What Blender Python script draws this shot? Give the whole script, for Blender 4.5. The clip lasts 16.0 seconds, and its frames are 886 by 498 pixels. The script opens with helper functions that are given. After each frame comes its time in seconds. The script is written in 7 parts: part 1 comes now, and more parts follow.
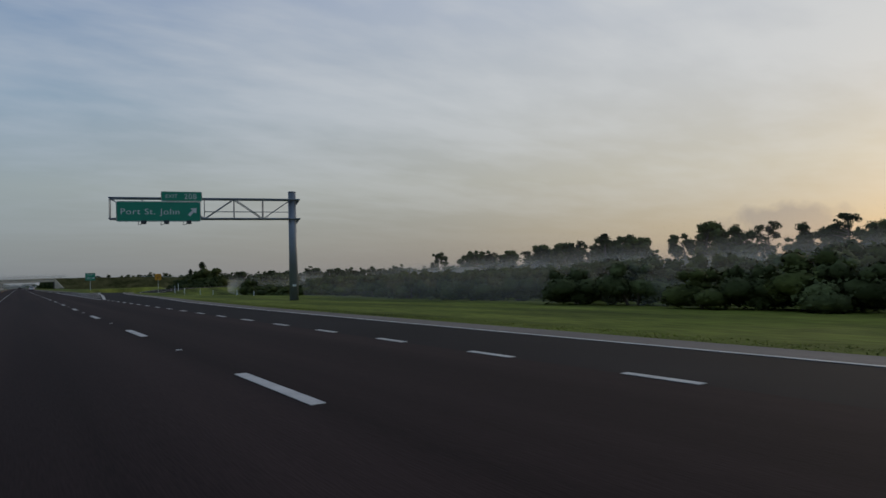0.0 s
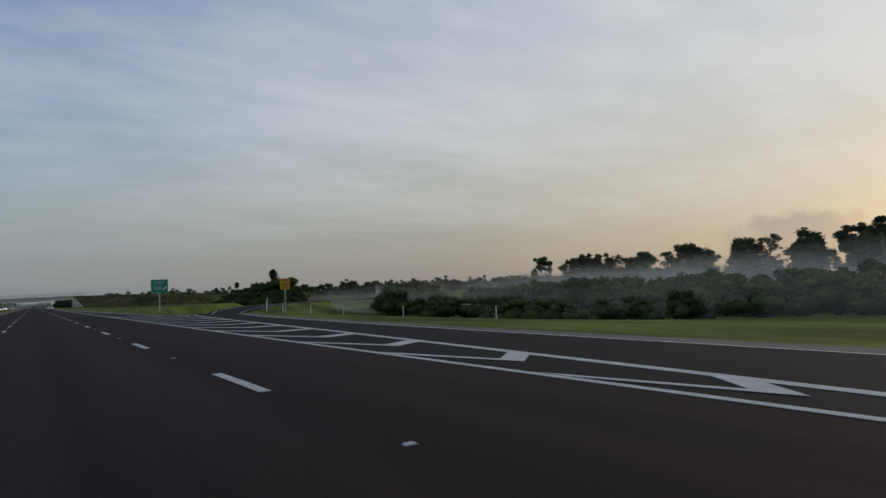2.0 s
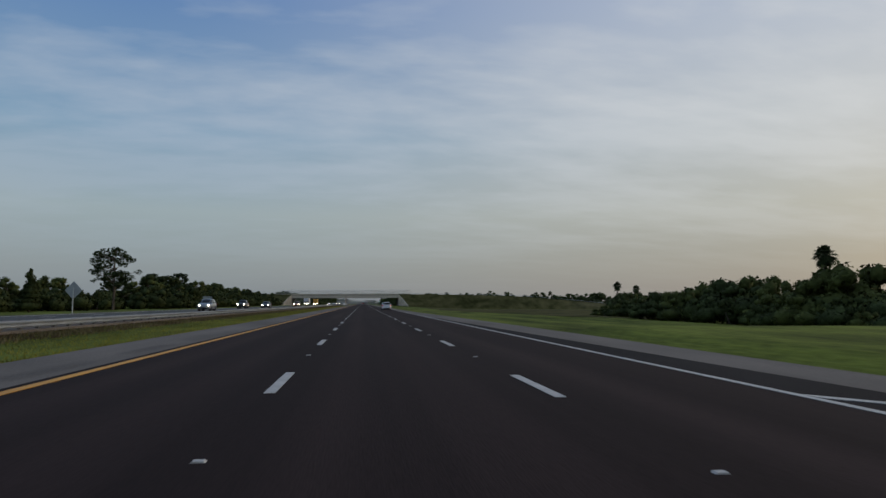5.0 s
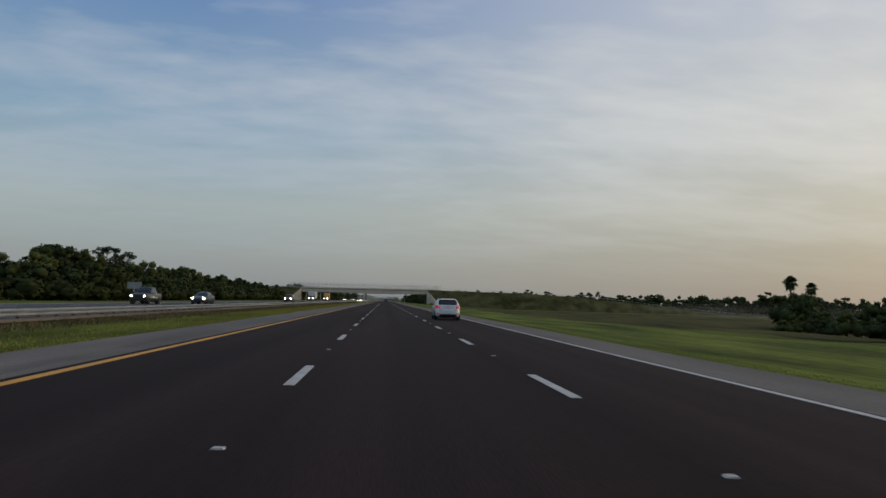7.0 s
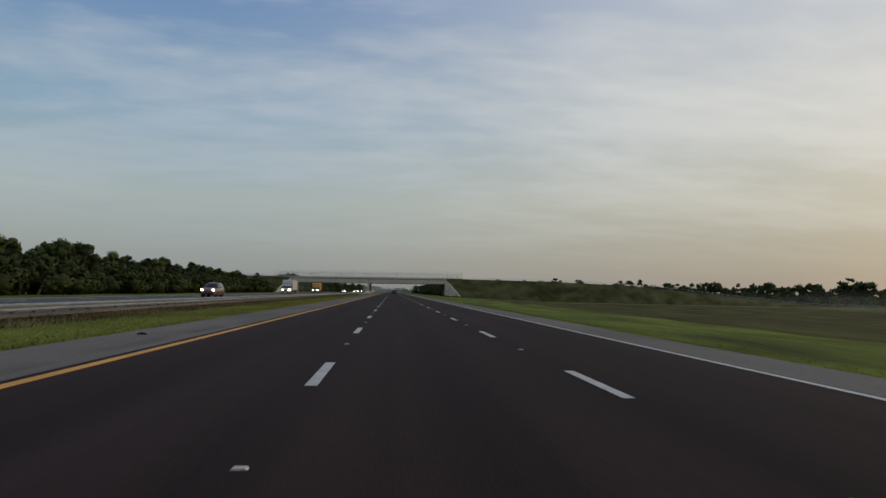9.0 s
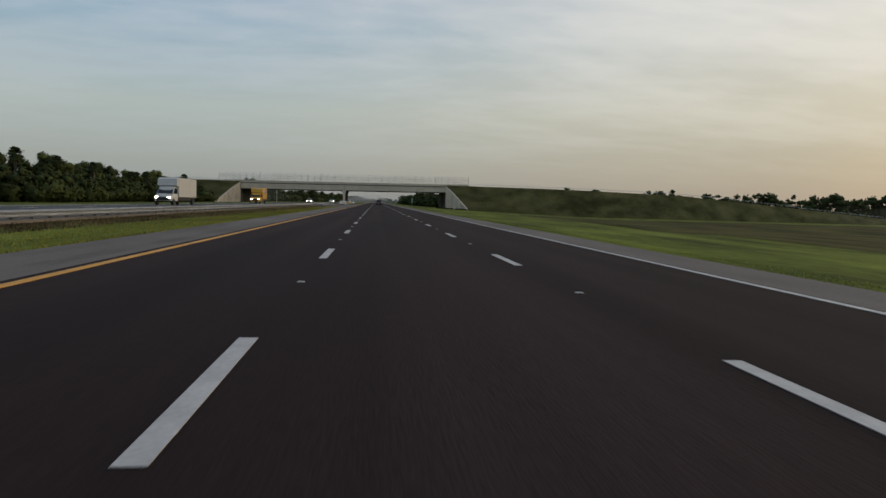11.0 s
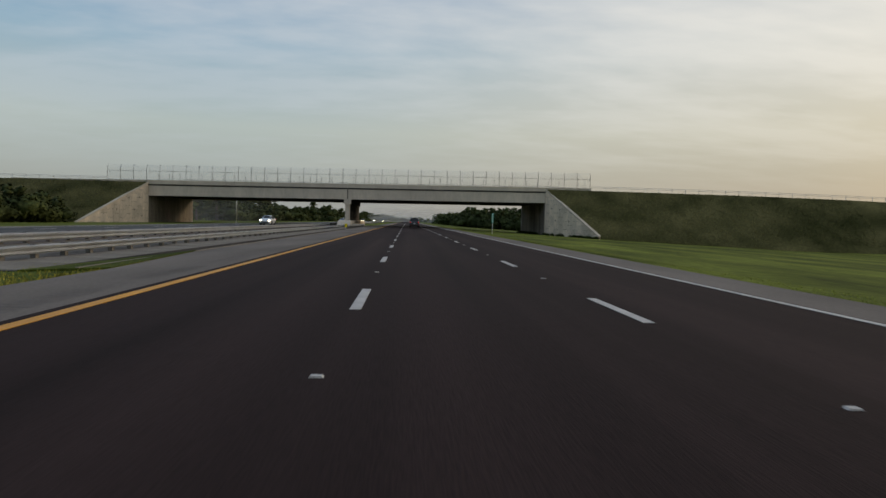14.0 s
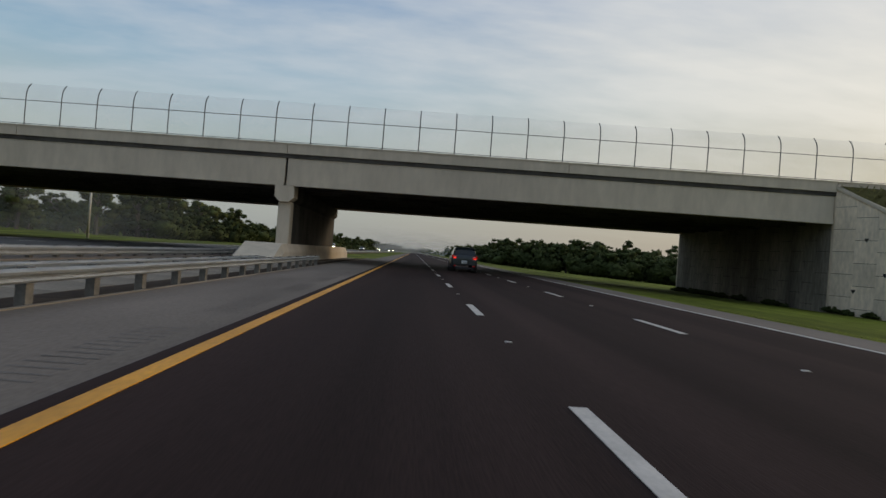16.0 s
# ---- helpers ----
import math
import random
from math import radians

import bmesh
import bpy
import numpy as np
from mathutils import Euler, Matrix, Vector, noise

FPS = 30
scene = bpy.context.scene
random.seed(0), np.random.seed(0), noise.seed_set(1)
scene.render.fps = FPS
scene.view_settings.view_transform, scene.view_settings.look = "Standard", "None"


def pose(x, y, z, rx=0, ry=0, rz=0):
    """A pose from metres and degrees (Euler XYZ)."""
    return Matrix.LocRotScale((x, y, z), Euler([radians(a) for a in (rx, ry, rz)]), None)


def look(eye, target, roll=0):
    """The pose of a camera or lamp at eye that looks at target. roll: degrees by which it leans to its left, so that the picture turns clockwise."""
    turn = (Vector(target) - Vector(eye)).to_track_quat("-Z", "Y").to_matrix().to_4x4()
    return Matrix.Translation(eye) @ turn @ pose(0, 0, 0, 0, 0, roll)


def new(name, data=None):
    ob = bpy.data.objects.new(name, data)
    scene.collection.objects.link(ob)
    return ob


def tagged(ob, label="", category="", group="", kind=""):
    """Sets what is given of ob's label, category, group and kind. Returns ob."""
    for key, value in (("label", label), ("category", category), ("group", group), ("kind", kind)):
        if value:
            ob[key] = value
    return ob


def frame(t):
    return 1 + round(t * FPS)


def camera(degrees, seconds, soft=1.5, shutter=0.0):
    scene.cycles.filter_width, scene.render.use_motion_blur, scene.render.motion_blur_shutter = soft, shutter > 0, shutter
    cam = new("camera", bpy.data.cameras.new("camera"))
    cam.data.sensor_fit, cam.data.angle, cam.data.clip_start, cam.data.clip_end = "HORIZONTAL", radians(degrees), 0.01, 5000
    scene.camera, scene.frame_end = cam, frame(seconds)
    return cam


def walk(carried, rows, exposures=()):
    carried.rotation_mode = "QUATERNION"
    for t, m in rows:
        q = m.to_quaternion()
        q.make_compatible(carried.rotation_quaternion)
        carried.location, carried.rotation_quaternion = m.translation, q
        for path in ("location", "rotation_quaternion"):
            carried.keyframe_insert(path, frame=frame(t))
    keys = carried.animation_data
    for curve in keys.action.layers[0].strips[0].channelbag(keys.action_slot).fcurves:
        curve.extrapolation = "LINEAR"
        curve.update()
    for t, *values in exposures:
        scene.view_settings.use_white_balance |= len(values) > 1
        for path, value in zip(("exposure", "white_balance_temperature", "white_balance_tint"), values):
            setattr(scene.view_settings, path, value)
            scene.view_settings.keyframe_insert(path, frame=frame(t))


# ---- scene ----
cam = camera(68.5, 16.0, soft=1.5, shutter=0.03)
PATH = [
    (0, (1.360, 0.000, 1.157), (6.825, 8.366, 1.546), -1.80),
    (0.5, (1.258, 16.284, 1.174), (6.208, 24.961, 1.638), -1.41),
    (1, (1.340, 33.179, 1.148), (6.321, 41.840, 1.565), -1.79),
    (1.5, (1.296, 49.907, 1.146), (6.573, 58.384, 1.680), -2.02),
    (2, (1.227, 66.695, 1.180), (6.568, 75.129, 1.778), -2.64),
    (2.5, (1.317, 83.024, 1.206), (6.343, 91.627, 2.059), -2.75),
    (3, (1.290, 99.547, 1.174), (6.055, 108.287, 2.126), -1.87),
    (3.5, (1.247, 116.041, 1.150), (4.932, 125.295, 2.035), -1.92),
    (4, (1.248, 132.142, 1.160), (4.159, 141.677, 1.939), -1.61),
    (4.5, (1.154, 148.967, 1.172), (3.047, 158.753, 1.983), -0.73),
    (5, (1.172, 165.513, 1.164), (2.394, 175.403, 2.001), 0.24),
    (7.5, (1.206, 251.568, 1.157), (2.052, 261.502, 1.928), 1.75),
    (8, (1.044, 268.456, 1.167), (1.822, 278.402, 1.866), 1.67),
    (8.5, (0.986, 286.459, 1.118), (1.672, 296.411, 1.825), 1.40),
    (9, (0.940, 304.472, 1.158), (1.707, 314.420, 1.822), 1.26),
    (9.5, (0.894, 322.815, 1.137), (1.872, 332.767, 1.025), 1.63),
    (12, (1.030, 417.041, 1.115), (2.081, 426.959, 0.378), 1.64),
    (12.5, (1.018, 436.184, 1.130), (1.890, 446.130, 0.568), 1.34),
    (13, (0.985, 454.704, 1.144), (1.657, 464.666, 0.587), 1.39),
    (13.5, (0.927, 473.207, 1.137), (1.568, 483.177, 0.713), 1.17),
    (14, (0.641, 491.566, 1.180), (1.213, 501.541, 0.762), 1.55),
    (14.5, (0.203, 509.890, 1.145), (0.730, 519.871, 0.801), 1.92),
    (15, (-0.391, 528.580, 1.129), (0.085, 538.567, 0.958), 3.04),
    (15.5, (-0.969, 547.584, 1.096), (-0.541, 557.574, 1.129), 3.84),
    (16, (-1.360, 566.752, 1.106), (-0.913, 576.742, 1.185), 4.52),
]
EXPOSURES = [(0, -0.14, 6200, 10), (0.5, -0.06, 6150, 10), (1, -0.15, 6150, 10), (1.5, 0.04, 6250, 10), (2, -0.05, 6250, 10), (3, -0.14, 6150, 10), (3.5, -0.22, 6000, 10), (4, -0.06, 6100, 10), (5, 0.02, 6350, 10), (7.5, 0.14, 6800, 10), (9.5, 0.18, 6950, 10), (12, 0.36, 7200, 10), (16, 0.38, 7150, 10)]
walk(cam, [(t, look(eye, target, roll)) for t, eye, target, roll in PATH], EXPOSURES)

# ---------------------------------------------------------------- light
SUN_AZ = radians(78)      # to the right of the road's heading
SUN_EL = radians(7)


def make_world():
    world = bpy.data.worlds.new("dawn_sky")
    scene.world = world
    world.use_nodes = True
    nt = world.node_tree
    nt.nodes.clear()
    N, L = nt.nodes.new, nt.links.new
    out = N("ShaderNodeOutputWorld")
    bg = N("ShaderNodeBackground")
    bg.inputs["Strength"].default_value = 1.0
    L(bg.outputs[0], out.inputs[0])
    co = N("ShaderNodeTexCoord")
    sep = N("ShaderNodeSeparateXYZ")
    L(co.outputs["Generated"], sep.inputs[0])

    def ramp(stops):
        r = N("ShaderNodeValToRGB")
        els = r.color_ramp.elements
        while len(els) < len(stops):
            els.new(0.5)
        for e, (p, c) in zip(els, stops):
            e.position, e.color = p, (*c, 1)
        return r

    def math_node(op, a, b=None, clamp=False):
        m = N("ShaderNodeMath")
        m.operation, m.use_clamp = op, clamp
        for k, v in enumerate((a, b)):
            if v is None:
                continue
            if isinstance(v, (int, float)):
                m.inputs[k].default_value = v
            else:
                L(v, m.inputs[k])
        return m.outputs[0]

    def mix(fac, a, b):
        m = N("ShaderNodeMix")
        m.data_type = "RGBA"
        for k, v in ((0, fac), (6, a), (7, b)):
            if isinstance(v, (int, float)):
                m.inputs[k].default_value = v
            elif isinstance(v, tuple):
                m.inputs[k].default_value = (*v, 1)
            else:
                L(v, m.inputs[k])
        return m.outputs[2]

    away = ramp([(0.0, (0.215, 0.25, 0.28)), (0.05, (0.27, 0.31, 0.33)), (0.13, (0.335, 0.405, 0.43)),
                 (0.24, (0.225, 0.355, 0.485)), (0.42, (0.120, 0.232, 0.455)), (1.0, (0.17, 0.26, 0.42))])
    warm = ramp([(0.0, (0.29, 0.262, 0.240)), (0.06, (0.37, 0.332, 0.278)), (0.14, (0.50, 0.475, 0.405)),
                 (0.26, (0.62, 0.62, 0.60)), (0.42, (0.58, 0.61, 0.66)), (1.0, (0.25, 0.31, 0.42))])
    glow = ramp([(0.0, (0.37, 0.315, 0.265)), (0.06, (0.50, 0.42, 0.31)), (0.14, (0.61, 0.56, 0.455)),
                 (0.26, (0.64, 0.63, 0.60)), (0.42, (0.58, 0.61, 0.66)), (1.0, (0.25, 0.31, 0.42))])
    for r in (away, warm, glow):
        L(sep.outputs["Z"], r.inputs[0])
    # how far round towards the sun
    dot = N("ShaderNodeVectorMath")
    dot.operation = "DOT_PRODUCT"
    L(co.outputs["Generated"], dot.inputs[0])
    dot.inputs[1].default_value = (math.sin(SUN_AZ), math.cos(SUN_AZ), 0)
    near_sun = N("ShaderNodeMapRange")
    near_sun.interpolation_type = "SMOOTHSTEP"
    L(dot.outputs["Value"], near_sun.inputs[0])
    for k, v in ((1, -0.16), (2, 1.0), (3, 0.0), (4, 1.0)):
        near_sun.inputs[k].default_value = v
    by_sun = N("ShaderNodeMapRange")
    by_sun.interpolation_type = "SMOOTHSTEP"
    L(dot.outputs["Value"], by_sun.inputs[0])
    for k, v in ((1, 0.66), (2, 1.0), (3, 0.0), (4, 1.0)):
        by_sun.inputs[k].default_value = v
    base = mix(by_sun.outputs[0], mix(near_sun.outputs[0], away.outputs[0], warm.outputs[0]), glow.outputs[0])
    # thin high cloud in long streaks: project the direction on a flat layer overhead
    up = math_node("ADD", math_node("MAXIMUM", sep.outputs["Z"], 0.0), 0.12)
    lay = N("ShaderNodeCombineXYZ")
    L(math_node("DIVIDE", sep.outputs["X"], up), lay.inputs[0])
    L(math_node("DIVIDE", sep.outputs["Y"], up), lay.inputs[1])
    turn = N("ShaderNodeMapping")
    turn.inputs["Rotation"].default_value = (0, 0, radians(-38))
    turn.inputs["Scale"].default_value = (0.62, 1.15, 1)
    L(lay.outputs[0], turn.inputs[0])
    n1 = N("ShaderNodeTexNoise")
    n1.inputs["Scale"].default_value, n1.inputs["Detail"].default_value, n1.inputs["Roughness"].default_value = 0.95, 6, 0.54
    n1.inputs["Distortion"].default_value = 0.55
    L(turn.outputs[0], n1.inputs[0])
    n2 = N("ShaderNodeTexNoise")
    n2.inputs["Scale"].default_value, n2.inputs["Detail"].default_value = 4.6, 6
    L(turn.outputs[0], n2.inputs[0])
    streak = math_node("ADD", math_node("MULTIPLY", n1.outputs[0], 0.66), math_node("MULTIPLY", n2.outputs[0], 0.34))
    cloud = N("ShaderNodeMapRange")
    L(streak, cloud.inputs[0])
    for k, v in ((1, 0.42), (2, 0.59), (3, 0.0), (4, 1.0)):
        cloud.inputs[k].default_value = v
    hi = N("ShaderNodeMapRange")
    L(sep.outputs["Z"], hi.inputs[0])
    for k, v in ((1, 0.05), (2, 0.30), (3, 0.03), (4, 0.68)):
        hi.inputs[k].default_value = v
    veil = mix(near_sun.outputs[0], (0.42, 0.49, 0.585), (0.76, 0.75, 0.72))
    cloudy = mix(math_node("MULTIPLY", cloud.outputs[0], hi.outputs[0]), base, veil)
    far = N("ShaderNodeVectorMath")
    far.operation = "DISTANCE"
    flat = N("ShaderNodeVectorMath")
    flat.operation = "MULTIPLY"
    L(co.outputs["Generated"], flat.inputs[0])
    flat.inputs[1].default_value = (1, 1, 1.9)
    L(flat.outputs[0], far.inputs[0])
    far.inputs[1].default_value = (math.sin(radians(61)) * 0.997, math.cos(radians(61)) * 0.997, 0.038 * 1.9)
    n3 = N("ShaderNodeTexNoise")
    n3.inputs["Scale"].default_value, n3.inputs["Detail"].default_value = 24, 5
    L(co.outputs["Generated"], n3.inputs[0])
    heap = N("ShaderNodeMapRange")
    L(math_node("ADD", far.outputs["Value"], math_node("MULTIPLY", n3.outputs[0], 0.16)), heap.inputs[0])
    for k, v in ((1, 0.135), (2, 0.175), (3, 0.9), (4, 0.0)):
        heap.inputs[k].default_value = v
    cloudy = mix(heap.outputs[0], cloudy, (0.29, 0.272, 0.275))
    sky = N("ShaderNodeTexSky")
    sky.sky_type, sky.sun_disc = "NISHITA", False
    sky.sun_elevation, sky.sun_rotation = SUN_EL, SUN_AZ
    scaled = N("ShaderNodeVectorMath")
    scaled.operation = "SCALE"
    L(sky.outputs[0], scaled.inputs[0])
    scaled.inputs["Scale"].default_value = 0.09
    L(mix(0.88, scaled.outputs[0], cloudy), bg.inputs["Color"])


make_world()
sun = new("sun", bpy.data.lights.new("sun", "SUN"))
sun.data.energy, sun.data.angle, sun.data.color = 0.6, radians(5), (1.0, 0.80, 0.56)
sun.matrix_world = look((200 * math.sin(SUN_AZ), 200 * math.cos(SUN_AZ), 200 * math.tan(SUN_EL)), (0, 0, 0))


# ---------------------------------------------------------------- materials
def material(name, color, rough=0.7, metal=0.0, vary=0.25, scale=3.0, fine=40.0, bump=0.15, tint=None, coords="Object",
             stretch=(1, 1, 1), island=0.0, obj_random=0.0, spec=0.5, emit=None, emit_strength=0.0, coat=0.0, bump_dist=0.01):
    m = bpy.data.materials.new(name)
    m.use_nodes = True
    nt = m.node_tree
    N, L = nt.nodes.new, nt.links.new
    b = nt.nodes["Principled BSDF"]
    b.inputs["Roughness"].default_value, b.inputs["Metallic"].default_value = rough, metal
    b.inputs["Specular IOR Level"].default_value = spec
    b.inputs["Coat Weight"].default_value = coat
    b.inputs["Coat Roughness"].default_value = 0.06
    co = N("ShaderNodeTexCoord")
    mp = N("ShaderNodeMapping")
    mp.inputs["Scale"].default_value = stretch
    L(co.outputs[coords], mp.inputs[0])
    big, small = N("ShaderNodeTexNoise"), N("ShaderNodeTexNoise")
    for n, s, d in ((big, scale, 4), (small, fine, 3)):
        n.inputs["Scale"].default_value, n.inputs["Detail"].default_value = s, d
        L(mp.outputs[0], n.inputs[0])
    dark = tuple(c * (1 - vary) for c in color)
    light = tuple(min(1, c * (1 + vary)) for c in (tint or color))
    r1 = N("ShaderNodeMix")
    r1.data_type = "RGBA"
    spread = N("ShaderNodeMapRange")
    for k, v in ((1, 0.3), (2, 0.7)):
        spread.inputs[k].default_value = v
    L(big.outputs[0], spread.inputs[0])
    L(spread.outputs[0], r1.inputs[0])
    r1.inputs[6].default_value, r1.inputs[7].default_value = (*dark, 1), (*light, 1)
    val = N("ShaderNodeHueSaturation")
    L(r1.outputs[2], val.inputs["Color"])
    fm = N("ShaderNodeMapRange")
    for k, v in ((1, 0.25), (2, 0.75), (3, 1 - vary * 0.7), (4, 1 + vary * 0.7)):
        fm.inputs[k].default_value = v
    L(small.outputs[0], fm.inputs[0])
    last = fm.outputs[0]
    for amount, node, sock in ((island, "ShaderNodeNewGeometry", "Random Per Island"), (obj_random, "ShaderNodeObjectInfo", "Random")):
        if amount:
            g = N(node)
            rm = N("ShaderNodeMapRange")
            rm.inputs[3].default_value, rm.inputs[4].default_value = 1 - amount, 1 + amount
            L(g.outputs[sock], rm.inputs[0])
            mu = N("ShaderNodeMath")
            mu.operation = "MULTIPLY"
            L(last, mu.inputs[0])
            L(rm.outputs[0], mu.inputs[1])
            last = mu.outputs[0]
    L(last, val.inputs["Value"])
    L(val.outputs[0], b.inputs["Base Color"])
    if bump:
        bp = N("ShaderNodeBump")
        bp.inputs["Strength"].default_value, bp.inputs["Distance"].default_value = bump, bump_dist
        L(small.outputs[0], bp.inputs["Height"])
        L(bp.outputs[0], b.inputs["Normal"])
    if emit:
        b.inputs["Emission Color"].default_value = (*emit, 1)
        b.inputs["Emission Strength"].default_value = emit_strength
    return m


def worn_asphalt(name, color, lane=3.66):
    """Asphalt with paler wheel tracks worn along each lane and long faint oil streaks."""
    m = material(name, color, 0.95, vary=0.26, scale=0.5, fine=60, bump=0.3, stretch=(1, 0.06, 1), spec=0.09)
    nt = m.node_tree
    N, L = nt.nodes.new, nt.links.new
    b = nt.nodes["Principled BSDF"]
    paint = b.inputs["Base Color"].links[0].from_socket
    co, sep = N("ShaderNodeTexCoord"), N("ShaderNodeSeparateXYZ")
    L(co.outputs["Object"], sep.inputs[0])

    def calc(op, a, v):
        q = N("ShaderNodeMath")
        q.operation = op
        L(a, q.inputs[0])
        if isinstance(v, (int, float)):
            q.inputs[1].default_value = v
        else:
            L(v, q.inputs[1])
        return q.outputs[0]

    wave = N("ShaderNodeMath")
    wave.operation = "COSINE"
    L(calc("MULTIPLY", sep.outputs["X"], 4 * math.pi / lane), wave.inputs[0])
    mp, n = N("ShaderNodeMapping"), N("ShaderNodeTexNoise")
    mp.inputs["Scale"].default_value = (1.1, 0.012, 1)
    L(co.outputs["Object"], mp.inputs[0])
    L(mp.outputs[0], n.inputs[0])
    n.inputs["Scale"].default_value, n.inputs["Detail"].default_value = 1.6, 5
    streak = calc("MULTIPLY", calc("SUBTRACT", n.outputs[0], 0.5), 0.85)
    level = calc("ADD", calc("ADD", calc("MULTIPLY", wave.outputs[0], -0.12), streak), 1.0)
    hs = N("ShaderNodeHueSaturation")
    L(paint, hs.inputs["Color"])
    L(level, hs.inputs["Value"])
    L(hs.outputs[0], b.inputs["Base Color"])
    return m


def leaf_material(name, color, tint):
    m = material(name, color, rough=0.8, vary=0.35, scale=0.5, fine=6, bump=0, tint=tint, island=0.25, obj_random=0.18, spec=0.06)
    return m


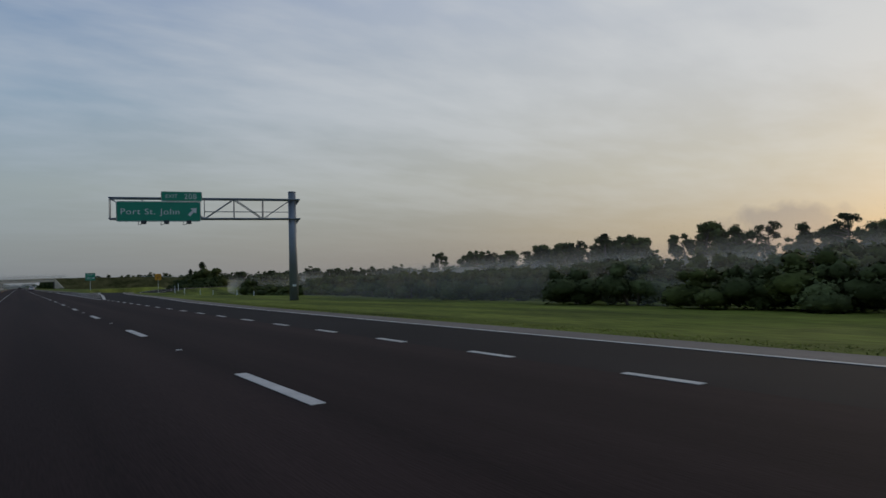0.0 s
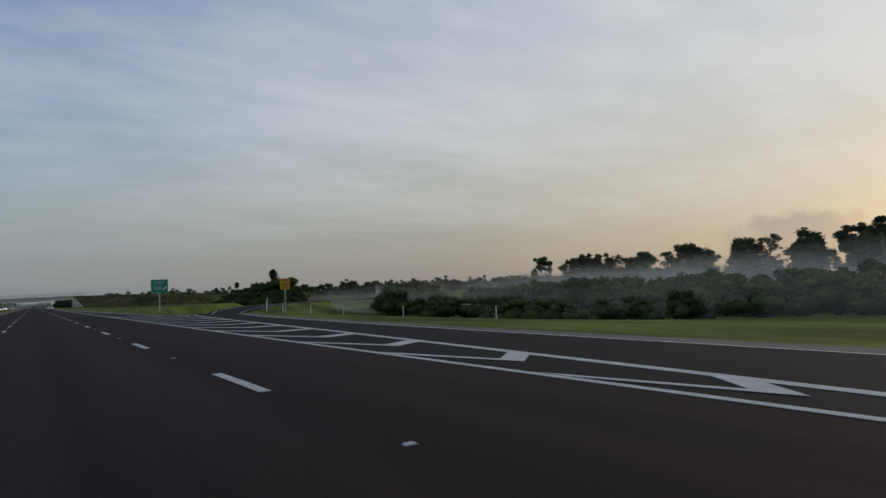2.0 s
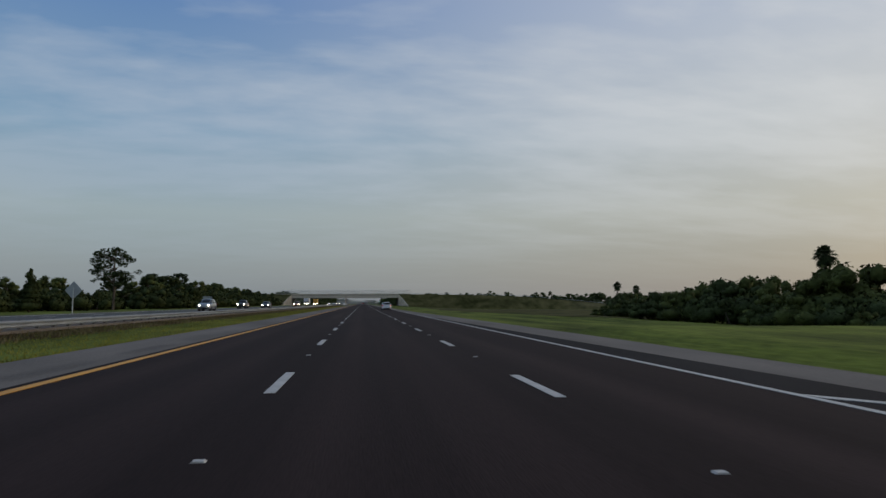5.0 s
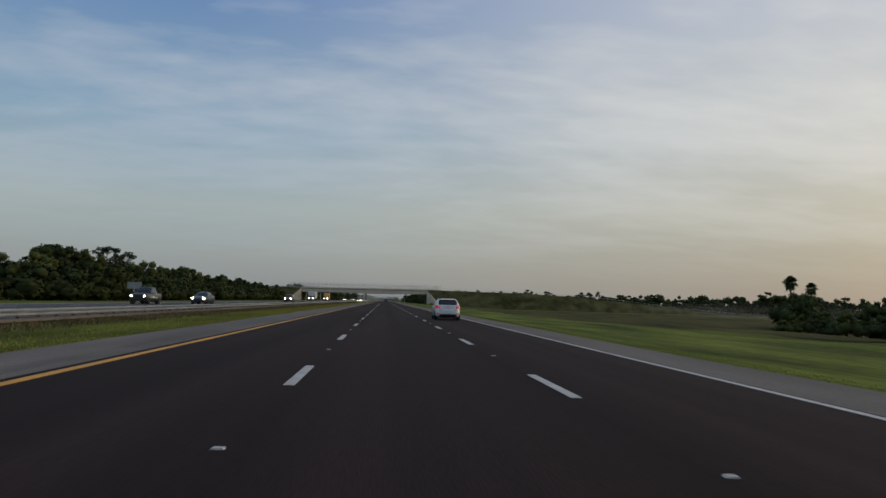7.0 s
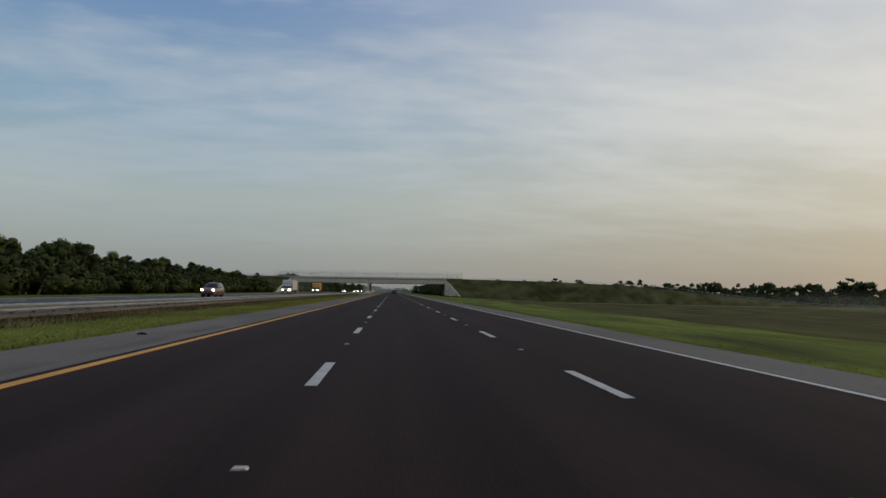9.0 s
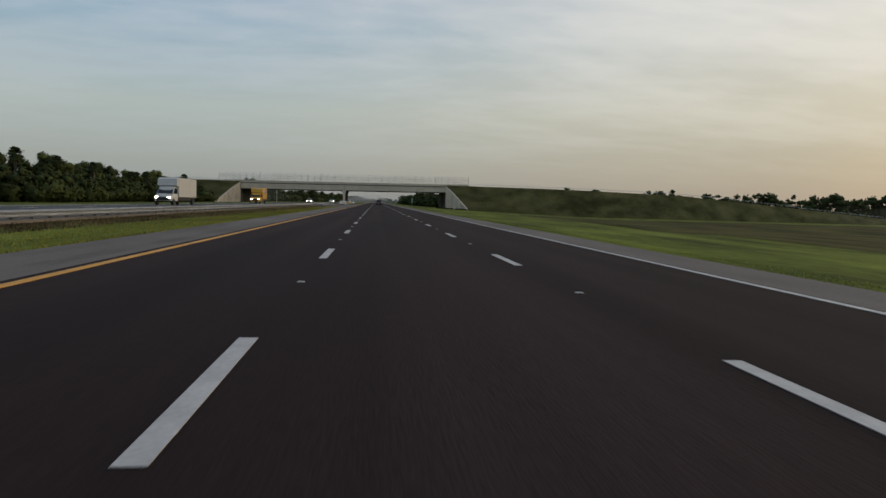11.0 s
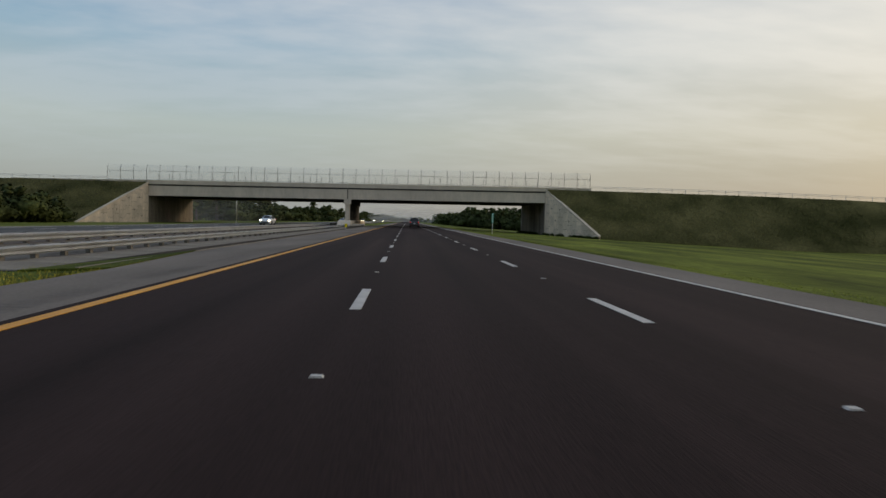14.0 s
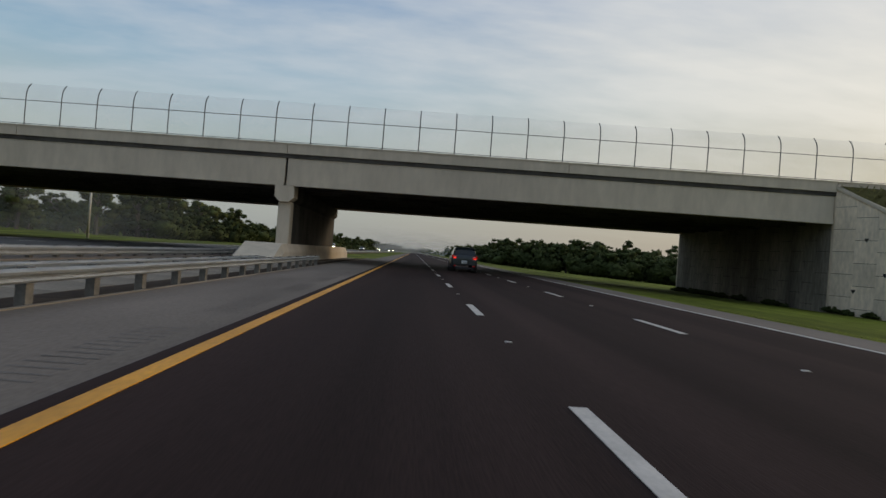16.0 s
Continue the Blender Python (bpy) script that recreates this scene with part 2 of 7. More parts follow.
M = dict(
    asphalt=worn_asphalt("asphalt", (0.0310, 0.0188, 0.0168)),
    ramp_asphalt=material("ramp_asphalt", (0.022, 0.0182, 0.0178), 0.95, vary=0.2, scale=0.3, fine=60, bump=0.3, spec=0.09),
    shoulder=material("shoulder", (0.172, 0.142, 0.118), 0.9, vary=0.22, scale=0.5, fine=30, bump=0.35, stretch=(1, 0.25, 1), spec=0.15),
    paving=material("worn_paving", (0.230, 0.196, 0.156), 0.9, vary=0.25, scale=0.6, fine=14, bump=0.3, stretch=(1, 0.35, 1), spec=0.1),
    dirt=material("dirt", (0.056, 0.040, 0.029), 0.95, vary=0.4, scale=0.7, fine=12, bump=0.6, stretch=(1, 0.3, 1), spec=0.05),
    gravel=material("gravel", (0.135, 0.117, 0.098), 0.95, vary=0.35, scale=0.8, fine=16, bump=0.6, stretch=(1, 0.4, 1), spec=0.08),
    rumble=material("rumble_groove", (0.120, 0.103, 0.090), 0.95, vary=0.3, scale=1.5, fine=20, bump=0.3),
    paint_white=material("road_paint_white", (0.50, 0.455, 0.41), 0.6, vary=0.16, scale=2.2, fine=25, bump=0.2),
    paint_yellow=material("road_paint_yellow", (0.66, 0.285, 0.012), 0.6, vary=0.18, scale=1.5, fine=25, bump=0.2, stretch=(1, 0.3, 1)),
    grass=material("grass_ground", (0.078, 0.100, 0.016), 0.95, vary=0.5, scale=0.22, fine=3.5, bump=0.8, stretch=(1, 0.3, 1), tint=(0.124, 0.140, 0.023), spec=0.05, bump_dist=0.08),
    field=material("rough_field", (0.046, 0.047, 0.012), 0.95, vary=0.35, scale=0.12, fine=2.5, bump=0.8, stretch=(1, 0.5, 1), tint=(0.078, 0.066, 0.019), spec=0.05, bump_dist=0.1),
    median_blades=material("median_blades", (0.215, 0.205, 0.030), 0.8, vary=0.3, scale=0.15, fine=2, bump=0, tint=(0.29, 0.25, 0.042), island=0.08, spec=0.05),
    blades=material("grass_blades", (0.150, 0.185, 0.030), 0.8, vary=0.3, scale=0.15, fine=2, bump=0, tint=(0.205, 0.225, 0.040), island=0.08, spec=0.08),
    brown_weed=material("brown_weeds", (0.135, 0.082, 0.040), 0.9, vary=0.35, scale=0.2, fine=3, bump=0, tint=(0.165, 0.130, 0.055), island=0.4, spec=0.1),
    concrete=material("concrete", (0.56, 0.475, 0.37), 0.85, vary=0.11, scale=0.6, fine=3, bump=0.08, stretch=(1, 1, 0.3), spec=0.2),
    concrete_dark=material("weathered_concrete", (0.64, 0.525, 0.40), 0.9, vary=0.24, scale=0.45, fine=6, bump=0.25, stretch=(1, 1, 0.35), obj_random=0.10, spec=0.3),
    galvanized=material("galvanized_steel", (0.53, 0.53, 0.51), 0.5, metal=0.25, vary=0.14, scale=0.8, fine=12, bump=0.05),
    pole_steel=material("pole_steel", (0.20, 0.215, 0.235), 0.5, metal=0.5, vary=0.15, scale=0.6, fine=10, bump=0.05),
    dark_steel=material("dark_steel", (0.06, 0.065, 0.07), 0.55, metal=0.4, vary=0.2, scale=2, fine=20, bump=0.05),
    pale_asphalt=material("pale_asphalt", (0.085, 0.081, 0.076), 0.9, vary=0.2, scale=0.4, fine=40, bump=0.3, stretch=(1, 0.1, 1), spec=0.2),
    # Abutment walls: drip stains, plus under-deck shade put into the base colour.
    concrete_shade_stained=material("shaded_stained_concrete", (0.20, 0.175, 0.145), 0.9, vary=0.4, scale=0.5, fine=6, bump=0.25, stretch=(1, 1, 0.22), spec=0.15),
    # Deck shade put into the colour: same concrete as the lit faces, darker.
    deck_shade=material("shaded_underdeck_concrete", (0.085, 0.077, 0.068), 0.95, vary=0.35, scale=0.5, fine=6, bump=0.2, stretch=(1, 1, 0.3), spec=0.1),
    joint=material("dark_joint", (0.030, 0.027, 0.024), 0.95, vary=0.3, scale=2, fine=20, bump=0.2),
    rail_post=material("weathered_post", (0.13, 0.122, 0.108), 0.8, vary=0.25, scale=2, fine=15, bump=0.2, obj_random=0.2),
    sign_green=material("sign_green", (0.003, 0.235, 0.140), 0.4, vary=0.06, scale=1.5, fine=8, bump=0.0),
    sign_white=material("sign_white", (0.62, 0.64, 0.62), 0.45, vary=0.05, scale=3, fine=12, bump=0.0),
    sign_yellow=material("sign_yellow", (0.58, 0.27, 0.010), 0.45, vary=0.06, scale=2, fine=10, bump=0.0),
    sign_back=material("sign_back", (0.36, 0.37, 0.37), 0.5, metal=0.5, vary=0.1, scale=2, fine=10, bump=0.0),
    black=material("black_paint", (0.012, 0.012, 0.012), 0.5, vary=0.1, bump=0.0),
    bark=material("bark", (0.10, 0.08, 0.062), 0.95, vary=0.35, scale=2, fine=14, bump=0.6, stretch=(1, 1, 0.3)),
    leaf_dark=leaf_material("leaf_dark", (0.044, 0.057, 0.021), (0.064, 0.079, 0.028)),
    leaf_mid=leaf_material("leaf_mid", (0.062, 0.073, 0.022), (0.088, 0.100, 0.029)),
    leaf_brush=leaf_material("leaf_brush", (0.064, 0.078, 0.029), (0.092, 0.106, 0.040)),
    palm_leaf=leaf_material("palm_leaf", (0.040, 0.058, 0.022), (0.060, 0.075, 0.030)),
    pine_leaf=leaf_material("pine_leaf", (0.026, 0.042, 0.018), (0.040, 0.056, 0.024)),
    car_white=material("car_paint_white", (0.66, 0.665, 0.66), 0.25, vary=0.02, scale=1, fine=10, bump=0, coat=0.6),
    car_dark=material("car_paint_dark", (0.014, 0.020, 0.022), 0.35, vary=0.05, scale=1, fine=10, bump=0, coat=0.35),
    car_silver=material("car_paint_silver", (0.30, 0.31, 0.32), 0.3, metal=0.5, vary=0.04, bump=0, coat=0.6),
    car_red=material("car_paint_brown", (0.16, 0.07, 0.04), 0.3, vary=0.05, bump=0, coat=0.6),
    truck_yellow=material("truck_yellow", (0.60, 0.30, 0.012), 0.4, vary=0.05, scale=1, fine=6, bump=0, coat=0.3),
    stripe_blue=material("stripe_blue", (0.08, 0.09, 0.30), 0.4, vary=0.05, bump=0),
    glass_dark=material("tinted_glass", (0.012, 0.014, 0.015), 0.08, vary=0.0, bump=0, spec=0.45, coat=0.1),
    glass_side=material("side_glass", (0.022, 0.026, 0.027), 0.08, vary=0.0, bump=0, spec=0.5, coat=0.15),
    rubber=material("tyre_rubber", (0.014, 0.014, 0.015), 0.85, vary=0.2, bump=0.1),
    plastic=material("black_plastic", (0.018, 0.018, 0.02), 0.6, vary=0.15, bump=0.05),
    rim=material("wheel_rim", (0.10, 0.10, 0.105), 0.4, metal=0.8, vary=0.1, bump=0),
    red_lens=material("red_lens", (0.30, 0.012, 0.01), 0.2, vary=0.05, bump=0, coat=0.5, emit=(1.0, 0.03, 0.02), emit_strength=0.10),
    tail_lit=material("lit_tail_lamp", (0.5, 0.02, 0.015), 0.2, vary=0, bump=0, emit=(1.0, 0.035, 0.02), emit_strength=0.95),
    head_lit=material("lit_headlamp", (0.9, 0.85, 0.7), 0.2, vary=0, bump=0, emit=(1.0, 0.84, 0.55), emit_strength=28.0),
    chrome=material("chrome", (0.6, 0.6, 0.6), 0.15, metal=1.0, vary=0.03, bump=0),
    plate_ink=material("plate_ink", (0.03, 0.12, 0.07), 0.5, vary=0.1, bump=0),
    plate_white=material("plate_white", (0.80, 0.81, 0.79), 0.4, vary=0.04, bump=0),
    trailer=material("trailer_skin", (0.52, 0.50, 0.46), 0.45, vary=0.06, scale=0.8, fine=6, bump=0),
)


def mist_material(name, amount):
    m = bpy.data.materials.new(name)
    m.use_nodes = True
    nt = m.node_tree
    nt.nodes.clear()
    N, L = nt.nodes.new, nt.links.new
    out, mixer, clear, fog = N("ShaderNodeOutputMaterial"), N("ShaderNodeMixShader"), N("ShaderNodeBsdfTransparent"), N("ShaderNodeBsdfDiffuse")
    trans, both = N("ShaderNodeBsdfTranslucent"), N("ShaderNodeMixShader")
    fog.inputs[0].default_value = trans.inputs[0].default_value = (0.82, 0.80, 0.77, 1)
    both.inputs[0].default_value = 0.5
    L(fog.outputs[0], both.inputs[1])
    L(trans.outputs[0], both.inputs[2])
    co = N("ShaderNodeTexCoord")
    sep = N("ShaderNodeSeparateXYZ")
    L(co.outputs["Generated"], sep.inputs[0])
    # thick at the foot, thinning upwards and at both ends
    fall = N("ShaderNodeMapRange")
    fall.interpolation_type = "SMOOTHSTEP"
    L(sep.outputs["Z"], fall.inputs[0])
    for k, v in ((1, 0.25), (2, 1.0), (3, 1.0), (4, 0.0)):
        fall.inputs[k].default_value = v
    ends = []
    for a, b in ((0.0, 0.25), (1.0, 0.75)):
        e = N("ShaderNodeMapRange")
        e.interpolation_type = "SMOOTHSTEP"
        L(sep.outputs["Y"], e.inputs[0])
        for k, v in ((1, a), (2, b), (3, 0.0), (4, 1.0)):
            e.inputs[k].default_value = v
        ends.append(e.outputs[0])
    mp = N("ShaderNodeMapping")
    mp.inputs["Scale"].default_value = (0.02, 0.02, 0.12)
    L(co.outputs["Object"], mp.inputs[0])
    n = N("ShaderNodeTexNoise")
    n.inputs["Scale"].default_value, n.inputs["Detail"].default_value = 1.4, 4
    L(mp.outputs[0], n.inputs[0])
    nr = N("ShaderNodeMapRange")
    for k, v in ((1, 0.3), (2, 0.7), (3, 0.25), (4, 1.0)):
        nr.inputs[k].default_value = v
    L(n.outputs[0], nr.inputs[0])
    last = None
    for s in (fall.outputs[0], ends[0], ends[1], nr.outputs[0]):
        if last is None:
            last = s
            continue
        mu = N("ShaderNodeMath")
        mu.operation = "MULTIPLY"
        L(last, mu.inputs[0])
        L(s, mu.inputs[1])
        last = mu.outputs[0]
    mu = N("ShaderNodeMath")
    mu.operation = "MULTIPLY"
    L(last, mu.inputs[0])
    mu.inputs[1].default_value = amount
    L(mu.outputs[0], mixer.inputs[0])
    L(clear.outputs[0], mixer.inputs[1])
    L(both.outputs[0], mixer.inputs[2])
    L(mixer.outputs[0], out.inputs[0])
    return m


# ---------------------------------------------------------------- builders
def part(name, bm, mat, parent=None, label="", smooth=False):
    """One bmesh as one mesh object, under its thing."""
    me = bpy.data.meshes.new(name)
    bm.to_mesh(me)
    bm.free()
    return part_of(name, me, mat, parent, label, smooth)


def part_of(name, me, mat, parent=None, label="", smooth=False):
    if not me.materials:
        me.materials.append(M[mat] if isinstance(mat, str) else mat)
    if smooth:
        me.polygons.foreach_set("use_smooth", [True] * len(me.polygons))
    ob = new(name, me)
    if parent is not None:
        ob.parent = parent
    if label:
        tagged(ob, label=label)
    return ob


def thing(name, m, label, category, group="", kind=""):
    ob = new(name)
    ob.matrix_basis = m
    return tagged(ob, label, category, group, kind)


def raw(verts, faces):
    me = bpy.data.meshes.new("mesh")
    me.from_pydata(verts, [], faces)
    me.update()
    return me


def box(bm, lo, hi, bevel=0.0):
    vs = [bm.verts.new((x, y, z)) for z in (lo[2], hi[2]) for y in (lo[1], hi[1]) for x in (lo[0], hi[0])]
    fs = [bm.faces.new([vs[i] for i in f]) for f in ((0, 2, 3, 1), (4, 5, 7, 6), (0, 1, 5, 4), (2, 6, 7, 3), (0, 4, 6, 2), (1, 3, 7, 5))]
    if bevel:
        edges = list({e for f in fs for e in f.edges})
        bmesh.ops.bevel(bm, geom=edges, offset=bevel, segments=1, affect="EDGES")
    return bm


def tube(bm, points, radii, n=8, cap=True):
    """A round bar through the points, with a radius at each."""
    rings = []
    for k, p in enumerate(points):
        p = Vector(p)
        a = Vector(points[max(k - 1, 0)])
        b = Vector(points[min(k + 1, len(points) - 1)])
        d = (b - a).normalized()
        u = d.cross(Vector((0, 0, 1)))
        if u.length < 1e-3:
            u = Vector((1, 0, 0))
        u.normalize()
        w = d.cross(u)
        r = radii[k] if isinstance(radii, (list, tuple)) else radii
        rings.append([bm.verts.new(p + r * (math.cos(2 * math.pi * i / n) * u + math.sin(2 * math.pi * i / n) * w)) for i in range(n)])
    for a, b in zip(rings, rings[1:]):
        for i in range(n):
            bm.faces.new((a[i], a[(i + 1) % n], b[(i + 1) % n], b[i]))
    if cap:
        bm.faces.new(rings[0][::-1])
        bm.faces.new(rings[-1])
    return bm


def prism(bm, outline, axis_lo, axis_hi, axis=1):
    """An outline in the plane across the axis, pulled from lo to hi."""
    def at(p, v):
        q = [0, 0, 0]
        others = [k for k in range(3) if k != axis]
        q[others[0]], q[others[1]], q[axis] = p[0], p[1], v
        return q
    a = [bm.verts.new(at(p, axis_lo)) for p in outline]
    b = [bm.verts.new(at(p, axis_hi)) for p in outline]
    bm.faces.new(a)
    bm.faces.new(b[::-1])
    for i in range(len(a)):
        j = (i + 1) % len(a)
        bm.faces.new((a[i], b[i], b[j], a[j]))
    bmesh.ops.recalc_face_normals(bm, faces=bm.faces)
    return bm


def mesh_np(name, verts, faces, mat):
    me = bpy.data.meshes.new(name)
    me.vertices.add(len(verts))
    me.vertices.foreach_set("co", np.asarray(verts, np.float32).ravel())
    k = faces.shape[1]
    me.loops.add(faces.size)
    me.loops.foreach_set("vertex_index", faces.astype(np.int32).ravel())
    me.polygons.add(len(faces))
    me.polygons.foreach_set("loop_start", np.arange(0, faces.size, k, dtype=np.int32))
    me.update(calc_edges=True)
    me.materials.append(M[mat])
    return me


def facing(tri):
    """Blades as triangles, each wound so that its front looks back along the road."""
    tri = tri.copy()
    n = np.cross(tri[:, 1] - tri[:, 0], tri[:, 2] - tri[:, 0])
    turn = n[:, 1] > 0
    tri[turn] = tri[turn][:, [1, 0, 2]]
    return tri.reshape(-1, 3)


def fresh():
    return bmesh.new()


def lerp_line(pts, y):
    return float(np.interp(y, [p[1] for p in pts], [p[0] for p in pts]))


# ---------------------------------------------------------------- the lie of the land
DASH = 9.874                              # from one lane dash to the next
LINE_Y, LINE_1, LINE_2, LINE_G = -3.36, 0.0, 3.66, 6.80
RAMP_L = [(6.95, 57), (9.7, 87), (12.4, 121), (15.4, 143), (20.0, 162), (27.0, 179), (38.0, 195), (53.0, 209), (76.0, 224), (112.0, 236)]
RAMP_R = [(9.85, 30), (10.3, 43), (11.1, 54), (12.0, 65), (12.6, 78), (13.3, 92), (14.9, 112), (18.6, 137), (24.4, 160.6), (31.0, 176.8), (41.5, 192), (56.0, 205.5), (78.4, 220), (113.5, 231.6)]


def cross_fall(x, y):
    """The exit lane and its gore slope down to the outside."""
    return -0.03 * min(max(0.0, x - 6.95), 14.0) * (1 - smooth(131, 146, y))


def smooth(a, b, v):
    t = max(0.0, min(1.0, (v - a) / (b - a)))
    return t * t * (3 - 2 * t)


def ramp_z(x, y):
    """The ramp drops from the gore into a dip and climbs out of it again."""
    return cross_fall(x, y) + float(np.interp(y, [129, 137, 145, 155, 172, 179, 187, 195], [0.0, -0.55, -1.2, -1.7, -1.6, -1.0, -0.55, -0.45]))


def fine(line, y0=-1e9, step=3.0):
    """The same line with a point every few metres."""
    out = []
    for (ax, ay), (bx, by) in zip(line, line[1:]):
        n = max(1, int((by - ay) / step)) if by > 100 else 1
        out += [(ax + (bx - ax) * k / n, ay + (by - ay) * k / n) for k in range(n)]
    return [p for p in out + [line[-1]] if p[1] >= y0]


def right_edge(y):
    """The outer edge of the paved right shoulder."""
    return float(np.interp(y, [0, 30, 43, 54, 65, 78, 92, 112, 125, 139, 141, 150, 210, 250, 300], [11.1, 11.1, 11.6, 12.4, 13.3, 13.9, 14.6, 16.2, 18.0, 20.6, 10.6, 10.0, 9.6, 8.6, 8.45]))


RAMP_MID = [((a[0] + b[0]) / 2, (a[1] + b[1]) / 2) for a, b in zip(RAMP_L[2:], [(15.9, 118), (18.9, 138), (24.4, 160.6), (31.0, 176.8), (41.5, 192), (56.0, 205.5), (78.4, 220), (113.5, 231.6)])]


def ramp_distance(x, y):
    best = 1e9
    for (ax, ay), (bx, by) in zip(RAMP_MID, RAMP_MID[1:]):
        dx, dy = bx - ax, by - ay
        s = max(0, min(1, ((x - ax) * dx + (y - ay) * dy) / (dx * dx + dy * dy)))
        best = min(best, math.hypot(x - ax - s * dx, y - ay - s * dy))
    return best


def land(x, y):
    """Height of the ground."""
    e = right_edge(y)
    if x > e:
        d = x - e
        z = -0.07 - 0.035 * min(d, 58) - 0.06 * min(d, 3) / 3
        z += 0.30 * noise.noise((x * 0.11, y * 0.07, 5.0)) * smooth(8, 20, d) * (1 - smooth(90, 140, x)) * smooth(225, 250, y) * (1 - smooth(420, 520, y))
        z -= 1.55 * smooth(22, 36, x) * (1 - smooth(42, 54, x)) * smooth(80, 118, y) * (1 - smooth(160, 190, y))
    elif x > -5.5:
        z = -0.14
    elif x > -14.6:
        z = -0.05 - 0.15 * min(1, max(0, (-5.5 - x) / 4))
    elif x > -28.6:
        z = -0.14
    else:
        z = -0.08 - 0.016 * min(-28.6 - x, 25)
    if x > 6.95:
        z += cross_fall(min(x, e), y)
    if 95 < y < 300 and 8 < x < 140:
        d = ramp_distance(x, y)
        inner = x < lerp_line(RAMP_MID, y)
        if inner and y < 196:
            # a low grass bank between the motorway and the ramp
            z = z + (0.2 - z) * smooth(0.3, 2.2, x - right_edge(max(y, 141))) if y > 132 else z
        if d < 9:
            t = smooth(3.5, 4.5, d) if inner else max(0, min(1, (d - 3.6) / 5.4))
            z = z * t + (ramp_z(x, y) - 0.075) * (1 - t)
    return z


def make_ground():
    xs = [-3000, -1800, -1000, -500, -250, -140, -90, -65, -50, -42, -36, -32, -29.5, -28.7, -28.55, -14.7, -14.55, -13, -11.5, -10, -8.5, -7, -6, -5.55, -5.45, 6, 8.4, 8.9, 9.5, 10.2, 10.9, 11.6, 12.4, 13.2] + list(range(14, 35)) + list(range(36, 51, 2)) + [53, 56, 59, 62, 70, 80, 95, 115, 150, 220, 350, 600, 1100, 1900, 3000]
    ys = [-1500, -700, -300, -120, -50, -20] + list(range(0, 120, 5)) + list(range(120, 215, 2)) + list(range(215, 440, 5)) + list(range(440, 660, 15)) + [680, 720, 780, 860, 960, 1100, 1300, 1600, 2000, 2600, 3400, 4500]
    verts = [(x, y, land(x, y)) for y in ys for x in xs]
    n = len(xs)
    faces = [(j * n + i, j * n + i + 1, (j + 1) * n + i + 1, (j + 1) * n + i) for j in range(len(ys) - 1) for i in range(n - 1)]
    g = part_of("ground", raw(verts, faces), "grass", smooth=True)
    tagged(g, "mown green roadside grass falling away from the motorway", "ground", kind="structure")


def ribbon(name, left, right, mat, label, category, z=0.0, thick=0.12, zf=None, parent=None, kind="structure"):
    """A strip of paving between two lines of points."""
    verts, faces = [], []
    for a, b in zip(left, right):
        za, zb = (zf(*a), zf(*b)) if zf else (0, 0)
        verts += [(a[0], a[1], z + za), (b[0], b[1], z + zb), (a[0], a[1], z + za - thick), (b[0], b[1], z + zb - thick)]
    for k in range(len(left) - 1):
        i, j = 4 * k, 4 * k + 4
        faces += [(i, i + 1, j + 1, j), (i + 2, i, j, j + 2), (i + 1, i + 3, j + 3, j + 1)]
    faces += [(2, 3, 1, 0), (4 * len(left) - 4, 4 * len(left) - 3, 4 * len(left) - 1, 4 * len(left) - 2)]
    ob = part_of(name, raw(verts, faces), mat, parent)
    if parent is None:
        tagged(ob, label, category, kind=kind)
    return ob


def straight(x0, x1, y0=-300, y1=3000):
    return [(x0, y0), (x0, y1)], [(x1, y0), (x1, y1)]


make_ground()
road = ribbon("road", *straight(-3.62, 6.95), "asphalt", "dark worn asphalt motorway with three lanes", "road", z=0.0)
ribbon("road_shoulder_median", *straight(-5.65, -3.62), "shoulder", "pale grey paved shoulder beside the median", "shoulder", z=-0.006)
edge_ys = [118, 124, 130, 137, 145, 160, 175, 200, 222, 250, 300, 3000]
ribbon("road_shoulder_outer", [(float(np.interp(y, [118, 130, 145, 175, 222], [11.6, 10.0, 8.9, 8.1, 6.95])), y) for y in edge_ys], [(max(right_edge(max(y, 141)), 12.2 - 0.12 * (y - 118)), y) for y in edge_ys], "shoulder", "pale grey paved outer shoulder", "shoulder", z=-0.006, zf=cross_fall)
ribbon("road_opposite", *straight(-27.0, -16.2), "pale_asphalt", "faded grey asphalt carriageway of the oncoming traffic", "road", z=0.0)
ribbon("road_shoulder_opposite_inner", *straight(-16.2, -12.75), "shoulder", "pale paved inner shoulder of the oncoming carriageway", "shoulder", z=-0.006)
ribbon("road_shoulder_opposite_outer", *straight(-28.5, -27.0), "shoulder", "pale paved outer shoulder of the oncoming carriageway", "shoulder", z=-0.006)
lane_ys = [-300, 0, 30, 43, 54, 65, 78, 92, 112, 125.5, 130]
ribbon("gore_tip", [(6.95, y) for y in (128, 145, 175, 224)], [(float(np.interp(y, [118, 130, 145, 175, 222], [11.6, 10.0, 8.9, 8.1, 6.95])) + 0.05, y) for y in (128, 145, 175, 224)], "ramp_asphalt", "dark asphalt tip of the exit gore", "road", z=-0.004, zf=cross_fall)
ribbon("exit_lane", [(6.95, y) for y in lane_ys], [(lerp_line(RAMP_R, y) + 0.12, y) for y in lane_ys], "ramp_asphalt", "dark asphalt exit lane and painted gore", "road", z=-0.003, zf=cross_fall)
ribbon("exit_lane_shoulder", [(lerp_line(RAMP_R, y) + 0.12, y) for y in lane_ys], [(right_edge(min(y, 139)), y) for y in lane_ys], "shoulder", "pale grey paved shoulder of the exit lane", "shoulder", z=-0.008, zf=cross_fall)
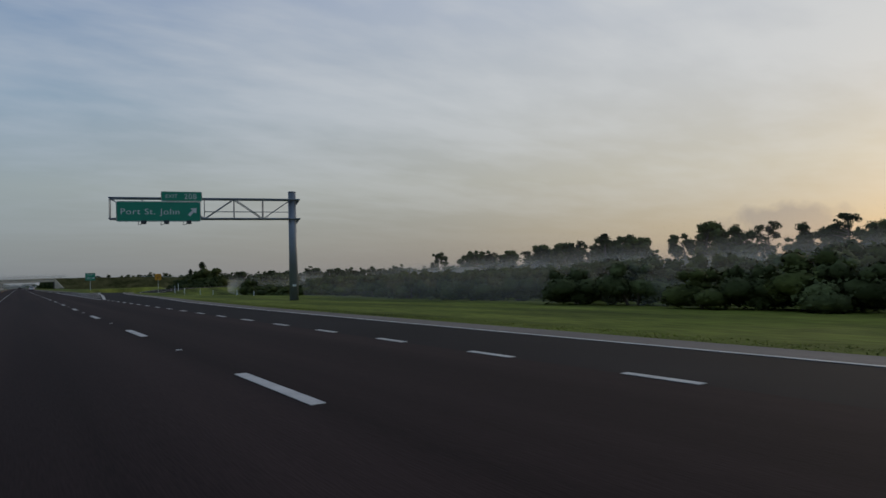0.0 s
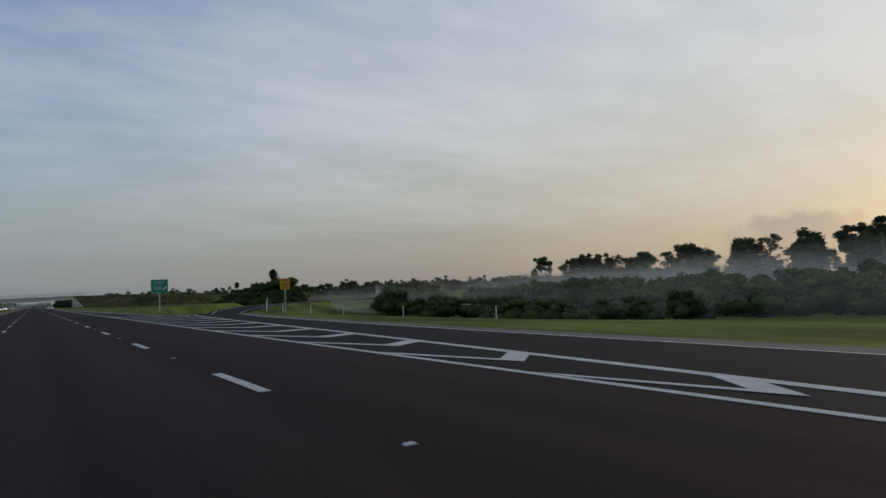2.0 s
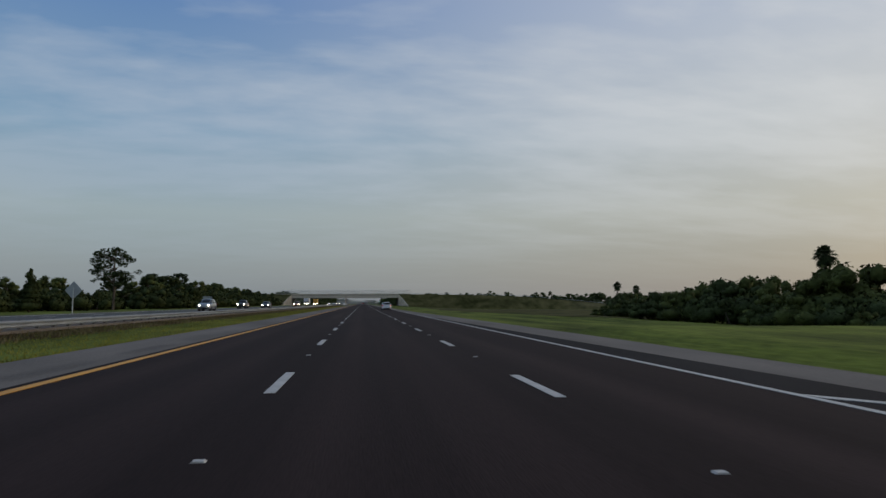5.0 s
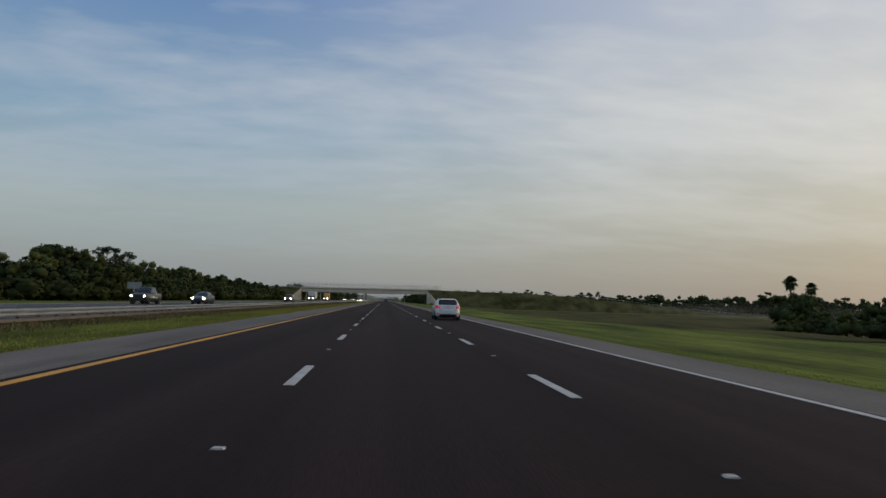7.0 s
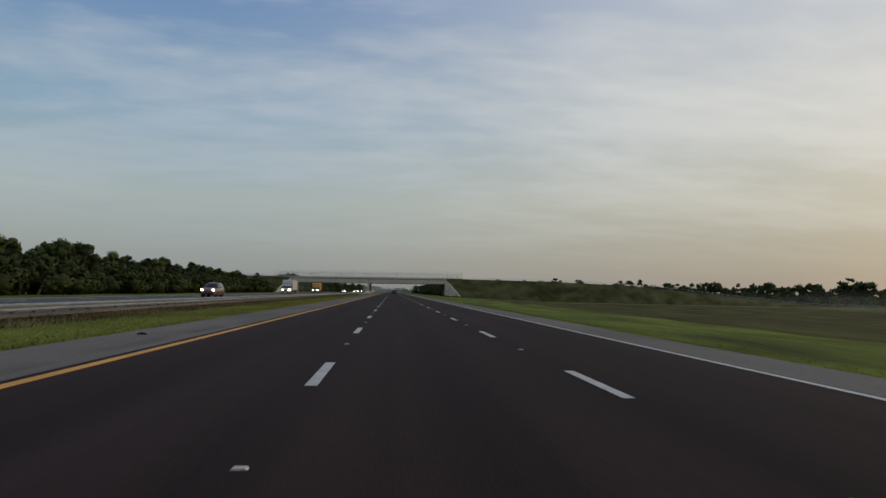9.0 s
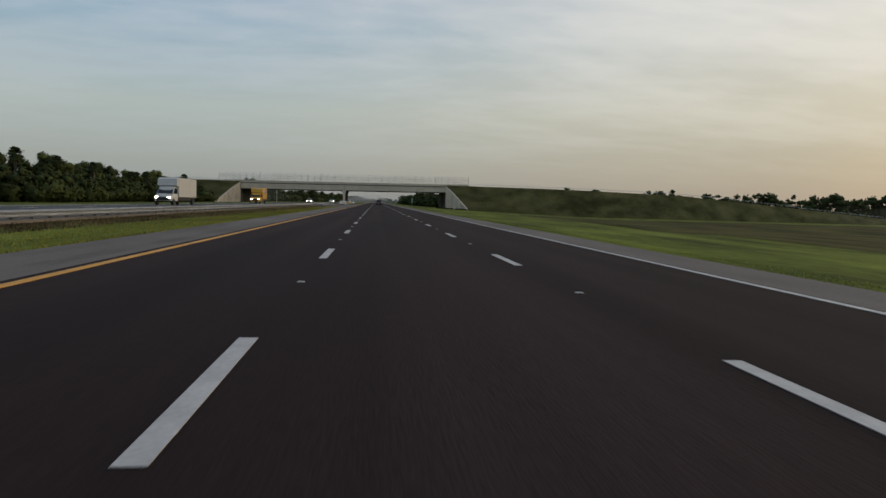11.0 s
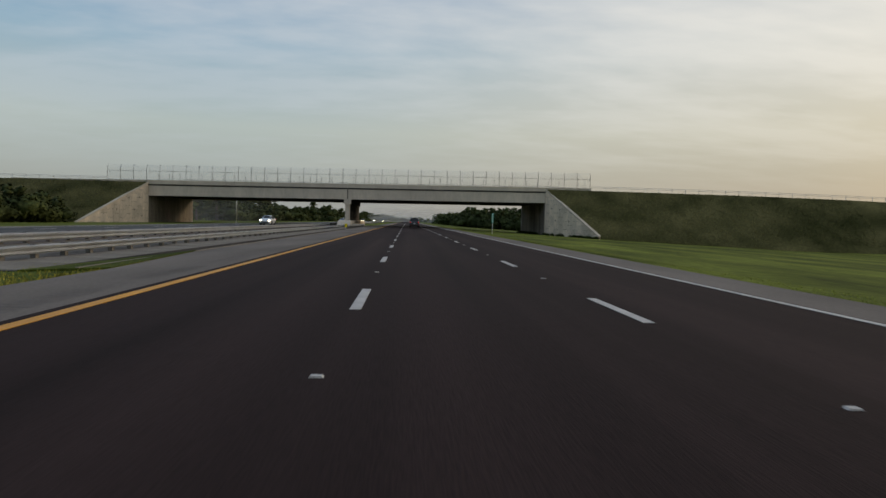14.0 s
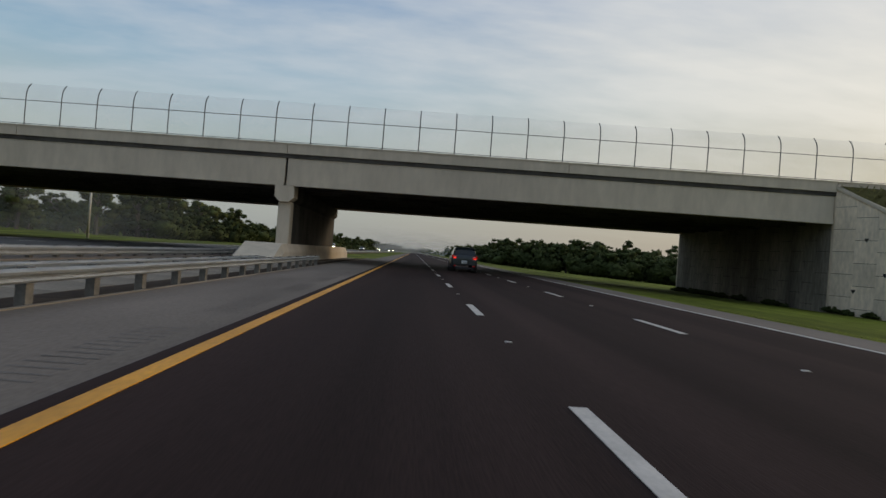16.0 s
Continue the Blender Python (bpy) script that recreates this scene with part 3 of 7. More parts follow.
RAMP_YS = [118 + 3 * k for k in range(38)]
ramp_l = [(lerp_line(RAMP_L, y) - 0.9, y + 0.6) for y in RAMP_YS]
ramp_r = [(lerp_line(RAMP_R, y) + 1.0, y - 0.6) for y in RAMP_YS]
ribbon("exit_ramp", ramp_l, ramp_r, "ramp_asphalt", "curving asphalt exit ramp", "road", z=-0.012, thick=0.3, zf=ramp_z)



MED_Y = [506, 530, 560, 590, 640]
apron = tagged(new("paved_apron"), "worn pale concrete slabs laid in front of the guard rail", "paving", kind="structure")
ribbon("bed", [(-9.42, y) for y in MED_Y], [(-7.58, y) for y in MED_Y], "joint", "", "", z=-0.125, thick=0.3, parent=apron)
slab_bm = fresh()
box(slab_bm, (-0.9, -1.06, -0.1), (0.9, 1.06, 0.0), 0.02)
slab_me = bpy.data.meshes.new("slab")
slab_bm.to_mesh(slab_me)
slab_bm.free()
slab_me.materials.append(M["paving"])
slab_rng = random.Random(5)
for k in range(60):
    o = new("slab", slab_me)
    o.parent = apron
    o.matrix_basis = pose(-8.5 + slab_rng.uniform(-0.02, 0.02), 507.2 + k * 2.2, -0.1 + slab_rng.uniform(-0.012, 0.012), slab_rng.uniform(-0.4, 0.4), slab_rng.uniform(-0.8, 0.8), slab_rng.uniform(-0.6, 0.6))
ribbon("median_dirt", [(-7.58, y) for y in MED_Y], [(-6.45, y) for y in MED_Y], "dirt", "bare dark dirt strip beside the shoulder", "dirt", z=-0.02, thick=0.3, zf=lambda x, y: -0.02 - 0.05 * (-6.45 - x))
ribbon("dirt_kerb", [(-6.47, y) for y in MED_Y], [(-6.39, y) for y in MED_Y], "paving", "thin pale concrete edging along the dirt", "kerb", z=-0.012, thick=0.1)
ribbon("road_shoulder_widening", [(-6.40, y) for y in MED_Y], [(-5.65, y) for y in MED_Y], "shoulder", "pale grey paved widening of the shoulder", "shoulder", z=-0.008, zf=lambda x, y: -0.03 * (-5.65 - x))
ribbon("median_grass_tip", [(-7.62, 505.9), (-7.1, 509), (-6.5, 514)], [(-5.66, 505.9), (-5.95, 509), (-6.42, 514)], "grass", "tapering tip of the grassy median beside the shoulder", "grass", z=0.010, thick=0.12, zf=lambda x, y: -0.075 * max(0.0, -6.3 - x))
ribbon("median_gravel", [(-12.75, y) for y in MED_Y], [(-9.42, y) for y in MED_Y], "gravel", "grey trodden gravel between the guard rails", "gravel", z=-0.13, thick=0.2)
verts, faces = [], []
y = 150.0
while y < 640:
    i = len(verts)
    verts += [(-4.40, y, -0.003), (-3.92, y, -0.003), (-3.92, y + 0.045, -0.003), (-4.40, y + 0.045, -0.003)]
    faces.append((i, i + 1, i + 2, i + 3))
    y += 0.24 if (y - 150) % 5.2 < 3.1 else 2.1
tagged(part_of("rumble_strip", raw(verts, faces), "rumble"), "dark worn rumble grooves across the shoulder", "rumble strip", kind="stuff")


# ---------------------------------------------------------------- road markings
def stripes():
    edge = dict(z=0.008, thick=0.006)
    ribbon("lane_line_yellow", *straight(LINE_Y - 0.085, LINE_Y + 0.085), "paint_yellow", "yellow painted edge line", "road marking", **edge)
    ribbon("lane_line_edge", *straight(LINE_G - 0.068, LINE_G + 0.068, 58), "paint_white", "white painted outer edge line", "road marking", **edge)
    ribbon("lane_line_opposite_inner", *straight(-16.55, -16.4), "paint_yellow", "yellow painted edge line", "road marking", **edge)
    ribbon("lane_line_opposite_outer", *straight(-26.75, -26.6), "paint_white", "white painted edge line", "road marking", **edge)
    ribbon("gore_line", [(x - 0.12, y) for x, y in fine(RAMP_L)], [(x + 0.12, y) for x, y in fine(RAMP_L)], "paint_white", "white painted line along the exit ramp", "road marking", zf=ramp_z, **edge)
    r = [(9.85, -300)] + fine(RAMP_R)
    ribbon("ramp_edge_line", [(x - 0.06, y) for x, y in r], [(x + 0.06, y) for x, y in r], "paint_white", "thin white outer line of the exit lane", "road marking", zf=ramp_z, **edge)
    dash_me = raw([(-0.075, -1.27, 0.002), (0.075, -1.27, 0.002), (0.075, 1.27, 0.002), (-0.075, 1.27, 0.002), (-0.075, -1.27, 0.008), (0.075, -1.27, 0.008), (0.075, 1.27, 0.008), (-0.075, 1.27, 0.008)],
                  [(4, 5, 6, 7), (0, 1, 5, 4), (1, 2, 6, 5), (2, 3, 7, 6), (3, 0, 4, 7)])
    small_me = raw([(-0.06, -0.5, 0.002), (0.06, -0.5, 0.002), (0.06, 0.5, 0.002), (-0.06, 0.5, 0.002), (-0.06, -0.5, 0.008), (0.06, -0.5, 0.008), (0.06, 0.5, 0.008), (-0.06, 0.5, 0.008)],
                   [(4, 5, 6, 7), (0, 1, 5, 4), (1, 2, 6, 5), (2, 3, 7, 6), (3, 0, 4, 7)])
    stud = fresh()
    prism(stud, [(-0.055, 0.0), (0.055, 0.0), (0.04, 0.013), (-0.04, 0.013)], -0.035, 0.035)
    stud_me = bpy.data.meshes.new("stud")
    stud.to_mesh(stud_me)
    stud.free()
    for me in (dash_me, small_me, stud_me):
        me.materials.append(M["paint_white"])
    for x, phase in ((LINE_1, 7.65), (LINE_2, 6.95)):
        k = -3
        while phase + k * DASH < 1400:
            y = phase + k * DASH
            tagged(new("lane_dash", dash_me), "white painted lane dash on dark asphalt", "road marking", "lane dashes", "structure").location = (x, y, 0)
            if -5 < y < 700:
                tagged(new("road_stud", stud_me), "small white reflective road stud", "road stud", "road studs").location = (x, y + DASH / 2, 0)
            k += 1
    for x, phase in ((-23.3, 3.0), (-19.8, 3.4)):
        for k in range(0, 100):
            tagged(new("lane_dash", dash_me), "white painted lane dash on dark asphalt", "road marking", "lane dashes", "structure").location = (x, phase + k * DASH, 0)
    for k in range(-4, 17):
        y = 7.45 + k * 2.945
        if y < 57:
            tagged(new("exit_dash", small_me), "short white painted dash along the exit lane", "road marking", "exit lane dashes", "structure").location = (6.97, y, 0)


def chevrons():
    for k in range(14):
        y = 71.07 + k * 4.53
        xl, xr = LINE_G + 0.1, lerp_line(RAMP_L, y) - 0.1
        if xr - xl < 0.7:
            continue
        xm = xl + (xr - xl) * 0.48
        w = 0.62
        pts_lo = [(xl, y + 1.75), (xm, y - 0.9), (xr, y)]
        bm = fresh()
        lo = [bm.verts.new((px, py, 0.010 + cross_fall(px, py))) for px, py in pts_lo]
        hi = [bm.verts.new((px, py + w, 0.010 + cross_fall(px, py))) for px, py in pts_lo]
        for a in (0, 1):
            bm.faces.new((lo[a], lo[a + 1], hi[a + 1], hi[a]))
        ext = bmesh.ops.extrude_face_region(bm, geom=list(bm.faces))
        for v in ext["geom"]:
            if isinstance(v, bmesh.types.BMVert):
                v.co.z -= 0.007
        bmesh.ops.recalc_face_normals(bm, faces=bm.faces)
        tagged(part("gore_chevron", bm, "paint_white"), "white painted chevron in the exit gore", "road marking", "gore chevrons", "structure")
    for y in (145.6, 159.6, 173.2):
        bm = fresh()
        prism(bm, [(6.9, y), (8.2, y - 1.6), (8.2, y - 1.35), (6.9, y + 0.3)], -0.002, 0.006, axis=2)
        tagged(part("shoulder_bar", bm, "paint_white"), "white slanting bar painted on the shoulder", "road marking", "shoulder bars", "structure")


stripes()
chevrons()


def rough_field():
    """Unmown olive-brown field beyond the verge, with a wavy edge."""
    xs = [0.0, 1.0, 2.5, 5.0, 8.0, 11.0, 15.0, 20.0, 26.0, 33.0, 42.0, 55.0, 75.0, 105.0, 140.0, 180.0]
    ys = list(range(290, 557, 3))
    verts, faces = [], []
    for y in ys:
        x0 = 22.5 + 8.0 * smooth(330, 520, y) + 0.9 * math.sin(y * 0.11) + 0.6 * math.sin(y * 0.37) + 14 * smooth(330, 290, y) + 40 * smooth(515, 560, y)
        verts += [(x0 + d, y, land(x0 + d, y) + (0.012 if d == 0 else 0.08 if d < 18 else 0.16)) for d in xs]
    n = len(xs)
    faces = [(j * n + i, j * n + i + 1, (j + 1) * n + i + 1, (j + 1) * n + i) for j in range(len(ys) - 1) for i in range(n - 1)]
    f = part_of("rough_field", raw(verts, faces), "field", smooth=True)
    tagged(f, "unmown olive brown field beyond the mown verge", "field", kind="structure")


rough_field()


# ---------------------------------------------------------------- overpass
def bridge_y(x):
    return 609.2 - 0.05 * (x + 10)


def deck_z(x):
    """Top of the parapet."""
    return 7.42 + 0.008 * (x + 10)


SKEW = math.atan(-0.05)


def clip_poly(poly, inside, cut):
    out = []
    for a, b in zip(poly, poly[1:] + poly[:1]):
        ia, ib = inside(a), inside(b)
        if ia:
            out.append(a)
        if ia != ib:
            out.append(cut(a, b))
    return out


def panel_wall(parent, p0, p1, top_fn, base_z, out, cell=1.42, wide=1.42, mat="concrete_dark"):
    """Cast wall panels between two plan points under a top line, each a slab of its own proud of the backing."""
    p0, p1 = Vector(p0), Vector(p1)
    along = (p1 - p0)
    length = along.length
    along.normalize()
    out = Vector(out).normalized()
    n = 0
    cols = int(length / wide) + 1
    bm = fresh()
    q = [bm.verts.new(Vector((p.x, p.y, z)) + out * 0.012) for p, z in ((p0, base_z), (p1, base_z), (p1, max(base_z + 0.05, top_fn(length))), (p0, top_fn(0)))]
    bm.faces.new(q)
    bmesh.ops.solidify(bm, geom=list(bm.faces), thickness=0.004)
    part("joint_backing", bm, "joint", parent, "dark recessed joints")
    for c in range(cols):
        off = -cell / 2 if c % 2 else 0.0
        for r in range(-1, 7):
            u0, u1 = c * wide + 0.006, min((c + 1) * wide - 0.006, length)
            v0, v1 = max(base_z, base_z + r * cell + off + 0.014), base_z + (r + 1) * cell + off - 0.014
            if u1 - u0 < 0.1 or v1 - v0 < 0.1:
                continue
            poly = [(u0, v0), (u1, v0), (u1, v1), (u0, v1)]
            ta, tb = top_fn(0), top_fn(length)
            h = lambda q: ta + (tb - ta) * q[0] / length - q[1]

            def cut(a, b):
                s = h(a) / (h(a) - h(b))
                return (a[0] + (b[0] - a[0]) * s, a[1] + (b[1] - a[1]) * s)
            poly = clip_poly(poly, lambda q: h(q) > 0, cut)
            if len(poly) < 3:
                continue
            bm = fresh()
            proud = 0.05 + 0.012 * ((c * 7 + r * 13) % 5) / 4
            a = [bm.verts.new(Vector((p0.x, p0.y, 0)) + along * u + Vector((0, 0, v))) for u, v in poly]
            b = [bm.verts.new(x.co + out * proud) for x in a]
            bm.faces.new(b)
            for i in range(len(a)):
                j = (i + 1) % len(a)
                bm.faces.new((a[i], a[j], b[j], b[i]))
            bmesh.ops.recalc_face_normals(bm, faces=bm.faces)
            part("panel", bm, mat, parent)
            n += 1
    return n


def overpass():
    br = thing("overpass", Matrix.Identity(4), "pale concrete road bridge with a curved wire fence", "bridge")
    XL, XR = -45.6, 25.5
    WIDTH = 24.5

    def strip(name, zlo, zhi, y0, y1, mat, xs, label=""):
        bm = fresh()
        rings = []
        for x in xs:
            yb = bridge_y(x)
            zt = deck_z(x)
            rings.append([bm.verts.new((x, yb + a, zt + b)) for a, b in ((y0, zlo), (y1, zlo), (y1, zhi), (y0, zhi))])
        for p, q in zip(rings, rings[1:]):
            for i in range(4):
                j = (i + 1) % 4
                bm.faces.new((p[i], q[i], q[j], p[j]))
        bm.faces.new(rings[0])
        bm.faces.new(rings[-1][::-1])
        bmesh.ops.recalc_face_normals(bm, faces=bm.faces)
        return part(name, bm, mat, br, label)

    # parapets in cast lengths with open joints, girders, deck
    joints = [-70, -45.6, -27.6, -10.0, 8.2, 25.5, 33.6]
    for a, b in zip(joints, joints[1:]):
        strip("parapet", -0.62, 0.0, -0.02, 0.3, "concrete", [a + 0.02, b - 0.02])
        strip("parapet_cap", 0.0, 0.07, -0.06, 0.34, "concrete", [a + 0.02, b - 0.02])
        strip("parapet", -0.62, 0.0, WIDTH - 0.3, WIDTH, "concrete", [a + 0.02, b - 0.02])
    strip("deck", -0.88, -0.625, 0.10, WIDTH - 0.10, "deck_shade", [-70, -10, 33.6], "deck slab in concrete darkened for the shade beneath")
    for a, b in ((XL, -10.05), (-9.95, XR)):
        for k in range(9):
            y = 0.17 + k * (WIDTH - 0.84) / 8
            # inner girders take the darker tone that stands for shade
            mat = "concrete" if k in (0, 8) else "deck_shade"
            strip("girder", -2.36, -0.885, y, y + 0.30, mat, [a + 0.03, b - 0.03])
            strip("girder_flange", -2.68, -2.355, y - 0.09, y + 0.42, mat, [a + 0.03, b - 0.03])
    # median pier: wide column wall, cap and the barrier round its foot
    yb = bridge_y(-10)
    bm = fresh()
    prism(bm, [(-10.62, 4.76), (-9.38, 4.76), (-9.38, 4.0), (-9.7, 3.7), (-10.3, 3.7), (-10.62, 4.0)], yb + 0.1, yb + 1.5)
    part("pier_cap", bm, "concrete", br)
    # same cap further in, coloured darker for the shade under the deck
    bm = fresh()
    prism(bm, [(-10.60, 4.75), (-9.40, 4.75), (-9.40, 4.0), (-9.72, 3.71), (-10.28, 3.71), (-10.60, 4.0)], yb + 1.505, yb + WIDTH - 0.1)
    part("pier_cap", bm, "deck_shade", br, "pier cap under the deck, shade put into its colour")
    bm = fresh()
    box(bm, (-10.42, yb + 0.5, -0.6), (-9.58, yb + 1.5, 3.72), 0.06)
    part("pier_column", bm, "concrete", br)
    # rest of the pier, shade painted in; the near column keeps the lit tone
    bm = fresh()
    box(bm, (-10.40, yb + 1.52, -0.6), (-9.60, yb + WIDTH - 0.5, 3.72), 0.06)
    part("pier_wall", bm, "deck_shade", br, "pier wall in concrete darkened for deck shade")
    bm = fresh()
    rows = []
    for y, k in ((yb - 7.5, 0.30), (yb - 4.6, 1.0), (yb + WIDTH + 6, 1.0)):
        rows.append([bm.verts.new((px, y, -0.6 + (pz + 0.6) * (k if pz > 0 else 1))) for px, pz in ((-11.35, -0.6), (-11.25, 0.5), (-11.05, 0.98), (-8.95, 0.98), (-8.75, 0.5), (-8.65, -0.6))])
    for r0, r1 in zip(rows, rows[1:]):
        for i in range(5):
            bm.faces.new((r0[i], r0[i + 1], r1[i + 1], r1[i]))
    bm.faces.new(rows[0][::-1])
    bm.faces.new(rows[-1])
    bmesh.ops.recalc_face_normals(bm, faces=bm.faces)
    part("pier_barrier", bm, "concrete", br, "concrete crash barrier with a sloping nose")
    # abutment walls and splayed wing walls
    for x, wing, s in ((XL, (-50.3, 595.3), -1), (XR, (31.0, 592.8), 1)):
        yn, yf = bridge_y(x), bridge_y(x) + WIDTH
        zt = deck_z(x) - 0.68
        bm = fresh()
        box(bm, (min(x, x + s * 1.2), yn, -1.2), (max(x, x + s * 1.2), yf, zt))
        body = part("abutment", bm, "concrete_dark", br)
        # these panels are coloured darker than the wing walls to stand for shade
        panel_wall(br, (x, yn + 0.3, 0), (x, yf - 0.3, 0), lambda u, z=zt: z - 1.8, -1.0, (-s, 0, 0), 2.6 if s < 0 else 1.42, 0.62 if s < 0 else 1.42, "concrete_shade_stained")
        bm = fresh()
        nrm = Vector((-(wing[1] - yn), wing[0] - x, 0)).normalized()
        nrm = nrm if nrm.x * s > 0 else -nrm
        a = [(x, yn, -1.2), (wing[0], wing[1], -1.2), (wing[0], wing[1], -0.6), (x, yn, zt + 0.25)]
        va = [bm.verts.new(p) for p in a]
        vb = [bm.verts.new(Vector(p) + nrm * 0.35) for p in a]
        bm.faces.new(va)
        bm.faces.new(vb[::-1])
        for i in range(4):
            j = (i + 1) % 4
            bm.faces.new((va[i], vb[i], vb[j], va[j]))
        bmesh.ops.recalc_face_normals(bm, faces=bm.faces)
        part("wing_wall", bm, "concrete_dark", br)
        panel_wall(br, (x, yn, 0), (*wing, 0), lambda u, z=zt, w=wing, xx=x, yy=yn: z + 0.1 if u == 0 else -0.75, -1.0, -nrm)
        bm = fresh()
        p0, p1 = Vector((x, yn, zt + 0.25)), Vector((wing[0], wing[1], -0.55))
        d = (p1 - p0).normalized()
        o = -nrm * 0.12
        i = nrm * 0.42
        up = Vector((0, 0, 0.22))
        v = [bm.verts.new(q) for q in (p0 + o, p0 + i, p0 + i + up, p0 + o + up, p1 + o, p1 + i, p1 + i + up, p1 + o + up)]
        for f in ((0, 1, 2, 3), (7, 6, 5, 4), (0, 4, 5, 1), (1, 5, 6, 2), (2, 6, 7, 3), (3, 7, 4, 0)):
            bm.faces.new([v[k] for k in f])
        bmesh.ops.recalc_face_normals(bm, faces=bm.faces)
        part("wing_coping", bm, "concrete", br)
        along = Vector((wing[0] - x, wing[1] - yn, 0))
        for f, z in ((0.14, 4.1), (0.30, 3.9), (0.22, 2.0), (0.48, 1.9), (0.10, 0.9)):
            bm = fresh()
            p = Vector((x, yn, z)) + along * f - nrm * 0.07
            u = along.normalized()
            v = [bm.verts.new(p + d) for d in (u * -0.16, u * 0.16, Vector((0, 0, -0.26)))]
            w = [bm.verts.new(q.co - nrm * 0.012) for q in v]
            bm.faces.new(w)
            for i in range(3):
                bm.faces.new((v[i], v[(i + 1) % 3], w[(i + 1) % 3], w[i]))
            bmesh.ops.recalc_face_normals(bm, faces=bm.faces)
            part("weep_hole", bm, "joint", br, "dark stained weep hole")
    # curved-top fence on the near parapet
    x = -52.9
    post = fresh()
    tube(post, [(0, 0, 0), (0, 0, 1.9), (0, 0.06, 2.25), (0, 0.22, 2.55), (0, 0.45, 2.78)], 0.036, 6)
    post_me = bpy.data.meshes.new("fence_post")
    post.to_mesh(post_me)
    post.free()
    post_me.materials.append(M["dark_steel"])
    while x < 33.9:
        for y in (0.12, WIDTH - 0.2):
            o = new("fence_post", post_me)
            o.parent = br
            o.matrix_basis = Matrix.Translation((x, bridge_y(x) + y, deck_z(x) + 0.06)) @ (Matrix.Scale(-1, 4, (0, 1, 0)) if y > 1 else Matrix.Identity(4))
        x += 2.333
    for h, y in ((1.62, 0.12), (0.1, 0.12), (1.62, WIDTH - 0.2)):
        bm = fresh()
        tube(bm, [(px, bridge_y(px) + y, deck_z(px) + 0.06 + h) for px in (-52.9, 33.42)], 0.022, 6)
        part("fence_rail", bm, "dark_steel", br)
    # woven wire: fine crossed strands, bent with the posts
    prof = [(0, 0.05), (0, 1.9), (0.06, 2.25), (0.22, 2.55), (0.45, 2.78)]
    verts, faces = [], []
    step, w = 0.085, 0.0036
    count = int(86.0 / step)
    for side, yo, sg in ((0, 0.1, 1),):
        for k in range(count):
            for lean in (-1, 1):
                px = -52.6 + k * step
                base = len(verts)
                for i, (py, pz) in enumerate(prof):
                    xx = px + lean * pz * 0.6
                    xx = max(-52.6, min(33.42, xx))
                    for dx in (-w, w):
                        verts.append((xx + dx, bridge_y(xx) + yo + sg * py, deck_z(xx) + 0.06 + pz))
                for i in range(len(prof) - 1):
                    a = base + 2 * i
                    faces.append((a, a + 1, a + 3, a + 2))
    tagged(part_of("fence_mesh", raw(verts, faces), "galvanized", br, "fine woven wire"), kind="stuff")
    # low two-bar railing on the approaches
    for x0, x1, s in ((-190, -52.8, -1), (33.7, 330, 1)):
        n = int(abs(x1 - x0) / 2.4)
        for h in (0.28, 0.52):
            bm = fresh()
            tube(bm, [(x0 + (x1 - x0) * k / 24, bridge_y(x0 + (x1 - x0) * k / 24), crest(x0 + (x1 - x0) * k / 24) + h) for k in range(25)], 0.028, 5)
            part("approach_rail", bm, "galvanized", br)
        pm = raw([(-.03, -.03, -0.3), (.03, -.03, -0.3), (.03, .03, -0.3), (-.03, .03, -0.3), (-.03, -.03, .55), (.03, -.03, .55), (.03, .03, .55), (-.03, .03, .55)],
                 [(4, 5, 6, 7), (0, 1, 5, 4), (1, 2, 6, 5), (2, 3, 7, 6), (3, 0, 4, 7)])
        pm.materials.append(M["galvanized"])
        for k in range(n + 1):
            px = x0 + (x1 - x0) * k / n
            o = new("approach_rail_post", pm)
            o.parent = br
            o.location = (px, bridge_y(px), crest(px))
    return br


def crest(x):
    """Top edge of the approach embankments."""
    if x > 26:
        return float(np.interp(x, [26, 60, 90, 112, 136, 165, 200, 330], [deck_z(26), 7.55, 7.1, 6.4, 4.7, 1.9, -0.9, -1.9]))
    z = deck_z(max(-46, x))
    if x < -75:
        z -= 0.012 * (-75 - x)
    return z


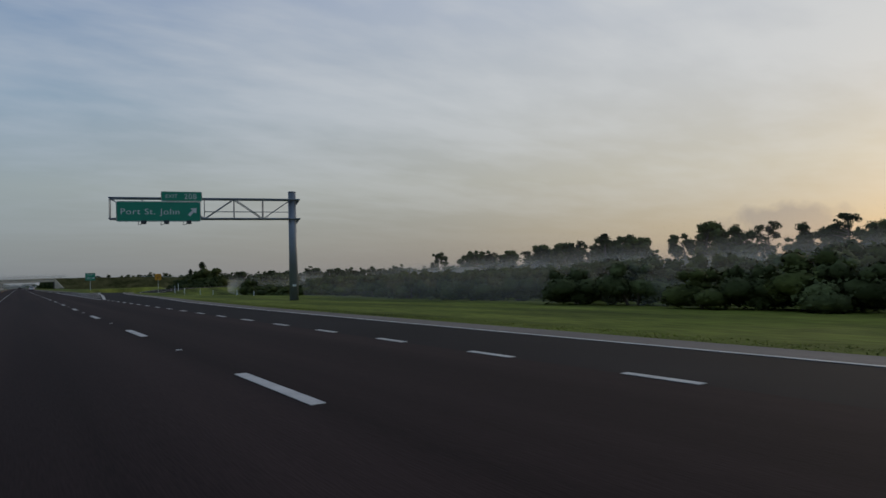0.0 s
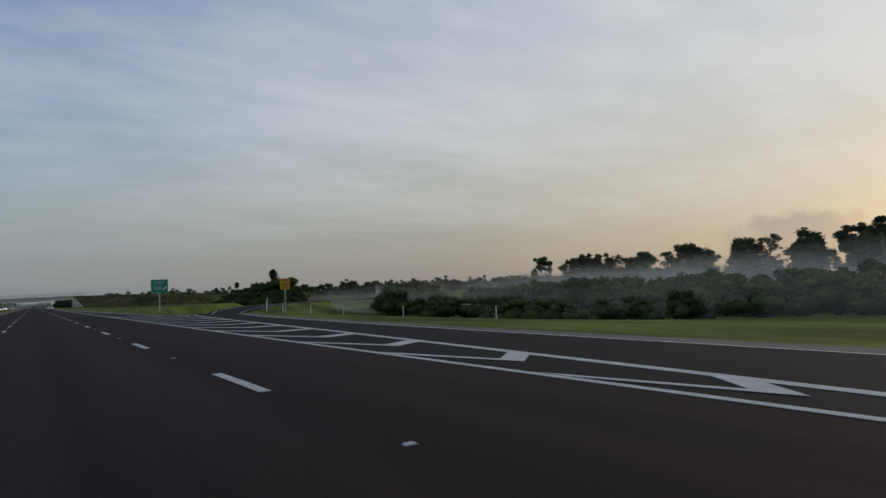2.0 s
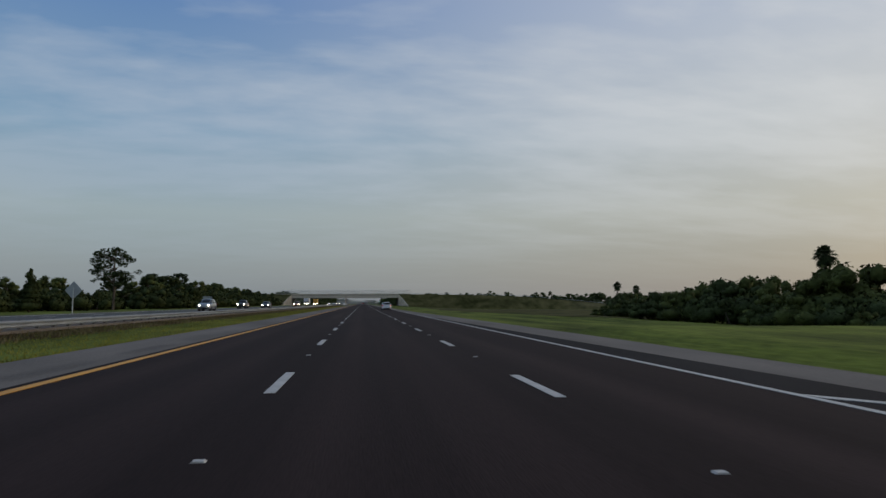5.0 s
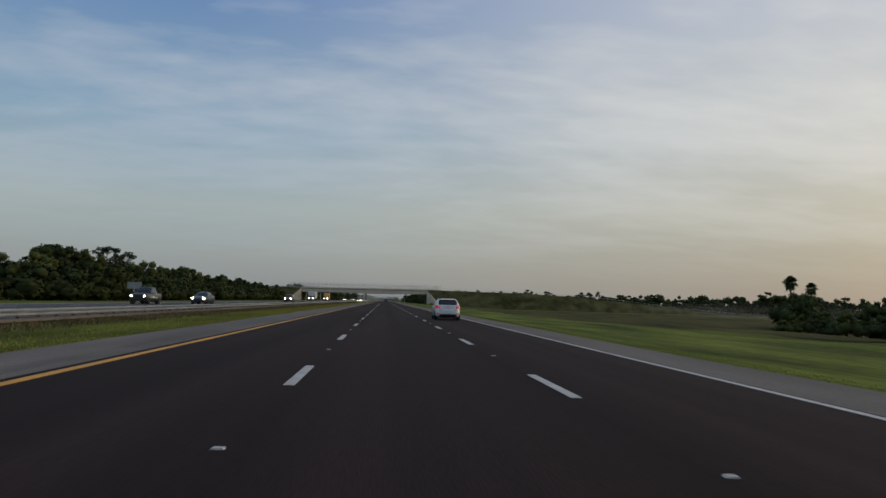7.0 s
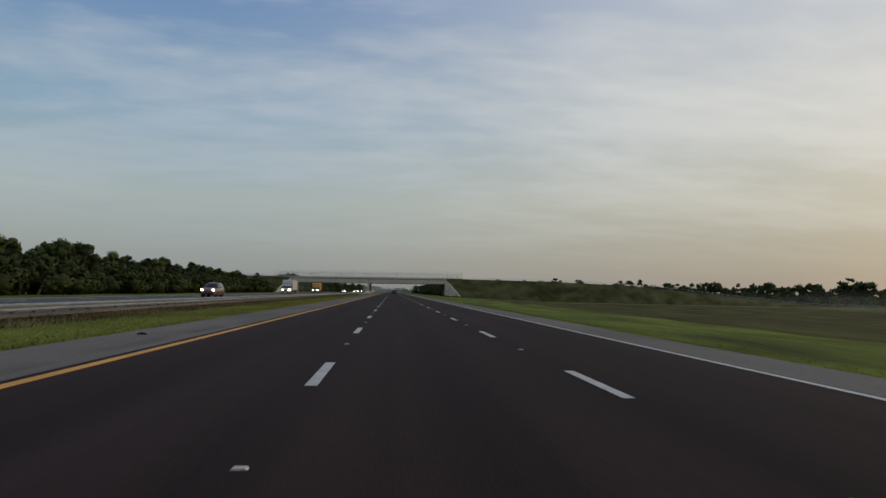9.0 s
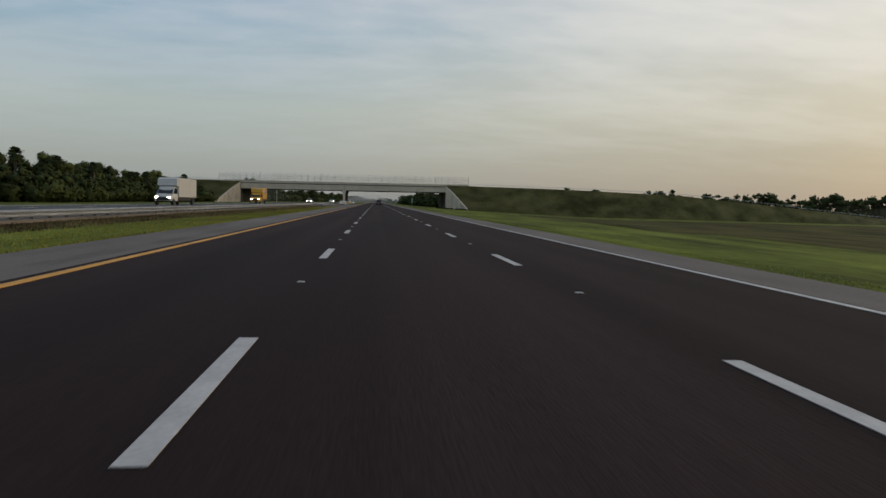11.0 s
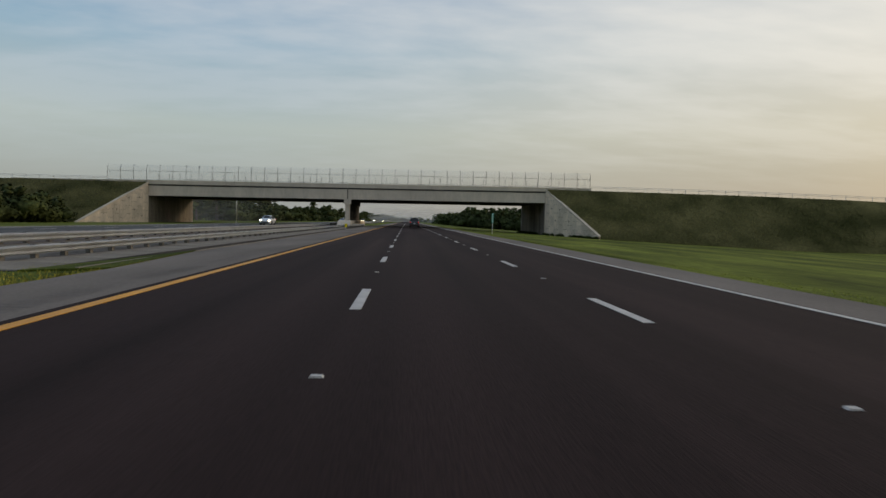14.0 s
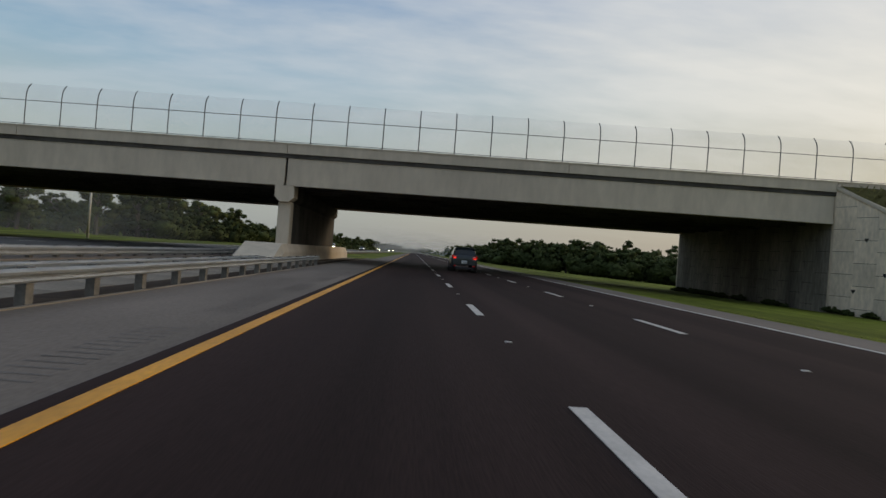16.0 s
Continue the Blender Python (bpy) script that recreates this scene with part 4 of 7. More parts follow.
def tufts(me, span, per_m2):
    """Rough grass rooted on the near slope of a bank."""
    r = np.random.default_rng(17)
    rows = []
    for p in me.polygons:
        q = [np.array(me.vertices[i].co) for i in p.vertices]
        c = sum(q) / len(q)
        if not span[0] < c[0] < span[1] or c[1] > bridge_y(c[0]) or c[2] < -1.5:
            continue
        n = int(p.area * per_m2)
        u, v = r.random((n, 1)), r.random((n, 1))
        rows.append((q[0] * (1 - u) + q[1] * u) * (1 - v) + (q[3] * (1 - u) + q[2] * u) * v)
    root = np.concatenate(rows)
    n = len(root)
    a, h = r.uniform(0, 6.28, n), r.uniform(0.10, 0.36, n)
    side = np.stack([np.cos(a), np.sin(a), np.zeros(n)], 1) * 0.06
    tip = root + np.stack([r.normal(size=n) * 0.12, -0.08 + r.normal(size=n) * 0.1, h], 1)
    V = facing(np.stack([root - side, root + side, tip], 1))
    bl = mesh_np("bank_grass", V, np.arange(len(V)).reshape(-1, 3), "bank_blades")
    lean = r.normal(size=(n, 3)) * 0.35 + np.array([0, -0.4, 0.9])
    bl.normals_split_custom_set(np.repeat(lean / np.linalg.norm(lean, axis=1)[:, None], 3, axis=0))
    tagged(part_of("bank_grass", bl, "bank_blades"), "rough olive brown grass on the bridge embankment", "grass", kind="stuff")


def embankments():
    for name, xs, toe0 in (("embankment_east", [25.6, 26.6, 28, 29.5, 31, 36, 45, 60, 80, 110, 150, 200, 270, 330], (31.0, 592.8)),
                           ("embankment_west", [-45.7, -46.8, -48, -49, -50.3, -55, -65, -80, -110, -150, -190], (-50.3, 595.3))):
        verts, faces = [], []
        for x in xs:
            yb = bridge_y(x)
            zt = crest(x) - 0.25
            x_in = 25.5 if toe0[0] > 0 else -45.6
            s = min(1, abs(x - x_in) / abs(toe0[0] - x_in))
            toe_y = yb - (yb - toe0[1]) * s
            toe_z = (zt + 0.1) * (1 - s) + (land(x, toe_y) - 0.25) * s
            top = []
            for k in range(9):
                t = k / 8
                y = yb - 0.2 + (toe_y - yb + 0.2) * t
                z = zt + (toe_z - zt) * (t ** 1.08)
                top.append((x, y, z + (0.10 * noise.noise((x * 0.12, y * 0.3, 3.1)) if 0 < k < 8 and s >= 1 else 0)))
            verts += top[::-1] + [(x, yb + 0.3, zt), (x, yb + 24.5, zt), (x, yb + 24.6 + 13.5 * max(0, min(1, (abs(x - x_in) - 6) / 8)), -2.6)]
        m = 12
        for i in range(len(xs) - 1):
            for k in range(m - 1):
                f = (i * m + k, (i + 1) * m + k, (i + 1) * m + k + 1, i * m + k + 1)
                faces.append(f if toe0[0] > 0 else f[::-1])
        me = raw(verts, faces)
        ob = part_of(name, me, "embank", smooth=True)
        tagged(ob, "steep embankment of the bridge approach in rough dark grass", "embankment", kind="structure")
        tufts(me, (-95, 85), 10.0)


M["bank_blades"] = material("bank_blades", (0.112, 0.112, 0.036), 0.85, vary=0.25, scale=0.16, fine=2, bump=0, tint=(0.160, 0.138, 0.052), island=0.12, spec=0.05)
M["embank"] = material("embankment_grass", (0.064, 0.066, 0.020), 0.95, vary=0.42, scale=0.16, fine=2.2, bump=0.7, tint=(0.092, 0.080, 0.032), spec=0.05, bump_dist=0.1)
overpass()
embankments()


# ---------------------------------------------------------------- guard rails
def w_beam(name, x, y0, y1, top, label, spacing=1.55, deep=1.0):
    rail = thing(name, Matrix.Translation((x, 0, 0)), label, "guard rail")
    prof = [(0.0, 0.0), (0.05, -0.02), (0.085, -0.06), (0.06, -0.115), (-0.01, -0.155), (0.06, -0.195), (0.085, -0.25), (0.05, -0.29), (0.0, -0.31)]
    n = max(2, int((y1 - y0) / 3.1))
    ys = [y0 + (y1 - y0) * k / n for k in range(n + 1)]
    for side in (1, -1):
        bm = fresh()
        rings = [[bm.verts.new((side * (px + 0.13), y, top + pz * deep)) for px, pz in prof] for y in ys]
        for a, b in zip(rings, rings[1:]):
            for i in range(len(prof) - 1):
                bm.faces.new((a[i], a[i + 1], b[i + 1], b[i]))
        ret = bmesh.ops.solidify(bm, geom=list(bm.faces), thickness=0.004)
        part("beam", bm, "galvanized", rail)
    post = fresh()
    box(post, (-0.075, -0.09, -1.0), (0.075, 0.09, top + 0.01), 0.0)
    pm = bpy.data.meshes.new("post")
    post.to_mesh(pm)
    post.free()
    pm.materials.append(M["rail_post"])
    y = y0 + 0.5
    count = 0
    while y < y1 and count < 300:
        o = new("post", pm)
        o.parent = rail
        o.location = (0, y, 0)
        y += spacing
        count += 1
    return rail


w_beam("guard_rail", -13.3, 150, 610, 0.38, "long galvanized double guard rail in the grassy median")
w_beam("guard_rail", -13.3, 612, 900, 0.38, "galvanized guard rail beyond the overpass")
w_beam("guard_rail", -9.55, 508, 602.8, 0.26, "galvanized guard rail behind the paved apron", deep=0.8)
w_beam("guard_rail", -6.62, 571.6, 602.6, 0.48, "short galvanized guard rail leading to the bridge pier", 1.9, 0.66)


# ---------------------------------------------------------------- signs
def text_part(name, body, size, mat, parent, m, label="", stretch=1.0):
    cu = bpy.data.curves.new(name, "FONT")
    cu.body, cu.size, cu.align_x, cu.align_y, cu.extrude = body, size, "CENTER", "CENTER", 0.004
    cu.space_character = 1.08
    tmp = bpy.data.objects.new(name, cu)
    scene.collection.objects.link(tmp)
    dg = bpy.context.evaluated_depsgraph_get()
    me = bpy.data.meshes.new_from_object(tmp.evaluated_get(dg))
    bpy.data.objects.remove(tmp)
    bpy.data.curves.remove(cu)
    me.materials.clear()
    ob = part_of(name, me, mat, parent, label)
    ob.matrix_basis = m @ Matrix.Diagonal((stretch, 1, 1, 1))
    return ob


FACE = pose(0, 0, 0, 90, 0, 0)        # lettering that faces back down the road


def rounded(w, h, r, n=4):
    pts = []
    for cx, cz, a0 in ((w / 2 - r, h / 2 - r, 0), (-w / 2 + r, h / 2 - r, 90), (-w / 2 + r, -h / 2 + r, 180), (w / 2 - r, -h / 2 + r, 270)):
        for k in range(n + 1):
            a = radians(a0 + 90 * k / n)
            pts.append((cx + r * math.cos(a), cz + r * math.sin(a)))
    return pts


def plate(parent, w, h, r, mat, cx=0, cz=0, y=0, border=0.03):
    """A rounded sheet with a white border line proud of it by a hair."""
    bm = fresh()
    prism(bm, [(a + cx, b + cz) for a, b in rounded(w, h, r)], y, y + 0.03)
    part("panel", bm, mat, parent)
    bm = fresh()
    o, i = rounded(w - 0.02, h - 0.02, r), rounded(w - 0.02 - 2 * border, h - 0.02 - 2 * border, max(0.02, r - border))
    vo = [bm.verts.new((a + cx, y - 0.006, b + cz)) for a, b in o]
    vi = [bm.verts.new((a + cx, y - 0.006, b + cz)) for a, b in i]
    for k in range(len(o)):
        j = (k + 1) % len(o)
        bm.faces.new((vo[k], vo[j], vi[j], vi[k]))
    bmesh.ops.solidify(bm, geom=list(bm.faces), thickness=0.004)
    part("border", bm, "sign_white", parent, "white border line")


def arrow(parent, cx, cz, size, y=-0.008):
    """A slanting arrow to the upper right."""
    shaft = [(-0.5, -0.14), (0.05, -0.11), (0.05, -0.36), (0.5, 0.0), (0.05, 0.36), (0.05, 0.11), (-0.5, 0.14)]
    c, s = math.cos(radians(45)), math.sin(radians(45))
    bm = fresh()
    prism(bm, [(cx + size * (a * c - b * s), cz + size * (a * s + b * c)) for a, b in shaft], y, y + 0.006)
    part("arrow", bm, "sign_white", parent)


def gantry():
    turn = pose(20.02, 50.8, 0, 0, 0, -12.5) @ Matrix.Translation((-20.15, 0, 0))
    g = thing("overhead_sign_gantry", turn, "grey steel cantilever gantry holding a green exit sign", "road sign")
    # post
    bm = fresh()
    tube(bm, [(20.15, 0, land(20, 52) - 0.5), (20.15, 0, 8.2)], [0.36, 0.30], 20)
    part("post", bm, "pole_steel", g, smooth=True)
    bm = fresh()
    tube(bm, [(20.15, 0, -1.1), (20.15, 0, -0.60)], 0.52, 16)
    part("footing", bm, "concrete", g)
    for z in (6.03, 7.58):
        bm = fresh()
        box(bm, (19.55, -0.42, z - 0.05), (20.75, 0.42, z + 0.05), 0.02)
        prism(bm, [(20.42, z - 0.5), (20.75, z - 0.05), (20.42, z - 0.05)], -0.03, 0.03)
        part("bracket", bm, "pole_steel", g)
    z0, z1 = 6.03, 7.58
    xs = [6.87 + k * 2.193 for k in range(7)]
    for z in (z0, z1):
        for y in (-0.38, 0.38):
            bm = fresh()
            tube(bm, [(6.81, y, z), (20.1, y, z)], 0.06, 8)
            part("chord", bm, "pole_steel", g)
    for k, x in enumerate(xs[:-1]):
        for y in (-0.38, 0.38):
            bm = fresh()
            tube(bm, [(x, y, z0), (x, y, z1)], 0.032, 6)
            part("upright", bm, "pole_steel", g)
            bm = fresh()
            a, b = (z0, z1) if k % 2 else (z1, z0)
            tube(bm, [(x, y, a), (xs[k + 1], y, b)], 0.035, 6)
            part("brace", bm, "pole_steel", g)
        for z in (z0, z1):
            bm = fresh()
            tube(bm, [(x, -0.38, z), (xs[k + 1], 0.38, z)], 0.026, 6)
            part("brace", bm, "pole_steel", g)
    bm = fresh()
    tube(bm, [(13.4, -0.45, 6.55), (19.9, -0.45, 6.55)], 0.035, 6)
    part("walkway_bar", bm, "pole_steel", g)
    bm = fresh()
    box(bm, (20.0, -0.40, 0.55), (20.3, -0.33, 0.72), 0.01)
    part("tag_plate", bm, "sign_white", g, "small pale tag plate")
    bm = fresh()
    tube(bm, [(20.15, 0, 8.2), (20.15, 0, 8.26)], [0.33, 0.28], 20)
    part("post_cap", bm, "pole_steel", g)
    # panels
    board = thing("sign_board", turn @ pose(10.25, -0.5, 6.55), "large green motorway exit sign with white letters", "road sign")
    plate(board, 5.85, 1.52, 0.14, "sign_green", border=0.045)
    words = [text_part("lettering", w, 0.62, "sign_white", board, FACE, stretch=1.16) for w in ("Port", "St.", "John")]
    spans = [(min(v.co.x for v in o.data.vertices) * 1.16, max(v.co.x for v in o.data.vertices) * 1.16) for o in words]
    cursor = -2.62
    for o, (a, b) in zip(words, spans):
        o.matrix_basis = Matrix.Translation((cursor - a, -0.012, -0.03)) @ o.matrix_basis
        cursor += b - a + 0.30
    arrow(board, 2.36, 0.0, 0.8)
    tab = thing("exit_number_tab", turn @ pose(11.83, -0.5, 7.7), "small green exit number sign above the large one", "road sign")
    plate(tab, 2.9, 0.74, 0.09, "sign_green", border=0.035)
    text_part("lettering", "EXIT", 0.40, "sign_white", tab, Matrix.Translation((-0.72, -0.012, 0)) @ FACE)
    text_part("lettering", "208", 0.58, "sign_white", tab, Matrix.Translation((0.62, -0.012, -0.01)) @ FACE)
    for k in range(3):
        x = 9.07 + k * 1.55
        bm = fresh()
        tube(bm, [(x - 0.25, -0.1, 5.9), (x - 0.25, -0.9, 5.5), (x + 0.1, -1.1, 5.58)], 0.02, 6)
        part("lamp_arm", bm, "dark_steel", g)
        bm = fresh()
        box(bm, (x - 0.02, -1.25, 5.55), (x + 0.34, -0.95, 5.82), 0.04)
        part("lamp_head", bm, "dark_steel", g)


def exit_sign():
    s = thing("exit_sign", pose(13.1, 144.3, 0), "green exit sign with white letters on a single post", "road sign")
    bm = fresh()
    box(bm, (-0.05, 0.035, -0.4), (0.05, 0.115, 3.3), 0.01)
    part("post", bm, "galvanized", s)
    part("backing", prism(fresh(), [(-0.4, 2.3), (0.4, 2.3), (0.4, 2.36), (-0.4, 2.36)], 0.032, 0.06), "galvanized", s)
    plate(s, 1.75, 1.45, 0.12, "sign_green", 0, 2.83, 0.0, border=0.035)
    text_part("lettering", "EXIT", 0.46, "sign_white", s, Matrix.Translation((0.02, -0.012, 3.2)) @ FACE, stretch=1.12)
    text_part("lettering", "208", 0.54, "sign_white", s, Matrix.Translation((-0.22, -0.012, 2.6)) @ FACE)
    arrow(s, 0.55, 2.58, 0.54)


def advisory_sign():
    s = thing("advisory_speed_sign", pose(23.55, 133.1, 0), "orange-yellow ramp speed sign on a thin post", "road sign")
    bm = fresh()
    box(bm, (-0.035, 0.035, -1.0), (0.035, 0.095, 2.6), 0.01)
    part("post", bm, "galvanized", s)
    bm = fresh()
    prism(bm, [(a, b + 2.36) for a, b in rounded(1.06, 1.16, 0.05)], 0, 0.03)
    part("panel", bm, "sign_yellow", s)
    text_part("lettering", "RAMP", 0.24, "black", s, Matrix.Translation((0, -0.01, 2.72)) @ FACE)
    text_part("lettering", "45", 0.56, "black", s, Matrix.Translation((0, -0.01, 2.25)) @ FACE)
    text_part("lettering", "M.P.H.", 0.17, "black", s, Matrix.Translation((0, -0.01, 1.93)) @ FACE)


def delineators():
    bm = fresh()
    box(bm, (-0.07, -0.012, -0.3), (0.07, 0.012, 1.9), 0.005)
    box(bm, (-0.045, -0.017, 1.6), (0.045, -0.0125, 1.8), 0.0)
    me = bpy.data.meshes.new("delineator_post")
    bm.to_mesh(me)
    bm.free()
    me.materials.append(M["sign_white"])
    for x, y in ((35.5, 112.6), (39.2, 136.3), (38.2, 152), (38.3, 165), (36.0, 171.5), (34.5, 175.5), (36.5, 181.5)):
        o = tagged(new("delineator_post", me), "slim white marker post beside the exit ramp", "marker post", "ramp marker posts")
        o.location = (x, y, land(x, y))


def small_signs():
    s = thing("warning_sign_back", pose(-30.1, 241, 0), "grey back of a diamond road sign on a post", "road sign")
    bm = fresh()
    box(bm, (-0.045, -0.045, -0.6), (0.045, 0.045, 2.7), 0.01)
    part("post", bm, "galvanized", s)
    bm = fresh()
    prism(bm, [(0, 1.45), (0.9, 2.45), (0, 3.45), (-0.9, 2.45)], 0.05, 0.08)
    part("panel", bm, "sign_back", s)
    for x, y, w, h, z in ((-39.8, 346, 2.3, 1.1, 2.3),):
        s = thing("road_sign_back", pose(x, y, 0), "grey back of a small rectangular road sign", "road sign")
        bm = fresh()
        box(bm, (-0.04, -0.04, -0.6), (0.04, 0.04, z), 0.01)
        part("post", bm, "galvanized", s)
        bm = fresh()
        prism(bm, [(a, b + z) for a, b in rounded(w, h, 0.05)], 0.04, 0.07)
        part("panel", bm, "sign_back", s)
    s = thing("mile_marker", pose(11.95, 576.7, land(11.95, 576.7)), "narrow green mile marker on a post", "road sign")
    bm = fresh()
    box(bm, (-0.03, 0.02, -0.3), (0.03, 0.07, 2.75), 0.005)
    part("post", bm, "galvanized", s)
    bm = fresh()
    prism(bm, [(a, b + 2.1) for a, b in rounded(0.32, 1.25, 0.04)], 0, 0.02)
    part("panel", bm, "sign_green", s)
    for k, z in enumerate((2.55, 2.33, 2.08, 1.85, 1.62)):
        bm = fresh()
        box(bm, (-0.08, -0.006, z - 0.07), (0.08, 0.0, z + 0.07))
        part("marking", bm, "sign_white", s)
    m = thing("hazard_marker", pose(-6.62, 570.6, -0.30), "bright yellow marker plate beside the guard rail", "marker")
    bm = fresh()
    box(bm, (-0.03, 0.02, -0.2), (0.03, 0.06, 0.9), 0.005)
    part("post", bm, "galvanized", m)
    bm = fresh()
    prism(bm, [(a, b + 0.72) for a, b in rounded(0.31, 0.42, 0.03)], 0, 0.02)
    part("panel", bm, material("marker_yellow", (0.85, 0.62, 0.01), 0.4, vary=0.05, bump=0), m)
    p = thing("light_pole", pose(-37.7, 641, -0.6), "plain grey pole standing in the far verge", "pole")
    bm = fresh()
    tube(bm, [(0, 0, -0.3), (0, 0, 9.0)], [0.16, 0.10], 10)
    part("shaft", bm, "galvanized", p, smooth=True)


gantry()
exit_sign()
advisory_sign()
delineators()
small_signs()
# ---------------------------------------------------------------- vegetation
def leaf_cloud(lumps, count, size, seed, flat=0.0):
    """Many small leaf sprays over a set of lumps (x, y, z, rx, ry, rz): vertices and faces."""
    rng = np.random.default_rng(seed)
    lumps = np.array(lumps, float)
    vol = lumps[:, 3] * lumps[:, 4] + lumps[:, 4] * lumps[:, 5]
    pick = rng.choice(len(lumps), count, p=vol / vol.sum())
    d = rng.normal(size=(count, 3))
    d /= np.linalg.norm(d, axis=1)[:, None]
    r = rng.uniform(0.72, 1.06, count)[:, None] * (1 + 0.12 * np.sin(d[:, :1] * 9 + seed) * np.sin(d[:, 1:2] * 8))
    c = lumps[pick, :3] + d * r * lumps[pick, 3:]
    n = d + rng.normal(size=(count, 3)) * 0.7
    n /= np.linalg.norm(n, axis=1)[:, None]
    u = np.cross(n, rng.normal(size=(count, 3)))
    u /= np.linalg.norm(u, axis=1)[:, None]
    v = np.cross(n, u)
    s = (size * rng.uniform(0.55, 1.3, count))[:, None]
    bend = n * s * 0.25
    out = d / lumps[pick, 3:] * lumps[pick, 3:].min(1)[:, None] + n * 0.35
    out /= np.linalg.norm(out, axis=1)[:, None]
    flip = np.einsum("ij,ij->i", np.cross(u, v), out) < 0
    v = np.where(flip[:, None], -v, v)
    verts = np.stack([c - u * s, c + u * s * 0.7 - v * s * 0.75 + bend, c + u * s * 0.7 + v * s * 0.75 - bend], 1).reshape(-1, 3)
    return verts, np.repeat(out, 3, axis=0)


def leaf_mesh(name, lumps, count, size, seed, mat):
    v, n = leaf_cloud(lumps, count, size, seed)
    me = mesh_np(name, v, np.arange(len(v)).reshape(-1, 3), mat)
    me.normals_split_custom_set(n)
    return me


def core_mesh(lumps, mat, shrink=0.8):
    """Dark inner masses that close the crown, rough in outline."""
    bm = fresh()
    for k, (x, y, z, rx, ry, rz) in enumerate(lumps):
        r = bmesh.ops.create_icosphere(bm, subdivisions=1, radius=1.0)
        for v in r["verts"]:
            f = shrink * (1 + 0.34 * noise.noise(v.co * 2.1 + Vector((k * 3.3, 0, 0))))
            v.co = Vector((x + v.co.x * rx * f, y + v.co.y * ry * f, z + v.co.z * rz * f))
    for f in bm.faces:
        f.smooth = True
    me = bpy.data.meshes.new("crown")
    bm.to_mesh(me)
    bm.free()
    me.materials.append(M[mat])
    return me


def wood_mesh(bm):
    me = bpy.data.meshes.new("trunk")
    bm.to_mesh(me)
    bm.free()
    me.materials.append(M["bark"])
    return me


def make_bush(seed, mat, leaves=2700, size=0.038, core=0.86):
    """A shrub of unit height: short woody base, an inner mass and many sprays, ragged on top."""
    rng = random.Random(seed)
    lumps = [(rng.uniform(-0.5, 0.5), rng.uniform(-0.45, 0.45), rng.uniform(0.22, 0.5), rng.uniform(0.24, 0.36), rng.uniform(0.24, 0.36), rng.uniform(0.2, 0.3)) for _ in range(8)]
    for _ in range(9):
        q = rng.uniform(0.09, 0.17)
        lumps.append((rng.uniform(-0.42, 0.42), rng.uniform(-0.36, 0.36), rng.uniform(0.55, 0.86), q, q, q * rng.uniform(0.8, 1.3)))
    stems = fresh()
    for k in range(4):
        a = rng.uniform(0, 6.28)
        tube(stems, [(0.1 * math.cos(a), 0.1 * math.sin(a), -0.15), (0.3 * math.cos(a), 0.3 * math.sin(a), 0.45)], [0.035, 0.015], 5)
    return [("woody_base", wood_mesh(stems)), ("inner_foliage", core_mesh(lumps, mat, core)), ("foliage", leaf_mesh("foliage", lumps, leaves, size, seed, mat))]


def make_broadleaf(seed, mat, leaves=2900, size=0.022):
    """A tree of unit height: tapered trunk with limbs, and an uneven crown with gaps."""
    rng = random.Random(seed)
    wood = fresh()
    tube(wood, [(0, 0, -0.05), (0.01, 0, 0.25), (0.02, 0.01, 0.5), (0.0, 0.02, 0.7)], [0.035, 0.028, 0.02, 0.008], 7)
    lumps = []
    for k in range(30):
        a, z = rng.uniform(0, 6.28), rng.uniform(0.17, 0.92)
        reach = 0.37 * math.sqrt(max(0.03, 1 - ((z - 0.50) / 0.45) ** 2)) * rng.uniform(0.3, 1.0)
        p = (reach * math.cos(a), reach * math.sin(a), z)
        if k % 3 == 0:
            tube(wood, [(0.01, 0, max(0.12, z - 0.2)), (p[0] * 0.6, p[1] * 0.6, z - 0.07), p], [0.013, 0.009, 0.004], 5)
        q = rng.uniform(0.055, 0.125)
        lumps.append((*p, q, q, q * rng.uniform(0.75, 1.1)))
    return [("trunk", wood_mesh(wood)), ("inner_crown", core_mesh(lumps, mat, 0.82)), ("crown", leaf_mesh("crown", lumps, leaves, size, seed, mat))]


def make_pine(seed):
    """A slash pine of unit height: bare trunk, open rounded head of needle tufts."""
    rng = random.Random(seed)
    wood = fresh()
    tube(wood, [(0, 0, -0.03), (0.008, 0, 0.3), (-0.005, 0.01, 0.65), (0, 0, 0.95)], [0.022, 0.018, 0.013, 0.004], 7)
    lumps = []
    for k in range(84):
        a, z = rng.uniform(0, 6.28), rng.uniform(0.37, 0.97)
        reach = 0.335 * math.sqrt(max(0.02, 1 - ((z - 0.66) / 0.33) ** 2)) * rng.uniform(0.25, 1.0)
        p = (reach * math.cos(a), reach * math.sin(a), z)
        if k % 2 == 0:
            tube(wood, [(0, 0, max(0.3, z - 0.07)), p], [0.008, 0.003], 4)
        q = rng.uniform(0.026, 0.056)
        lumps.append((*p, q * 1.15, q * 1.15, q * 0.85))
    return [("trunk", wood_mesh(wood)), ("crown", leaf_mesh("crown", lumps, 5600, 0.013, seed, "pine_leaf"))]


